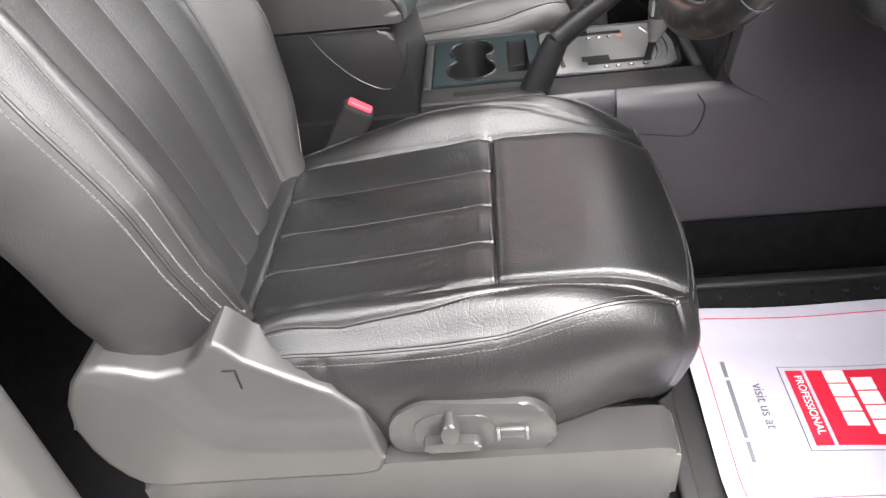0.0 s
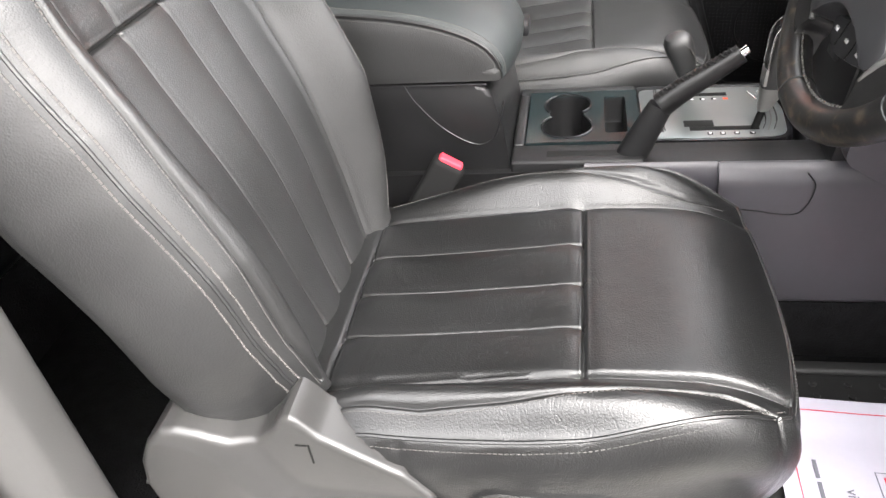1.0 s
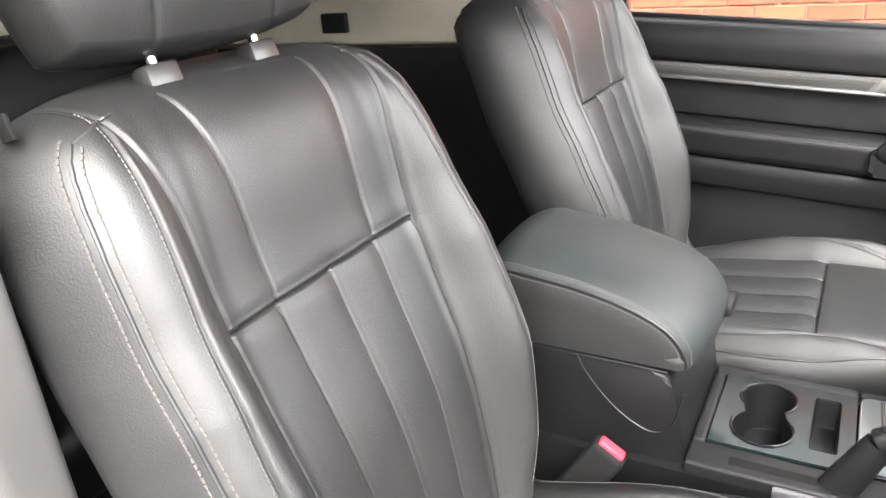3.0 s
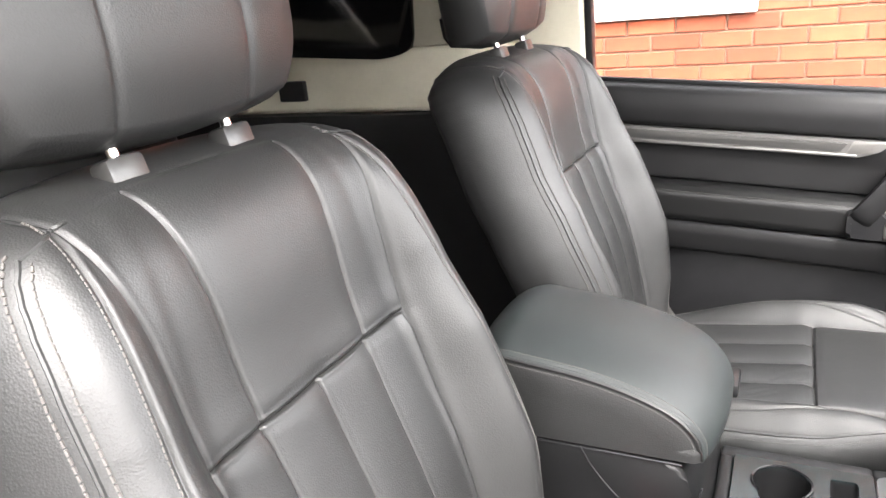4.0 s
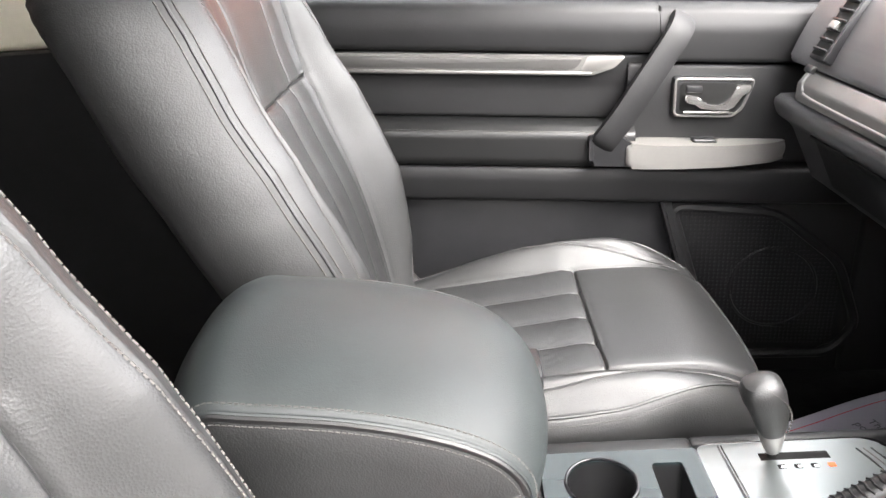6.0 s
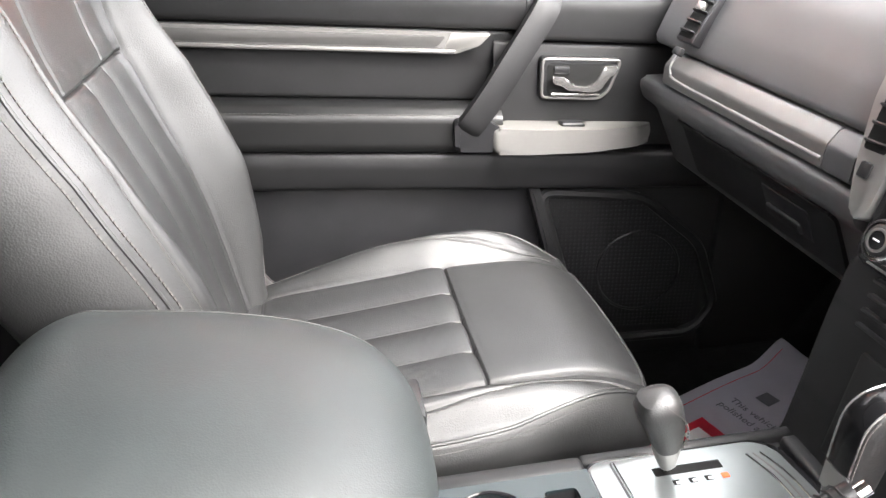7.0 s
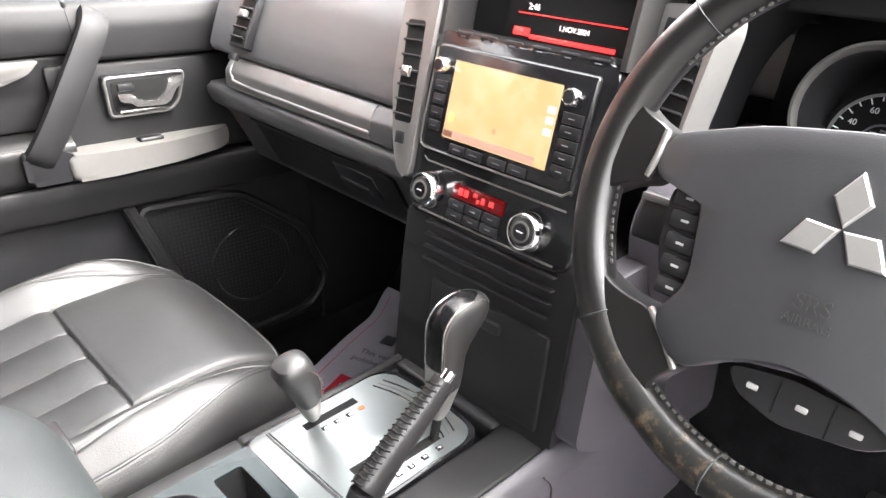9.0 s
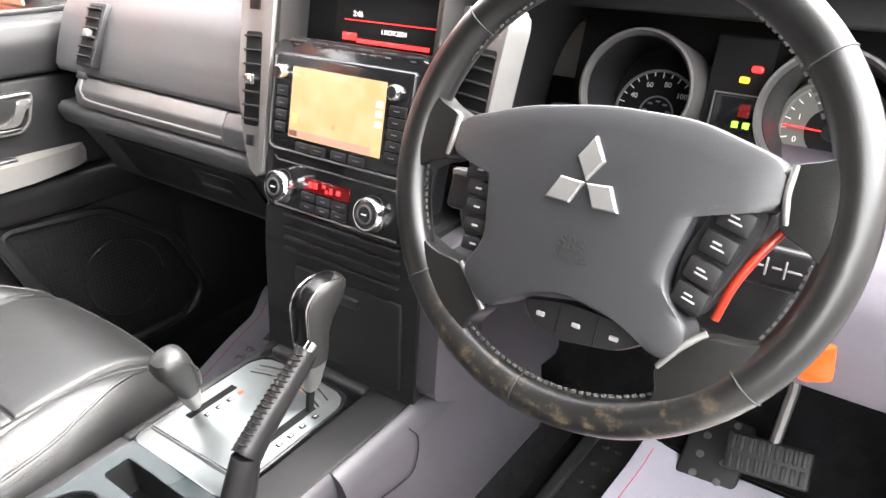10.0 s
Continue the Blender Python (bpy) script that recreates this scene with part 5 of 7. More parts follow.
# silver cheeks with upright vents
for s in (-1,):
    x0 = -0.005
    cheek = [(x0 + s * 0.131, -0.062), (x0 + s * 0.131, 0.185), (x0 + s * 0.160, 0.20), (x0 + s * 0.192, 0.19), (x0 + s * 0.190, 0.05), (x0 + s * 0.172, -0.02), (x0 + s * 0.150, -0.066)]
    c = st("silver_cheek", prism(smooth_poly(cheek, 0.012), "z", -0.05, 0.004, 0.004, 3), SILVER_PAINT, None, "silver vent surround")
    m = Matrix.Translation((x0 + s * 0.161, 0.062, 0.002)) @ Matrix.Rotation(radians(-2.5 * s), 4, "Z")
    mouth = st("vent_mouth", moved(raw(sbox(-0.0165, 0.0165, -0.062, 0.062, -0.01, 0.0032, 0.004)), m), BLACK, c)
    for i in range(7):
        st("slat", moved(raw(rbox(-0.0160, 0.0160, -0.0012, 0.0012, -0.006, 0.004, 0.0005)), m @ Matrix.Translation((0, -0.053 + i * 0.0178, 0.002)) @ Matrix.Rotation(radians(-25), 4, "X")), PLASTIC, c)
    st("thumb_tab", moved(raw(sbox(-0.008, 0.008, -0.007, 0.007, 0.002, 0.010, 0.002)), m), CHROME, c)
    st("cheek_button", moved(raw(sbox(-0.010, 0.010, 0.088, 0.112, 0.0, 0.004, 0.003)), m), PLASTIC_SMOOTH, c)
    st("vent_wheel", moved(raw(sbox(-0.008, 0.008, -0.088, -0.072, 0.0, 0.004, 0.002)), m), PLASTIC_SMOOTH, c)
# the outlet on the driver's side of the stack, turned to the driver
RV = Matrix(((-0.25, 0.27, -0.93, 0.452), (-0.968, -0.07, 0.24, 0.196), (0, 0.96, 0.279, 0.757), (0, 0, 0, 1)))
sv = da("silver_surround", moved(raw(prism(smooth_poly([(-0.042, -0.075), (-0.042, 0.060), (0.034, 0.068), (0.040, 0.05), (0.034, -0.075)], 0.010), "z", -0.03, 0.004, 0.004, 3)), RV), SILVER_PAINT, None, "silver vent surround")
da("mouth", moved(raw(rbox(-0.036, 0.032, -0.058, 0.022, -0.01, 0.0048, 0.003)), RV), BLACK, sv)
for i in range(5):
    da("slat", moved(raw(rbox(-0.035, 0.031, -0.0014, 0.0014, -0.006, 0.005, 0.0005)), RV @ Matrix.Translation((0, -0.049 + i * 0.0155, 0.004)) @ Matrix.Rotation(radians(-25), 4, "X")), PLASTIC, sv)
da("vent_button", moved(raw(rbox(-0.026, 0.022, 0.032, 0.050, 0.0, 0.0065, 0.004)), RV), PLASTIC_SMOOTH, sv)
# upper display in its hood, over a ledge of keys
st("display_hood", prism(smooth_poly([(-0.135, 0.112), (-0.135, 0.22), (0.125, 0.22), (0.125, 0.112)], 0.015), "z", -0.10, -0.050, 0.004), BLACK)
for s, x in ((-1, -0.132), (1, 0.122)):
    st("hood_wall", prism([(x - 0.004, 0.112), (x - 0.004, 0.22), (x + 0.004, 0.22), (x + 0.004, 0.112)], "z", -0.08, -0.002, 0.002), PLASTIC_GREY)
upper = st("display_screen", sbox(-0.075, 0.095, 0.118, 0.190, -0.052, -0.046, 0.002), BLACK, None, "black information display with red lines")
st("red_line", sbox(-0.058, 0.088, 0.1525, 0.1538, -0.047, -0.0452, 0.0002), RED_GLOW, upper)
st("red_band", sbox(-0.060, -0.036, 0.1285, 0.1375, -0.047, -0.0452, 0.0002), RED_GLOW, upper)
st("red_band", sbox(-0.035, 0.080, 0.1265, 0.1315, -0.047, -0.0452, 0.0002), RED_GLOW, upper)
write("2:46", 0.0095, -0.036, 0.1605, -0.0448, TEXT_GLOW, upper)
write("1.NOV.2024", 0.0080, 0.024, 0.1425, -0.0448, TEXT_GLOW, upper)
ledge = st("key_ledge", prism(smooth_poly([(-0.118, 0.106), (-0.112, 0.1235), (0.108, 0.1235), (0.114, 0.106)], 0.006), "z", -0.06, -0.006, 0.003), PLASTIC_SMOOTH)
for i in range(6):
    x = -0.094 + i * 0.0375
    st("key", sbox(x - 0.013, x + 0.013, 0.1085, 0.1205, -0.012, -0.002, 0.003), PLASTIC, ledge)
    st("key_mark", sbox(x - 0.004, x + 0.004, 0.1140, 0.1152, -0.004, -0.0017, 0.0002), GREY_PRINT, ledge)
st("brow", prism(smooth_poly([(-0.20, 0.205), (-0.19, 0.245), (0.18, 0.245), (0.19, 0.205)], 0.012), "z", -0.45, -0.03, 0.008, 3), PLASTIC)
# lower stack with ribs and the ashtray lid
low = da("lower_facia", prism(smooth_poly([(0.366, 0.568), (0.352, 0.50), (0.338, 0.40), (0.330, 0.345), (0.30, 0.30), (0.60, 0.28), (0.60, 0.565)], 0.015), "y", 0.218, 0.488, 0.010, 3), PLASTIC, None, "dark plastic lower stack")
LM = Matrix(((0, 0.141, -0.990, 0.350), (-1, 0, 0, 0.352), (0, 0.990, 0.141, 0.492), (0, 0, 0, 1)))
for i in range(4):
    da("rib", moved(raw(rbox(-0.095, 0.105, 0.058 - i * 0.016, 0.062 - i * 0.016, -0.006, 0.0035, 0.0015)), LM), PLASTIC_SMOOTH, low)
lidp = da("ashtray_lid", moved(raw(rbox(-0.075, 0.112, -0.13, -0.008, -0.008, 0.0035, 0.004)), LM), PLASTIC, low)
da("lid_catch", moved(raw(rbox(0.005, 0.045, -0.036, -0.022, 0.0, 0.009, 0.003)), LM), PLASTIC_SMOOTH, lidp)

da("lower_side", prism(smooth_poly([(0.350, 0.45), (0.338, 0.376), (0.345, 0.362), (0.49, 0.272), (0.66, 0.25), (0.66, 0.56), (0.37, 0.56)], 0.010), "y", 0.188, 0.2175, 0.006, 3), PLASTIC_PURPLE, None, "grey lower dash side panel")
# instrument binnacle
IM = Matrix(((0, 0.342, -0.940, 0.590), (-1, 0, 0, -0.045), (0, 0.940, 0.342, 0.722), (0, 0, 0, 1)))
cluster = thing("instrument_cluster", (0.59, -0.045, 0.722), "black instrument cluster with two silver-ringed gauges", "instrument cluster")


def ic(name, data, mat, parent=None, label=""):
    data = raw(data) if not isinstance(data, tuple) else data
    return part(name, local(moved(data, IM), (0.59, -0.045, 0.722)), mat, parent or cluster, label)


ic("backing", rbox(-0.24, 0.24, -0.12, 0.13, -0.115, -0.095, 0.004), BLACK)
ic("centre_plate", rbox(-0.042, 0.026, -0.08, 0.07, -0.095, -0.0315, 0.004), BLACK)
DIAL = -0.078
for gx, dx, dy in ((-0.110, 0.0, -0.022), (0.094, -0.004, -0.012)):
    gm = Matrix.Translation((gx, -0.006, 0.0))
    g = ic("gauge_ring", lathe([(0.0665, -0.09), (0.070, 0.004), (0.0685, 0.010), (0.0655, 0.0105), (0.062, 0.004), (0.0600, -0.09), (0.0665, -0.09)], gm, 56, False), GREY_TRIM, None, "silver gauge ring")
    ic("gauge_well", lathe([(0.0618, 0.0005), (0.0596, -0.088), (0.0588, -0.088), (0.0610, 0.0005), (0.0618, 0.0005)], gm, 48, False), PLASTIC_SMOOTH, g)
    gm = Matrix.Translation((gx + dx, -0.006 + dy, DIAL))
    ic("gauge_face", lathe([(0.0605, -0.006), (0.0605, 0.0), (0.0, 0.0)], gm, 40), BLACK if gx < 0 else DIAL_GREY, g)
    ic("scale_ring", lathe([(0.0545, -0.001), (0.0545, 0.003), (0.0515, 0.003), (0.0515, -0.001)], gm, 48), SILVER_PAINT, g)
    if gx > 0:
        ic("dial_centre", lathe([(0.027, -0.001), (0.027, 0.0012), (0.0, 0.0012)], gm, 32), BLACK, g)
    else:
        ic("inner_ring", lathe([(0.0225, -0.001), (0.0225, 0.0012), (0.0205, 0.0012), (0.0205, -0.001)], gm, 32), GREY_PRINT, g)
    for k in range(21):
        a = radians(220 - k * 13)
        ic("tick", moved(raw(rbox(0.0465 if k % 2 else 0.0445, 0.0512, -0.0006, 0.0006, 0.0, 0.0012, 0.0002)), gm @ Matrix.Rotation(a, 4, "Z")), WHITE_PRINT, g)
    words = ("20", "40", "60", "80", "100", "120") if gx < 0 else ("0", "1", "2", "3", "4", "5")
    for k, wd in enumerate(words):
        a = radians((186 if gx < 0 else 200) - k * (36 if gx < 0 else 40))
        lettering(wd, 0.0090, Matrix.Translation((-0.59, 0.045, -0.722)) @ IM @ gm @ Matrix.Translation((0.0375 * math.cos(a), 0.0375 * math.sin(a), 0.0006)), WHITE_PRINT, g, "gauge_number", 0.0002)
    if gx > 0:
        ic("needle", moved(raw(rbox(-0.050, 0.004, -0.0009, 0.0009, 0.0045, 0.0065, 0.0004)), gm @ Matrix.Rotation(radians(-2), 4, "Z")), RED_GLOW, g, "red needle")
        ic("needle_hub", lathe([(0.009, 0.001), (0.009, 0.008), (0, 0.009)], gm, 18), PLASTIC_SMOOTH, g)
    else:
        for k in range(7):
            a = radians(205 - k * 38)
            ic("inner_figure", moved(raw(rbox(-0.003, 0.003, -0.0012, 0.0012, 0.0, 0.0010, 0.0002)), gm @ Matrix.Translation((0.0155 * math.cos(a), 0.0155 * math.sin(a), 0))), GREY_PRINT, g)
inset = ic("centre_display", rbox(-0.028, 0.028, -0.05, 0.005, -0.032, -0.026, 0.004), PIANO, None, "small dark centre display")
ic("frame", tube([(-0.029, -0.05, -0.026), (-0.029, 0.006, -0.026), (0.029, 0.006, -0.026), (0.029, -0.05, -0.026)], 0.0014, 6), GREY_TRIM, inset)
for x in (-0.003, 0.009):
    ic("green_lamp", rbox(x, x + 0.007, -0.030, -0.023, -0.028, -0.0252, 0.0005), GREEN_GLOW, inset, "lit green lamp")
ic("dim_figure", rbox(0.001, 0.013, -0.018, -0.004, -0.028, -0.0255, 0.0005), glowing("dim_red", (0.3, 0.02, 0.02), 0.3), inset)
ic("warning_lamp", rbox(-0.007, 0.004, 0.019, 0.026, -0.032, -0.0265, 0.002), AMBER_GLOW, None, "lit amber warning lamp")
ic("warning_lamp", rbox(0.003, 0.016, 0.0315, 0.0390, -0.032, -0.0265, 0.003), RED_GLOW, None, "lit red warning lamp")
hoodpts = [(-0.27, -0.12), (-0.265, 0.03), (-0.22, 0.105), (-0.12, 0.14), (0.0, 0.15), (0.12, 0.14), (0.22, 0.105), (0.265, 0.03), (0.27, -0.12)]
outer = [tuple(p) for p in [(q.x, q.y) for q in curve_through([(a, b, 0) for a, b in hoodpts], 48)]]
inner = [(a * 0.93, b - 0.018 if b > -0.1 else b) for a, b in outer]
ic("binnacle_hood", prism(outer + inner[::-1], "z", -0.05, 0.085, 0.004), PLASTIC, None, "dark hood over the gauges")
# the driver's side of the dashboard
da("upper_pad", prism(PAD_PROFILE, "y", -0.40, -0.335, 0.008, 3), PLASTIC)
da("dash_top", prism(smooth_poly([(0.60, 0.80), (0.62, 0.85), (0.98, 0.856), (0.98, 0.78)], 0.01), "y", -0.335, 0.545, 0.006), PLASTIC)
da("knee_panel", prism(smooth_poly([(0.52, 0.66), (0.455, 0.635), (0.432, 0.60), (0.440, 0.54), (0.475, 0.47), (0.52, 0.445), (0.68, 0.44), (0.68, 0.66)], 0.02), "y", -0.40, 0.212, 0.008, 3), KNEE, None, "grey lower dash panel under the wheel")
column = da("steering_column_cover", tube([(0.325, -0.04, 0.708), (0.40, -0.04, 0.672), (0.52, -0.04, 0.62)], [0.048, 0.058, 0.064], 24), PLASTIC, None, "dark steering column cowl")

TW = radians(24)
WC = (0.275, -0.040, 0.732)
WM = Matrix(((0, math.sin(TW), -math.cos(TW), WC[0]), (-1, 0, 0, WC[1]), (0, math.cos(TW), math.sin(TW), WC[2]), (0, 0, 0, 1)))
da("column_shroud", moved(raw(rbox(-0.085, 0.165, -0.105, 0.030, -0.20, -0.080, 0.030, 4)), WM), PLASTIC, column, "moulded column shroud")


# ---- steering wheel: x to the driver's right, y up, z to the driver ----
wheel = thing("steering_wheel", WM, "black leather steering wheel with worn rim and silver emblem", "steering wheel")
R = 0.179


def arc(a0, a1, n, r=R, z=0.0):
    return [(r * math.cos(radians(a0 + (a1 - a0) * k / n)), r * math.sin(radians(a0 + (a1 - a0) * k / n)), z) for k in range(n + 1)]


rim = part("rim", tube(arc(0, 360, 120)[:-1], [0.0164 + 0.0018 * math.exp(-(((k * 3 + 180) % 360 - 180 - 90) / 25) ** 2) for k in range(120)], 18, True), LEATHER_WORN, wheel, "rim leather rubbed brown along the bottom")
for a in (40, 140, 218, 262, 322):
    c = Matrix.Rotation(radians(a), 4, "Z")
    part("rim_joint", moved(tube([(R + 0.0168 * math.cos(g * math.pi / 12), 0, 0.0168 * math.sin(g * math.pi / 12)) for g in range(24)], 0.0007, 6, True), c), LEATHER_SMOOTH, rim)
for a0, a1 in ((28, 62), (118, 152), (172, 208), (225, 318), (332, 368)):
    pts = [(x * (1 - 0.0165 / R), y * (1 - 0.0165 / R), 0.0035) for x, y, _ in arc(a0, a1, 60)]
    part("stitching", stitches(pts, [(-x, -y, 0.06) for x, y, _ in pts], step=0.0062, length=0.0036, width=0.0018, lift=0.0018), THREAD_PALE, rim)


def dome(outline, z0, z1, crown, at=None):
    """A padded plate: outline at z0 and z1, with a crowned face made of shrinking rings."""
    cx, cy = sum(p[0] for p in outline) / len(outline), sum(p[1] for p in outline) / len(outline)
    m = len(outline)
    verts = [(x, y, z0) for x, y in outline]
    rings = [(1.0, -0.006), (0.985, -0.0015), (0.955, 0), (0.8, 0), (0.6, 0), (0.4, 0), (0.2, 0), (0.02, 0)]
    far = max((x - cx) ** 2 + (y - cy) ** 2 for x, y in outline)
    for k, dz in rings:
        for x, y in outline:
            px, py = (x - cx) * k, (y - cy) * k
            verts.append((cx + px, cy + py, z1 + dz + crown * (1 - (px * px + py * py) / far)))
    faces = [tuple(range(m))]
    for r in range(len(rings)):
        for i in range(m):
            faces.append((r * m + i, r * m + (i + 1) % m, (r + 1) * m + (i + 1) % m, (r + 1) * m + i))
    faces.append(tuple(range(len(rings) * m, (len(rings) + 1) * m)))
    return verts, faces


hub_line = smooth_poly([(-0.134, 0.032), (-0.068, 0.052), (0.0, 0.062), (0.068, 0.062), (0.134, 0.044), (0.136, 0.008), (0.086, 0.008), (0.071, -0.058), (0.102, -0.088), (0.086, -0.115), (0.048, -0.094), (0.0, -0.086), (-0.036, -0.098), (-0.07, -0.122), (-0.100, -0.092), (-0.080, -0.064), (-0.092, 0.0), (-0.136, 0.0)], 0.018, 4)
hub = part("hub_pad", dome(hub_line, -0.02, 0.012, 0.012), HUB, wheel, "grey-black airbag pad")
for pts in ([(-0.180, 0.062), (-0.182, -0.030), (-0.155, -0.010), (-0.132, -0.004), (-0.130, 0.034), (-0.155, 0.042)], [(0.180, 0.066), (0.182, -0.030), (0.155, -0.010), (0.134, -0.002), (0.132, 0.044), (0.155, 0.050)], [(-0.164, -0.072), (-0.154, -0.098), (-0.110, -0.142), (-0.078, -0.160), (-0.086, -0.138), (-0.068, -0.120), (-0.100, -0.088), (-0.130, -0.086)], [(0.164, -0.072), (0.154, -0.098), (0.110, -0.142), (0.070, -0.165), (0.086, -0.138), (0.078, -0.118), (0.108, -0.084), (0.130, -0.084)]):
    part("spoke", dome(smooth_poly(pts, 0.012, 4), -0.018, 0.007, 0.006), SPOKE, wheel)
for a, b in (((-0.134, 0.036), (-0.139, -0.004)), ((0.136, 0.046), (0.140, 0.0)), ((-0.104, -0.086), (-0.068, -0.124)), ((0.112, -0.080), (0.080, -0.120))):
    c = ((a[0] + b[0]) / 2, (a[1] + b[1]) / 2)
    ln = curve_through([(c[0] + (a[0] - c[0]) * 0.86, c[1] + (a[1] - c[1]) * 0.86, 0.0098), (c[0] * 0.985, c[1] * 0.985, 0.0125), (c[0] + (b[0] - c[0]) * 0.86, c[1] + (b[1] - c[1]) * 0.86, 0.0098)], 20)
    part("silver_accent", tube(ln, 0.0027, 10), SILVER_PAINT, wheel, "silver spoke accent")
# left key column
ll = smooth_poly([(-0.118, 0.0), (-0.094, 0.006), (-0.080, -0.03), (-0.078, -0.078), (-0.098, -0.078), (-0.112, -0.05)], 0.01, 3)
keys_l = part("key_panel", dome(ll, -0.018, 0.009, 0.002), PLASTIC_SMOOTH, wheel)
for i in range(5):
    y = -0.008 - i * 0.0155
    part("key", rbox(-0.1125 + i * 0.002, -0.0885 + i * 0.002, y - 0.0066, y + 0.0066, 0.004, 0.0140, 0.003), PLASTIC, keys_l)
    part("key_mark", rbox(-0.103 + i * 0.002, -0.097 + i * 0.002, y - 0.0009, y + 0.0009, 0.006, 0.0143, 0.0003), PALE_PRINT, keys_l)
rl = smooth_poly([(0.130, 0.012), (0.094, 0.010), (0.078, -0.03), (0.076, -0.066), (0.096, -0.080), (0.109, -0.055), (0.126, -0.01)], 0.01, 3)
keys_r = part("key_panel", dome(rl, -0.018, 0.006, 0.002), PLASTIC_SMOOTH, wheel)
for i, (x, y) in enumerate(((0.109, -0.001), (0.102, -0.0215), (0.096, -0.042), (0.092, -0.0615))):
    m = Matrix.Translation((x, y, 0)) @ Matrix.Rotation(radians(-14), 4, "Z")
    part("key", moved(raw(rbox(-0.0128, 0.0128, -0.009, 0.009, 0.002, 0.0150, 0.003)), m), PLASTIC, keys_r)
    for k in (-0.0018, 0.0018):
        part("key_mark", moved(raw(rbox(-0.0045, 0.004 - k, k - 0.0007, k + 0.0007, 0.006, 0.0153, 0.0003)), m), PALE_PRINT, keys_r)
bl = smooth_poly([(-0.042, -0.102), (0.0, -0.094), (0.052, -0.096), (0.072, -0.104), (0.05, -0.118), (0.0, -0.126), (-0.03, -0.118)], 0.008, 3)
keys_b = part("phone_keys", dome(bl, -0.016, 0.004, 0.002), PLASTIC_SMOOTH, wheel, "three phone keys")
for x in (-0.020, 0.012, 0.044):
    part("key_mark", rbox(x - 0.0038, x + 0.0038, -0.1115, -0.1075, 0.004, 0.0068, 0.001), PALE_PRINT, keys_b)
for x in (-0.004, 0.029):
    part("key_gap", rbox(x - 0.0007, x + 0.0007, -0.12, -0.097, 0.003, 0.0066, 0.0002), BLACK, keys_b)
# emblem: three plain silver lozenges
for a in (90, 210, 330):
    c, s = math.cos(radians(a)), math.sin(radians(a))
    L, H = 0.035, 0.0110
    loz = [(0.001 * c, 0.001 * s), (L / 2 * c - H * s, L / 2 * s + H * c), (L * c, L * s), (L / 2 * c + H * s, L / 2 * s - H * c)]
    part("emblem", prism([(x, y + 0.002) for x, y in loz], "z", 0.018, 0.0275, 0.0012, 1), EMBLEM, hub, "silver emblem lozenge")
lettering("SRS", 0.015, Matrix.Translation((0.0, -0.046, 0.0240)), PLASTIC_GREY, hub, "airbag_mark")
lettering("AIRBAG", 0.0085, Matrix.Translation((0.0, -0.057, 0.0237)), PLASTIC_GREY, hub, "airbag_mark")
# stalks behind the wheel
wiper = thing("wiper_stalk", WM @ Matrix.Translation((0.05, -0.02, -0.06)), "black stalk with white symbols behind the wheel", "control stalk")
part("arm", tube([(0, 0, 0), (0.06, -0.008, 0.004)], [0.010, 0.011], 12), PLASTIC_SMOOTH, wiper)
part("paddle", rbox(0.05, 0.125, -0.026, 0.006, -0.008, 0.012, 0.005, 3), PLASTIC_SMOOTH, wiper)
for x0, x1, y0, y1 in ((0.064, 0.073, -0.0112, -0.0094), (0.074, 0.0758, -0.017, -0.0035), (0.079, 0.086, -0.0112, -0.0094), (0.0875, 0.0892, -0.017, -0.0035), (0.090, 0.100, -0.0112, -0.0094), (0.104, 0.1058, -0.019, -0.0015)):
    part("symbol", rbox(x0, x1, y0, y1, 0.010, 0.0125, 0.0003), PALE_PRINT, wiper)
light = thing("light_stalk", WM @ Matrix.Translation((-0.05, -0.02, -0.06)), "black stalk behind the wheel", "control stalk")
part("arm", tube([(0, 0, 0), (-0.06, -0.002, 0.004)], [0.010, 0.011], 12), PLASTIC_SMOOTH, light)
part("paddle", rbox(-0.120, -0.05, -0.032, 0.008, -0.008, 0.012, 0.005, 3), PLASTIC_SMOOTH, light)
part("collar", rbox(-0.118, -0.06, 0.0, 0.006, 0.011, 0.014, 0.001), GREY_TRIM, light)
# key tags hanging at the ignition
tagk = thing("key_tag", (0.44, -0.190, 0.52), "orange plastic key tag hanging below the column", "key tag")
part("tag", moved(raw(prism(smooth_poly([(-0.024, 0.0), (0.006, 0.036), (0.022, 0.034), (0.026, -0.008), (0.0, -0.018)], 0.005), "x", -0.0015, 0.0015, 0.0006)), Matrix.Scale(-1, 4, (0, 1, 0))), ORANGE_TAG, tagk)
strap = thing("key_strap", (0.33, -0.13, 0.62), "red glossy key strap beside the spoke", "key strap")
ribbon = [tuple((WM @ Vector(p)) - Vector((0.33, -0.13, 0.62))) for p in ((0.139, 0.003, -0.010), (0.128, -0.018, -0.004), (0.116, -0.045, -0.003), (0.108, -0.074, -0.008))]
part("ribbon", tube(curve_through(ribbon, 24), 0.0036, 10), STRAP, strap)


# ---- passenger door ----
SH = Matrix(((1, 0, 0, 0), (0, 1, 0, 0), (-0.075, 0, 1, 0), (0, 0, 0, 1)))
door = thing("car_door", (0.05, 1.12, 0.06), "closed passenger door with dark panel and grey trim", "car door")


def dr(name, data, mat, parent=None, label="", shear=True):
    data = raw(data) if not isinstance(data, tuple) else data
    if shear:
        data = moved(data, SH)
    return part(name, local(data, (0.05, 1.12, 0.06)), mat, parent or door, label)


X0, X1 = -0.445, 0.60
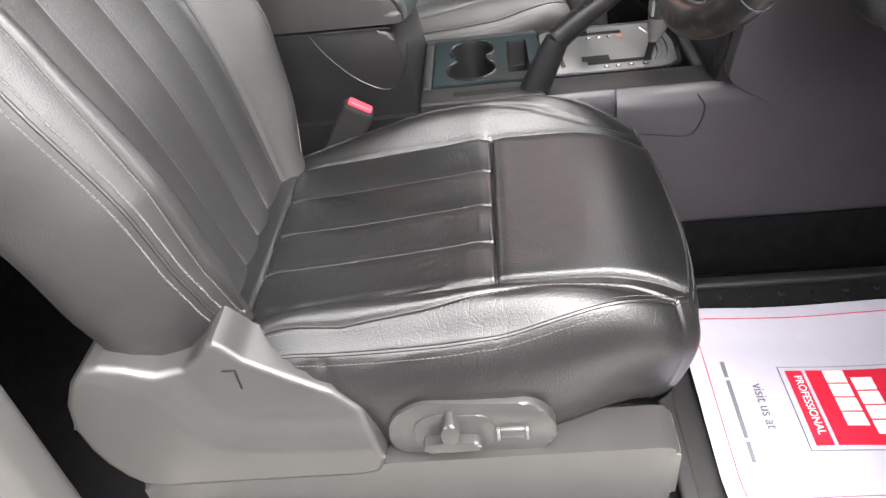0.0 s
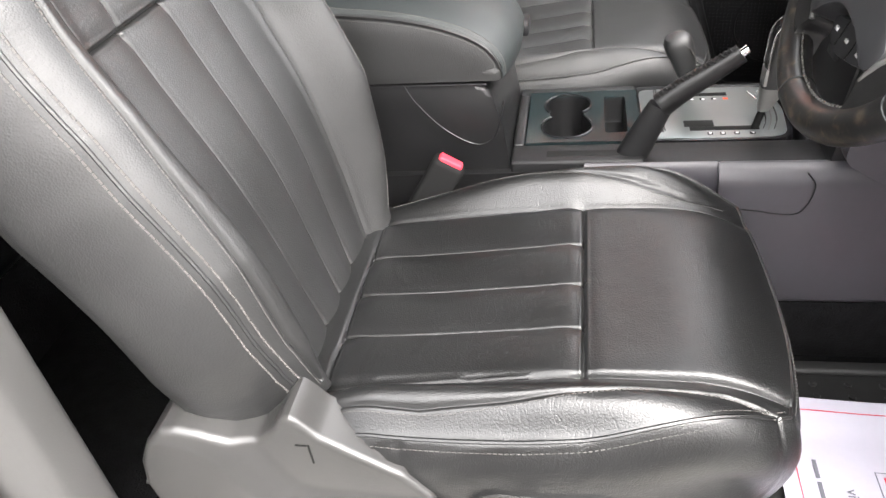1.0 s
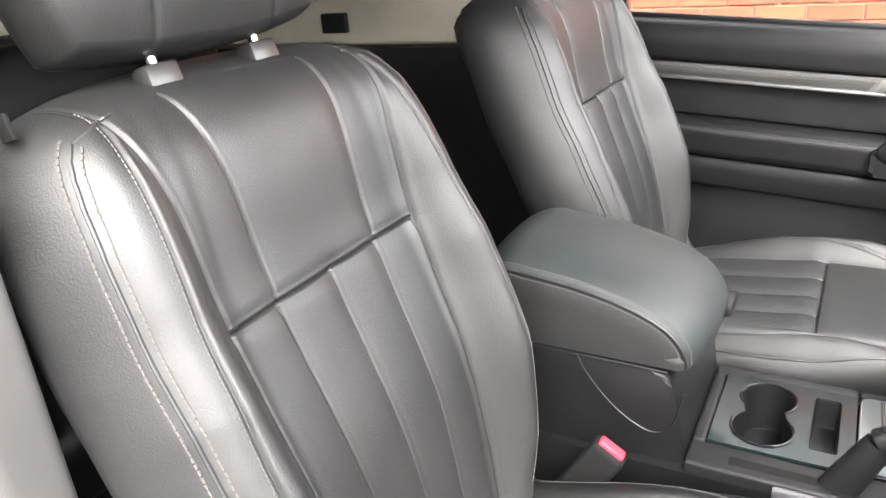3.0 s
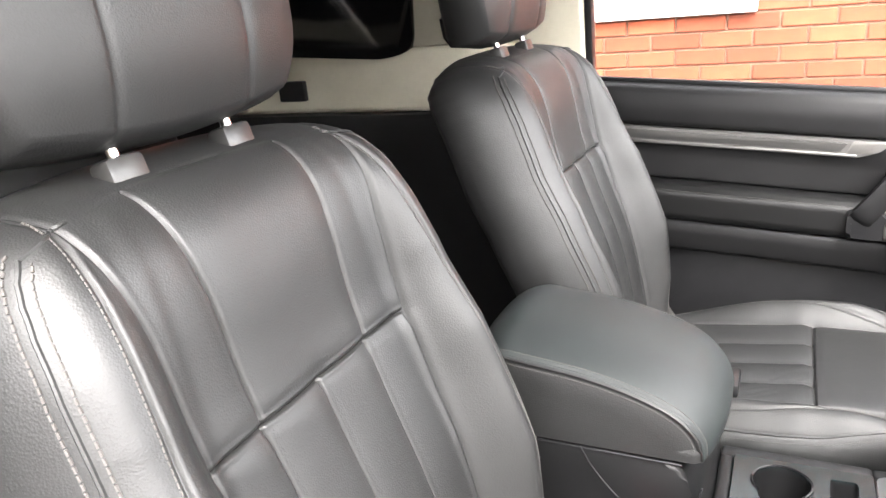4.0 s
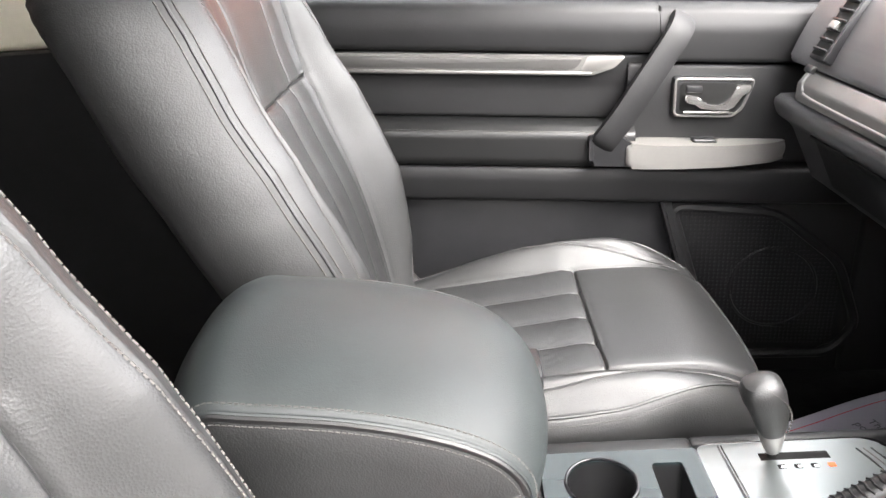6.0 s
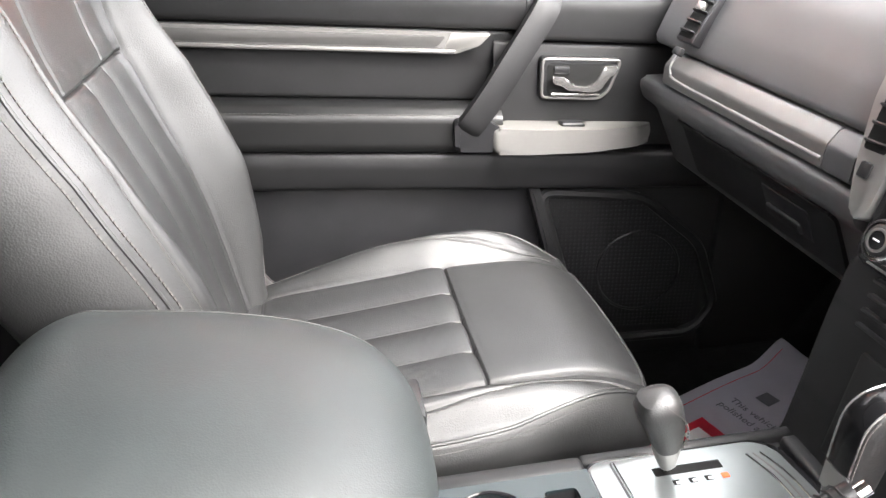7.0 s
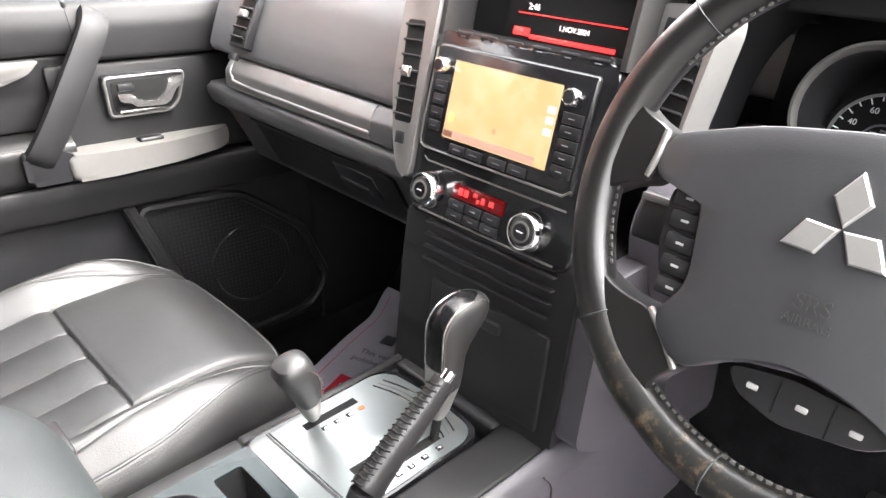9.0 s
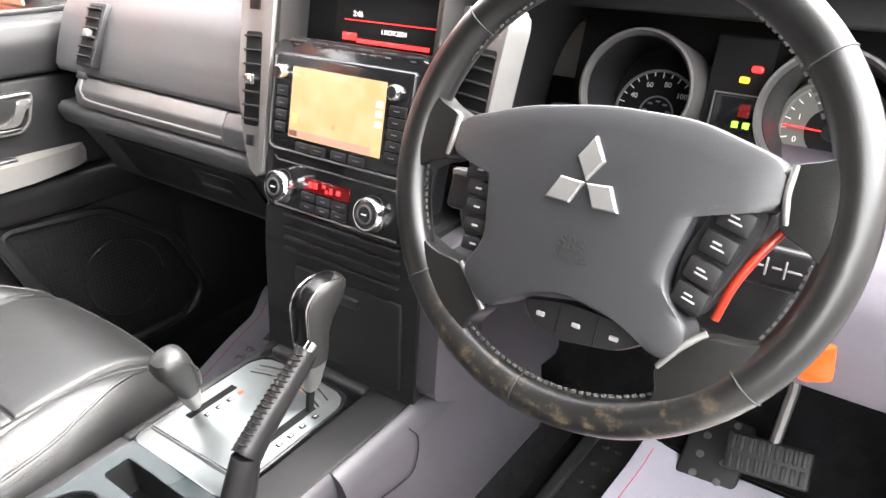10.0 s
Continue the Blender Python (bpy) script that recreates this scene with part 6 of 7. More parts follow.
# upper pad with rolled sill
dr("upper_panel", prism(smooth_poly([(1.150, 0.772), (1.118, 0.778), (1.094, 0.768), (1.084, 0.735), (1.087, 0.692), (1.15, 0.692)], 0.012), "x", X0, 0.190, 0.006, 3), PLASTIC, None, "soft dark upper door panel")
dr("upper_front", prism(smooth_poly([(1.150, 0.772), (1.118, 0.778), (1.094, 0.768), (1.083, 0.735), (1.084, 0.678), (1.15, 0.678)], 0.010), "x", 0.1905, X1, 0.005, 3), PLASTIC)
dr("window_seal", rbox(X0, X1, 1.119, 1.133, 0.774, 0.786, 0.004), PLASTIC_SMOOTH)
tr = dr("trim_strip", prism(smooth_poly([(-0.402, 0.654), (-0.402, 0.688), (0.135, 0.688), (0.115, 0.668), (0.075, 0.654)], 0.006), "y", 1.084, 1.12, 0.004, 2), GREY_TRIM, None, "brushed grey trim strip")
dr("trim_inset", prism(smooth_poly([(-0.392, 0.665), (-0.392, 0.683), (0.060, 0.683), (0.046, 0.665)], 0.004), "y", 1.0815, 1.09, 0.0015, 2), TRIM_DARK, tr, "darker grey inset")
dr("trim_lip", rbox(-0.402, 0.075, 1.080, 1.090, 0.6545, 0.6615, 0.003), GREY_TRIM, tr)
dr("trim_end", prism(smooth_poly([(0.055, 0.657), (0.068, 0.6875), (0.134, 0.6875), (0.112, 0.668)], 0.004), "y", 1.082, 1.10, 0.002), PLATE, tr)
dr("middle_panel", prism(smooth_poly([(1.15, 0.691), (1.098, 0.691), (1.104, 0.63), (1.102, 0.575), (1.15, 0.57)], 0.008), "x", X0, 0.185, 0.004, 2), PLASTIC, None, "recessed dark middle panel")
dr("armrest", prism(smooth_poly([(1.15, 0.574), (1.098, 0.573), (1.076, 0.569), (1.061, 0.558), (1.0585, 0.548), (1.060, 0.508), (1.066, 0.494), (1.15, 0.492)], 0.006), "x", X0 + 0.005, 0.150, 0.006, 3), LEATHER_DOOR, None, "stitched dark leather armrest pad")
dr("stitching", stitches([(x, 1.0600, 0.560) for x in np.linspace(X0 + 0.02, 0.10, 60)], [(0, -0.7, 0.7)] * 60, step=0.007, length=0.0045), THREAD_DARK)
dr("front_panel", prism(smooth_poly([(1.15, 0.677), (1.094, 0.675), (1.088, 0.62), (1.086, 0.53), (1.09, 0.50), (1.15, 0.50)], 0.008), "x", 0.140, X1, 0.004, 2), PLASTIC, None, "dark panel round the door handle")
dr("lower_panel", prism(smooth_poly([(1.15, 0.493), (1.070, 0.492), (1.066, 0.470), (1.074, 0.425), (1.15, 0.405)], 0.008), "x", X0, X1, 0.005, 2), PLASTIC)
dr("pocket_panel", rbox(X0, 0.24, 1.112, 1.15, 0.05, 0.424, 0.006), PLASTIC_SMOOTH, None, "smooth dark door pocket")
dr("pocket_front", rbox(X0, 0.22, 1.075, 1.11, 0.05, 0.20, 0.010), PLASTIC)
dr("divider", prism(smooth_poly([(0.205, 0.428), (0.225, 0.428), (0.345, 0.06), (0.315, 0.06)], 0.006), "y", 1.084, 1.13, 0.006, 3), PLASTIC)
dr("front_lower", rbox(0.15, 0.80, 1.118, 1.15, 0.0, 0.43, 0.006), PLASTIC)
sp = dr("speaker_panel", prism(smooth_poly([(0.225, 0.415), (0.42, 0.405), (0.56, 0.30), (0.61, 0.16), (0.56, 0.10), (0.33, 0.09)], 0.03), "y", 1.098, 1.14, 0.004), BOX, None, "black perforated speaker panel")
ro = [(q[0], 1.094, q[1]) for q in smooth_poly([(0.23, 0.412), (0.43, 0.40), (0.56, 0.30), (0.615, 0.16), (0.57, 0.095), (0.335, 0.085)], 0.03, 5)]
dr("speaker_frame", tube(ro, 0.010, 8, True), PLASTIC, sp)
dr("speaker_ring", tube([(0.44 + 0.085 * math.cos(a), 1.097, 0.24 + 0.085 * math.sin(a)) for a in np.linspace(0, 2 * math.pi, 48)[:-1]], 0.003, 6, True), PLASTIC_SMOOTH, sp)
dots = []
for i in range(38):
    for j in range(34):
        x, z = 0.255 + i * 0.0085, 0.115 + j * 0.0085
        if z < 0.40 - 0.9 * max(0, x - 0.42) and x > 0.25 + 0.30 * max(0.0, 0.40 - z):
            dots.append(raw(rbox(x - 0.0018, x + 0.0018, 1.0968, 1.099, z - 0.0018, z + 0.0018, 0)))
dr("grille_mesh", joined(*dots), PLASTIC_SMOOTH, sp)
dr("door_front_edge", rbox(0.601, 1.02, 1.10, 1.15, 0.02, 0.80, 0.01), PLASTIC)
# pull handle across the panel
gm = [(0.228, 1.090, 0.752), (0.216, 1.066, 0.730), (0.165, 1.050, 0.655), (0.122, 1.044, 0.590), (0.094, 1.046, 0.550), (0.086, 1.062, 0.535)]
gline = curve_through(gm, 40)
hold = []
for i, p in enumerate(gline):
    a, b = gline[max(i - 1, 0)], gline[min(i + 1, len(gline) - 1)]
    t = (b - a).normalized()
    w = Vector((0.85, 0, -0.5)).normalized()
    w = (w - t * w.dot(t)).normalized()
    n = t.cross(w)
    for c, s in ((1, 1), (0.55, 1.35), (-0.55, 1.35), (-1, 1), (-1, -1), (-0.55, -1.35), (0.55, -1.35), (1, -1)):
        hold.append(tuple(p + w * c * 0.020 + n * s * 0.008))
hf = [(i * 8 + k, i * 8 + (k + 1) % 8, (i + 1) * 8 + (k + 1) % 8, (i + 1) * 8 + k) for i in range(len(gline) - 1) for k in range(8)]
hf += [tuple(range(8)), tuple(range((len(gline) - 1) * 8, len(gline) * 8))]
dr("pull_handle", (hold, hf), PLASTIC, None, "slanted dark pull handle")
# release handle
hz = 0.640
bez = dr("handle_bezel", prism(smooth_poly([(0.216, hz + 0.015), (0.216, hz - 0.056), (0.322, hz - 0.056), (0.340, hz - 0.040), (0.359, hz + 0.015)], 0.010), "y", 1.078, 1.10, 0.005, 3), PLASTIC_SMOOTH, None, "dark handle bezel")
dr("bezel_ring", tube([(q[0], 1.0775, q[1]) for q in smooth_poly([(0.2195, hz + 0.0115), (0.2195, hz - 0.0525), (0.321, hz - 0.0525), (0.338, hz - 0.038), (0.3555, hz + 0.0115)], 0.009, 5)], 0.0026, 8, True), GREY_TRIM, bez, "satin grey ring")
dr("handle_well", prism(smooth_poly([(0.228, hz + 0.005), (0.228, hz - 0.046), (0.318, hz - 0.046), (0.332, hz - 0.034), (0.349, hz + 0.005)], 0.008), "y", 1.0765, 1.09, 0.002), BLACK, bez)
dr("release_lever", prism(smooth_poly([(0.234, 0.6255), (0.260, 0.6225), (0.268, 0.610), (0.300, 0.6075), (0.312, 0.619), (0.323, 0.643), (0.347, 0.645), (0.348, 0.634), (0.334, 0.627), (0.320, 0.606), (0.308, 0.600), (0.262, 0.602), (0.252, 0.610), (0.236, 0.612)], 0.004), "y", 1.066, 1.078, 0.004, 3), BRIGHT, bez, "chrome release lever")
dr("chrome_sill", rbox(0.234, 0.320, 1.070, 1.082, hz - 0.0475, hz - 0.0430, 0.0015), BRIGHT, bez, "thin chrome strip")
dr("lock_tab", rbox(0.238, 0.266, 1.073, 1.082, 0.628, 0.641, 0.003), PLASTIC_SMOOTH, bez)
dr("handle_foot", prism(smooth_poly([(0.066, 0.503), (0.066, 0.556), (0.118, 0.558), (0.150, 0.540), (0.138, 0.503)], 0.010), "y", 1.043, 1.085, 0.008, 3), PLASTIC_SMOOTH, None, "moulded foot of the pull handle")
# window switch plate
plate_v, plate_f = raw(prism(smooth_poly([(0.125, 1.038), (0.150, 1.095), (0.40, 1.095), (0.432, 1.088), (0.39, 1.056), (0.30, 1.034), (0.20, 1.030)], 0.015), "z", 0.500, 0.545, 0.013, 4))
plate_v = [(x, y, z + (0.035 * max(0, x - 0.125) if z < 0.52 else 0)) for x, y, z in plate_v]  # tapers to the front
pl = dr("switch_plate", (plate_v, plate_f), PLATE, None, "silver window switch plate")
dr("switch_base", rbox(0.242, 0.298, 1.050, 1.078, 0.537, 0.5445, 0.002), PLASTIC_SMOOTH, pl)
dr("window_switch", rbox(0.250, 0.292, 1.053, 1.075, 0.541, 0.551, 0.004, 3), PLASTIC_SMOOTH, pl)
glass = dr("window_glass", rbox(X0, 0.62, 1.138, 1.142, 0.76, 1.30, 0), GLASS)
glass.visible_shadow = False
dr("rear_frame", prism([(1.12, 0.74), (1.155, 0.74), (1.12, 1.33), (1.09, 1.33)], "x", -0.462, -0.446, 0.003), PLASTIC_SMOOTH, None, "", False)
mirror = thing("door_mirror", (0.52, 1.32, 0.72), "grey door mirror outside the passenger window", "door mirror")
part("housing", moved(blob([(0, 0, 0.07, 0.10, -0.012), (0, 0, 0.10, 0.13, 0.01), (0, 0, 0.105, 0.135, 0.10), (0, 0, 0.08, 0.11, 0.15)], 28, 4), Matrix.Translation((0.06, 0.04, 0))), PLASTIC_GREY, mirror)
part("mirror_glass", rbox(-0.055, -0.048, -0.06, 0.14, 0.02, 0.12, 0.003), CHROME, mirror)

# ---- car shell ----
def shell_piece(name, data, mat, label, category, smooth=True):
    return solo(name, data, mat, label, category, "", "structure", smooth)


shell_piece("floor", rbox(-1.9, 0.98, -0.40, 1.15, -0.08, -0.002, 0.004), CARPET, "black car floor carpet", "floor")
shell_piece("bulkhead", prism([(0.80, 0.0), (0.92, 0.20), (0.97, 0.60), (1.02, 0.60), (1.02, -0.05), (0.80, -0.05)], "y", -0.42, 1.16, 0.004), CARPET, "dark carpeted footwell wall", "wall")
shell_piece("bonnet_edge", rbox(0.982, 1.5, -0.42, 1.16, 0.55, 0.80, 0.03, 3), BODY, "pale painted cowl ahead of the windscreen", "car body")
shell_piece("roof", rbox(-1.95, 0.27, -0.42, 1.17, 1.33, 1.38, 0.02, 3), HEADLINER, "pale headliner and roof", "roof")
for y in (-0.40, 1.13):
    shell_piece("pillar_front", tube([(0.25, y * 0.98 + 0.01, 1.34), (0.62, y, 1.10), (1.0, y, 0.80)], 0.035, 10), PLASTIC, "dark windscreen pillar", "pillar")
shell_piece("wall_left", rbox(-1.9, 1.0, 1.156, 1.25, -0.3, 0.735, 0.02), BODY, "pale painted car side", "car body")
shell_piece("sill", rbox(-0.50, 0.75, -0.47, -0.365, -0.12, 0.03, 0.02, 3), BODY, "pale painted door sill", "car body")
shell_piece("sill_trim", rbox(-0.42, 0.60, -0.405, -0.33, 0.0, 0.042, 0.008, 3), PLASTIC_GREY, "grey sill trim", "trim")
shell_piece("kick_panel", rbox(0.50, 0.98, -0.42, -0.385, -0.1, 0.80, 0.01), PLASTIC, "dark kick panel ahead of the door opening", "trim")
# pillar behind the driver's door
shell_piece("pillar_driver", prism(smooth_poly([(-0.60, -0.40), (-0.60, -0.315), (-0.505, -0.312), (-0.480, -0.322), (-0.481, -0.375), (-0.505, -0.396)], 0.012), "z", 0.02, 0.86, 0.005), PILLAR, "grey plastic pillar trim", "pillar")
shell_piece("pillar_upper", prism(smooth_poly([(-0.62, -0.41), (-0.62, -0.345), (-0.50, -0.345), (-0.50, -0.40)], 0.012), "z", 0.86, 1.335, 0.005), CREAM, "cream upper pillar trim", "pillar")
shell_piece("pillar_body", prism(smooth_poly([(-0.75, -0.50), (-0.75, -0.402), (-0.53, -0.402), (-0.505, -0.404), (-0.500, -0.425), (-0.56, -0.50)], 0.012), "z", -0.12, 1.335, 0.006), BODY, "pale painted door pillar", "pillar")
catch = thing("door_striker", (-0.56, -0.502, 0.335), "steel door striker on the painted pillar", "door striker")
part("plate", rbox(-0.03, 0.03, -0.004, 0.003, -0.035, 0.035, 0.006), GREY_TRIM, catch)
part("loop", tube([(-0.012, 0, 0.015), (-0.012, -0.018, 0.012), (-0.012, -0.018, -0.012), (-0.012, 0, -0.015)], 0.005, 8), CHROME, catch)
for z in (-0.022, 0.022):
    part("screw", lathe([(0.007, 0), (0.006, 0.003), (0, 0.0035)], Matrix.Translation((0.008, -0.004, z)) @ Matrix.Rotation(radians(90), 4, "X"), 14), GREY_TRIM, catch)
# passenger side pillar and rear quarter
shell_piece("pillar_passenger", prism(smooth_poly([(-0.60, 1.10), (-0.462, 1.10), (-0.462, 1.155), (-0.60, 1.155)], 0.012), "z", 0.74, 1.335, 0.004), CREAM, "cream pillar trim beside the window", "pillar")
shell_piece("quarter_trim_low", rbox(-1.85, -0.462, 1.08, 1.155, 0.0, 0.750, 0.01), PLASTIC_SMOOTH, "dark lower rear quarter trim", "trim")
shell_piece("quarter_trim", rbox(-1.85, -0.605, 1.098, 1.155, 0.751, 0.905, 0.015, 3), CREAM, "cream rear quarter trim", "trim")
shell_piece("quarter_trim_top", rbox(-1.85, -0.605, 1.10, 1.155, 1.25, 1.335, 0.01), CREAM, "cream roof rail trim", "trim")
shell_piece("window_1", prism(smooth_poly([(-1.72, 0.93), (-0.95, 0.88), (-0.87, 0.90), (-0.85, 1.26), (-1.72, 1.26)], 0.05), "y", 1.092, 1.15, 0.002), DARK_GLASS, "dark privacy glass rear quarter window", "window")
shell_piece("quarter_end", rbox(-0.90, -0.605, 1.10, 1.155, 0.906, 1.249, 0.01), CREAM, "cream trim between windows", "trim")
clip = thing("belt_anchor", (-1.235, 1.092, 0.812), "black belt anchor on the cream trim", "belt anchor")
part("cover", rbox(-0.04, 0.04, -0.012, 0.008, -0.026, 0.026, 0.004), PLASTIC_SMOOTH, clip)
shell_piece("quarter_driver_low", rbox(-1.85, -0.605, -0.42, -0.36, 0.0, 0.842, 0.01), PLASTIC_SMOOTH, "dark lower rear quarter trim", "trim")
shell_piece("quarter_driver", rbox(-1.85, -0.625, -0.42, -0.375, 0.843, 0.955, 0.012), CREAM, "cream rear quarter trim", "trim")
shell_piece("quarter_driver_top", rbox(-1.85, -0.625, -0.42, -0.375, 1.25, 1.335, 0.01), CREAM, "cream roof rail trim", "trim")
shell_piece("window_2", rbox(-1.85, -0.625, -0.41, -0.395, 0.955, 1.25, 0.002), DARK_GLASS, "dark privacy glass rear quarter window", "window")
shell_piece("tailgate", rbox(-1.95, -1.86, -0.42, 1.16, -0.1, 0.86, 0.02), PLASTIC_SMOOTH, "dark tailgate trim", "wall")
shell_piece("tailgate_upper", rbox(-1.95, -1.87, -0.42, 1.16, 0.861, 1.02, 0.02, 3), CREAM, "cream upper tailgate trim", "trim")
shell_piece("window_3", rbox(-1.93, -1.90, -0.42, 1.16, 1.021, 1.335, 0.002), DARK_GLASS, "dark rear window", "window")
bench = thing("rear_bench", (-1.2, 0.35, 0), "dark leather rear bench seat in shadow", "car seat")
part("bench_cushion", rbox(-0.25, 0.25, -0.62, 0.62, 0.20, 0.36, 0.05, 4), LEATHER, bench)
part("bench_back", moved(raw(rbox(-0.08, 0.08, -0.62, 0.62, 0.0, 0.58, 0.05, 4)), Matrix.Translation((-0.27, 0, 0.30)) @ Matrix.Rotation(radians(-18), 4, "Y")), LEATHER, bench)
part("bench_base", rbox(-0.22, 0.2, -0.58, 0.58, 0.0, 0.2, 0.01), CARPET, bench)

# ---- floor things ----
def paper(name, at, w, d, curl, label, slant=0.0):
    """A printed paper mat, x along its long side."""
    ob = thing(name, at, label, "paper mat", "paper floor mats")

    def lift(x, y):
        return 0.004 + curl * smoothstep(0.3, 0.5, x / w) ** 1.5 * 0.08 + 0.006 * math.sin(x * 9 + y * 5) ** 2 + 0.012 * smoothstep(0.3, 0.5, abs(y) / d)

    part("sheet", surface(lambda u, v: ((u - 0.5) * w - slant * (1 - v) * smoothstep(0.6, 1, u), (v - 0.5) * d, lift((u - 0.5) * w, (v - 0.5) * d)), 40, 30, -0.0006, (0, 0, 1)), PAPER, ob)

    def print_on(pname, x0, x1, y0, y1, mat, up=0.0008):
        n = max(2, int((x1 - x0) / 0.012))
        k = max(2, int((y1 - y0) / 0.012))
        return part(pname, surface(lambda u, v: (x0 + (x1 - x0) * u, y0 + (y1 - y0) * v, lift(x0 + (x1 - x0) * u, y0 + (y1 - y0) * v) + up), n, k, -0.0005, (0, 0, 1)), mat, ob)
    return ob, print_on, lift


def border(print_on, w, d, inset):
    for a in (-1, 1):
        print_on("border_line", -w / 2 + inset, w / 2 - inset, a * (d / 2 - inset) - 0.0006, a * (d / 2 - inset) + 0.0006, RED_PRINT)
        if a < 0:
            print_on("border_line", a * (w / 2 - inset) - 0.0006, a * (w / 2 - inset) + 0.0006, -d / 2 + inset, d / 2 - inset, RED_PRINT)


W, D = 0.52, 0.36
mat1, on1, _ = paper("paper_mat", pose(0.525, -0.105, 0.012, 0, 0, -1), W, D, 0.12, "white printed paper mat with a red block on the floor", 0.0)
border(on1, W, D, 0.022)
on1("printed_frame", -0.140, 0.06, -0.086, 0.062, GREY_PRINT, 0.0010)
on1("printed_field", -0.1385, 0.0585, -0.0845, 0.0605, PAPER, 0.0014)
on1("red_block", -0.131, -0.108, -0.078, 0.054, RED_PRINT, 0.0018)
on1("red_block", -0.103, 0.05, -0.078, 0.054, RED_PRINT, 0.0018)
for x0, x1, y0 in ((-0.080, -0.052, -0.046), (-0.046, -0.018, -0.060)):  # two rows of plain white blocks
    for k in range(4):
        on1("white_block", x0, x1, y0 + k * 0.0255, y0 + k * 0.0255 + 0.0225, WHITE_PRINT, 0.0022)
lettering("PROFESSIONAL", 0.0150, Matrix.Translation((-0.1195, -0.012, 0.0150)) @ Matrix.Rotation(radians(-90), 4, "Z"), WHITE_PRINT, mat1, "lettering", 0.0002)
for y0, y1 in ((0.045, 0.075), (-0.060, 0.039), (-0.098, -0.066)):  # an address line as plain bars
    on1("grey_word_bar", -0.2165, -0.2110, y0, y1, GREY_PRINT, 0.0010)
lettering("visit us at", 0.021, Matrix.Translation((-0.178, -0.012, 0.0145)) @ Matrix.Rotation(radians(-90), 4, "Z"), GREY_PRINT, mat1, "lettering", 0.0002)
mat2, on2, _ = paper("paper_mat", pose(0.544, 0.770, 0.012, 0, 0, 19), 0.50, 0.34, 0.5, "white printed paper mat in the passenger footwell")
border(on2, 0.50, 0.34, 0.02)
on2("red_block", -0.165, -0.02, 0.045, 0.115, RED_PRINT, 0.0014)
on2("white_word_bar", -0.085, -0.045, 0.060, 0.100, WHITE_PRINT, 0.0020)
on2("grey_crest", 0.104, 0.136, 0.072, 0.102, GREY_PRINT, 0.0010)
for i, wd in enumerate(("This vehicle", "polished and")):
    lettering(wd, 0.022, Matrix.Translation((0.052 - i * 0.027, 0.062, 0.020)) @ Matrix.Rotation(radians(-90), 4, "Z"), GREY_PRINT, mat2, "lettering", 0.0002)
rug = thing("floor_mat", (0.5, -0.10, 0.0), "black studded rubber floor mat under the paper", "floor mat")
part("sheet", rbox(-0.29, 0.33, -0.22, 0.27, 0.0, 0.006, 0.003), RUBBER, rug)
for y in (-0.21, 0.26):
    part("raised_edge", rbox(-0.29, 0.33, y - 0.012, y + 0.012, 0.004, 0.018, 0.006, 3), RUBBER, rug)
for x in (-0.28, 0.32):
    part("raised_edge", rbox(x - 0.012, x + 0.012, -0.198, 0.248, 0.004, 0.018, 0.006, 3), RUBBER, rug)
for i in range(12):
    for y in (-0.175, 0.205, 0.23):
        part("stud", lathe([(0.006, 0.005), (0.005, 0.0095), (0, 0.0105)], Matrix.Translation((-0.25 + i * 0.05, y, 0)), 10), RUBBER, rug)
rest = thing("foot_rest", (0.80, -0.045, 0.015), "black ribbed foot rest plate with studs", "foot rest")
RM = Matrix.Rotation(radians(-32), 4, "Y")
part("plate", moved(raw(rbox(-0.06, 0.10, -0.05, 0.05, 0.02, 0.034, 0.012, 3)), RM), RUBBER, rest)
for i in range(4):
    for j in range(2):
        part("stud", moved(lathe([(0.007, 0.033), (0.006, 0.038), (0, 0.039)], Matrix.Translation((-0.03 + i * 0.035, -0.02 + j * 0.04, 0)), 10), RM), GREY_TRIM, rest)
brake_pedal = thing("brake_pedal", (0.745, -0.135, 0.125), "ribbed black rubber brake pedal on a steel arm", "pedal")
PM = Matrix.Rotation(radians(-48), 4, "Y") @ Matrix.Rotation(radians(6), 4, "Z")
padp = part("pedal_pad", moved(raw(rbox(-0.030, 0.030, -0.062, 0.062, -0.006, 0.006, 0.005, 3)), PM), RUBBER, brake_pedal)
for i in range(9):
    for s in (-1, 1):
        part("rubber_rib", moved(raw(rbox(min(s * 0.003, s * 0.026), max(s * 0.003, s * 0.026), -0.054 + i * 0.0128, -0.047 + i * 0.0128, 0.004, 0.010, 0.0015)), PM), RUBBER, padp)
part("arm", tube([(0.01, -0.0, -0.004), (0.06, -0.005, 0.10), (0.10, -0.005, 0.32)], 0.009, 8), GREY_TRIM, brake_pedal)

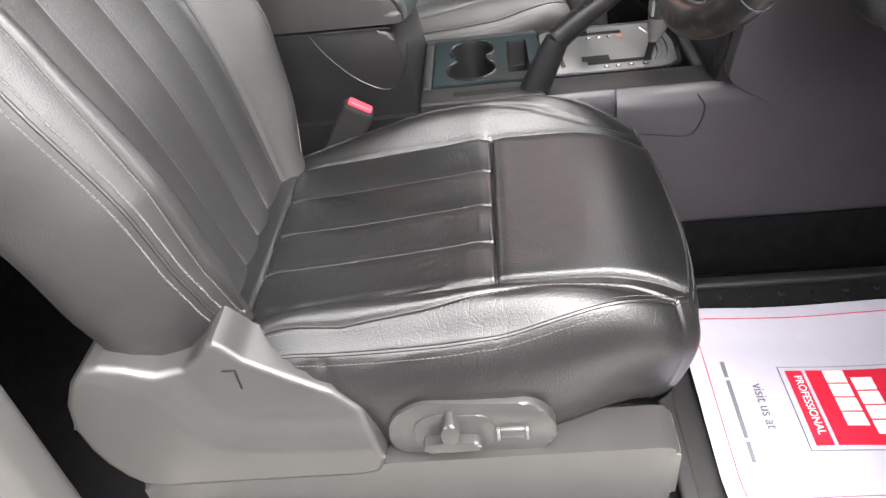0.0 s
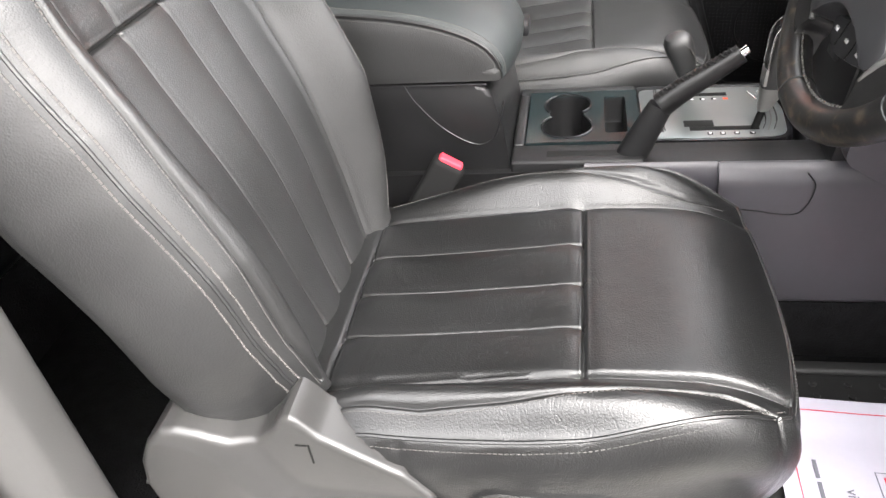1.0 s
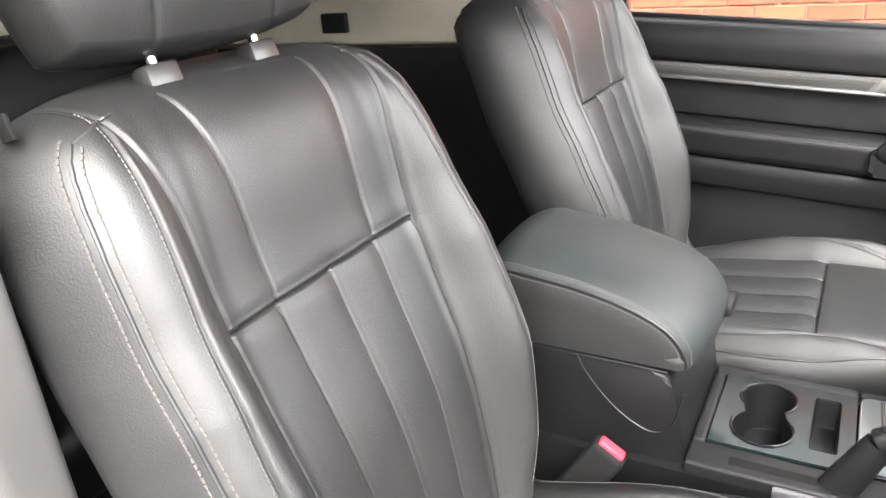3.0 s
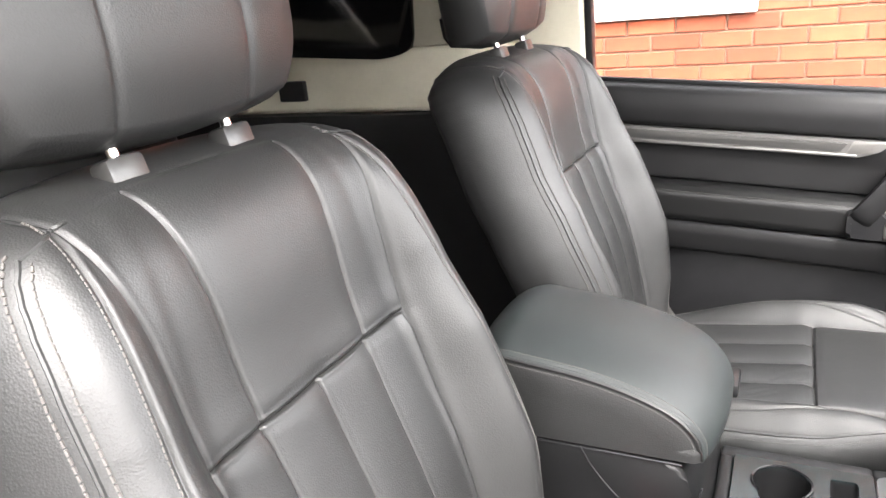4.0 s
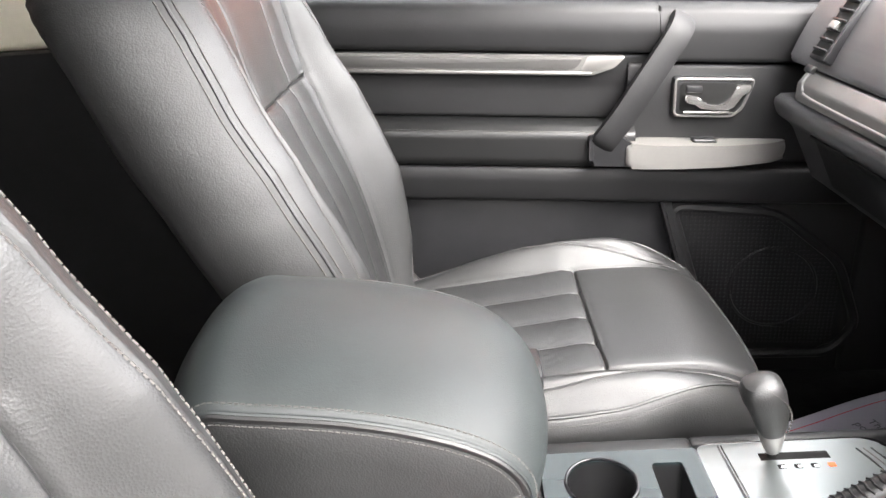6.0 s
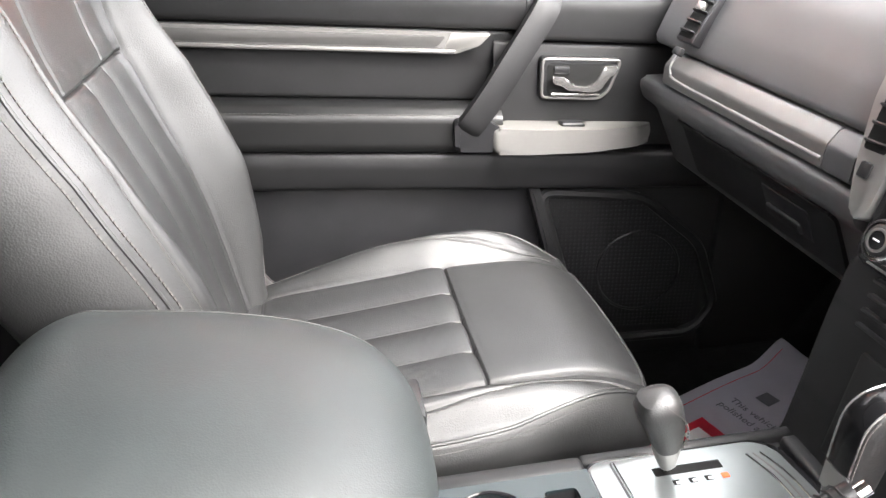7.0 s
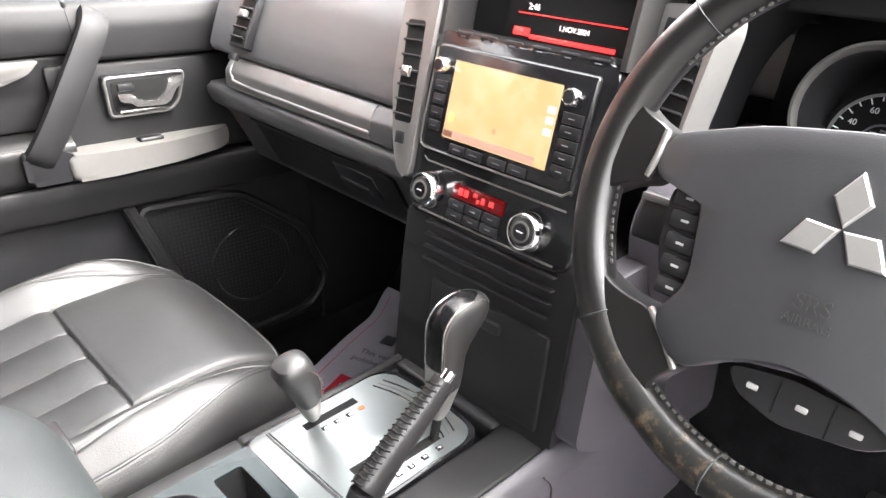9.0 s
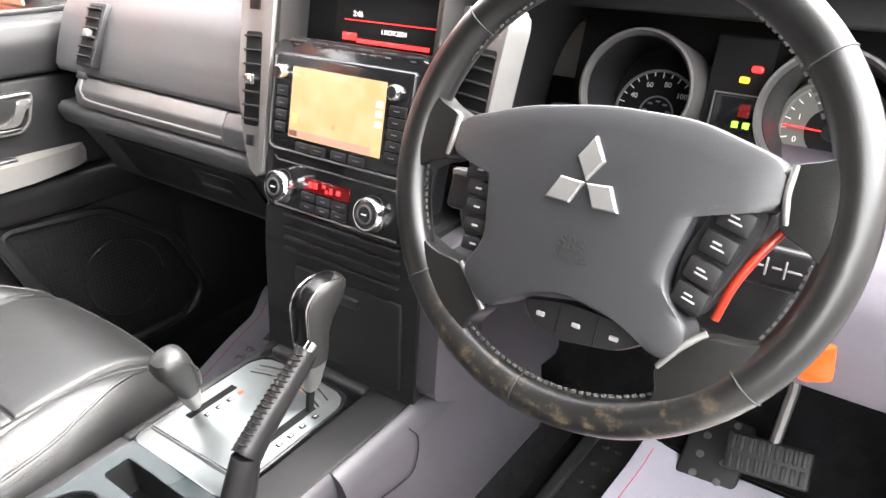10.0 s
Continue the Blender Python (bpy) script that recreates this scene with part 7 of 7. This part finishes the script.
# ---- outside ----
# two walls added out of view to shape light and reflections on the seats
solo("wall_south", rbox(-9, 7, -5.3, -5.0, -0.60, 2.6, 0.01), BOUNCE_WALL, "plain wall behind the open door", "wall", "", "structure")
solo("wall_east", rbox(8.0, 8.3, -5.0, 3.5, -0.60, 2.2, 0.01), BOUNCE_WALL, "plain wall ahead of the car", "wall", "", "structure")
solo("ground", rbox(-150, 150, -150, 150, -0.75, -0.60, 0), ASPHALT, "grey asphalt ground", "ground", "", "structure", False)
WALL_Y = 3.2
solo("wall_north", rbox(-7, 1.98, WALL_Y + 0.008, WALL_Y + 0.30, -0.60, 2.4, 0.01), MORTAR, "orange brick wall beyond the passenger window", "wall", "", "structure")
wall = bpy.data.objects["wall_north"]
sill_out = thing("wall_window", (-0.95, WALL_Y, 0.83), "white framed window in the brick wall", "window")
part("sill", rbox(-0.78, 0.74, -0.05, 0.02, 0.0, 0.07, 0.008), WHITE_PAINT, sill_out)
part("frame", rbox(-0.72, 0.68, -0.012, 0.02, 0.071, 0.14, 0.006), WHITE_PAINT, sill_out)
part("frame", rbox(-0.72, -0.65, -0.012, 0.02, 0.141, 1.2, 0.006), WHITE_PAINT, sill_out)
part("frame", rbox(0.61, 0.68, -0.012, 0.02, 0.141, 1.2, 0.006), WHITE_PAINT, sill_out)
part("pane", rbox(-0.65, 0.61, 0.002, 0.02, 0.14, 1.2, 0), DARK_GLASS, sill_out)
bm = rbox(-0.1075, 0.1075, -0.006, 0.010, -0.0325, 0.0325, 0.003, 1)
brick_mesh = bpy.data.meshes.new("brick")
bm.to_mesh(brick_mesh)
bm.free()
brick_mesh.materials.append(BRICK)
rest_verts, rest_faces, count = [], [], 0
base_v = [tuple(v.co) for v in brick_mesh.vertices]
base_f = [tuple(p.vertices) for p in brick_mesh.polygons]
for row in range(39):
    z = -0.56 + row * 0.075
    for col in range(-30, 9):
        x = col * 0.225 + (0.1125 if row % 2 else 0)
        if 0.84 < z < 2.05 and -1.78 < x < -0.13:
            continue
        if 0.26 < z < 1.05 and -1.5 < x < 1.9 and count < 300:
            ob = new("brick", brick_mesh)
            ob.parent = wall
            ob.location = (x, WALL_Y + random.uniform(-0.002, 0.002), z)
            count += 1
        else:
            k = len(rest_verts)
            rest_verts += [(v[0] + x, v[1] + WALL_Y, v[2] + z) for v in base_v]
            rest_faces += [tuple(i + k for i in f) for f in base_f]
more = part("brickwork", (rest_verts, rest_faces), BRICK, wall, "", False)
more["kind"] = "stuff"
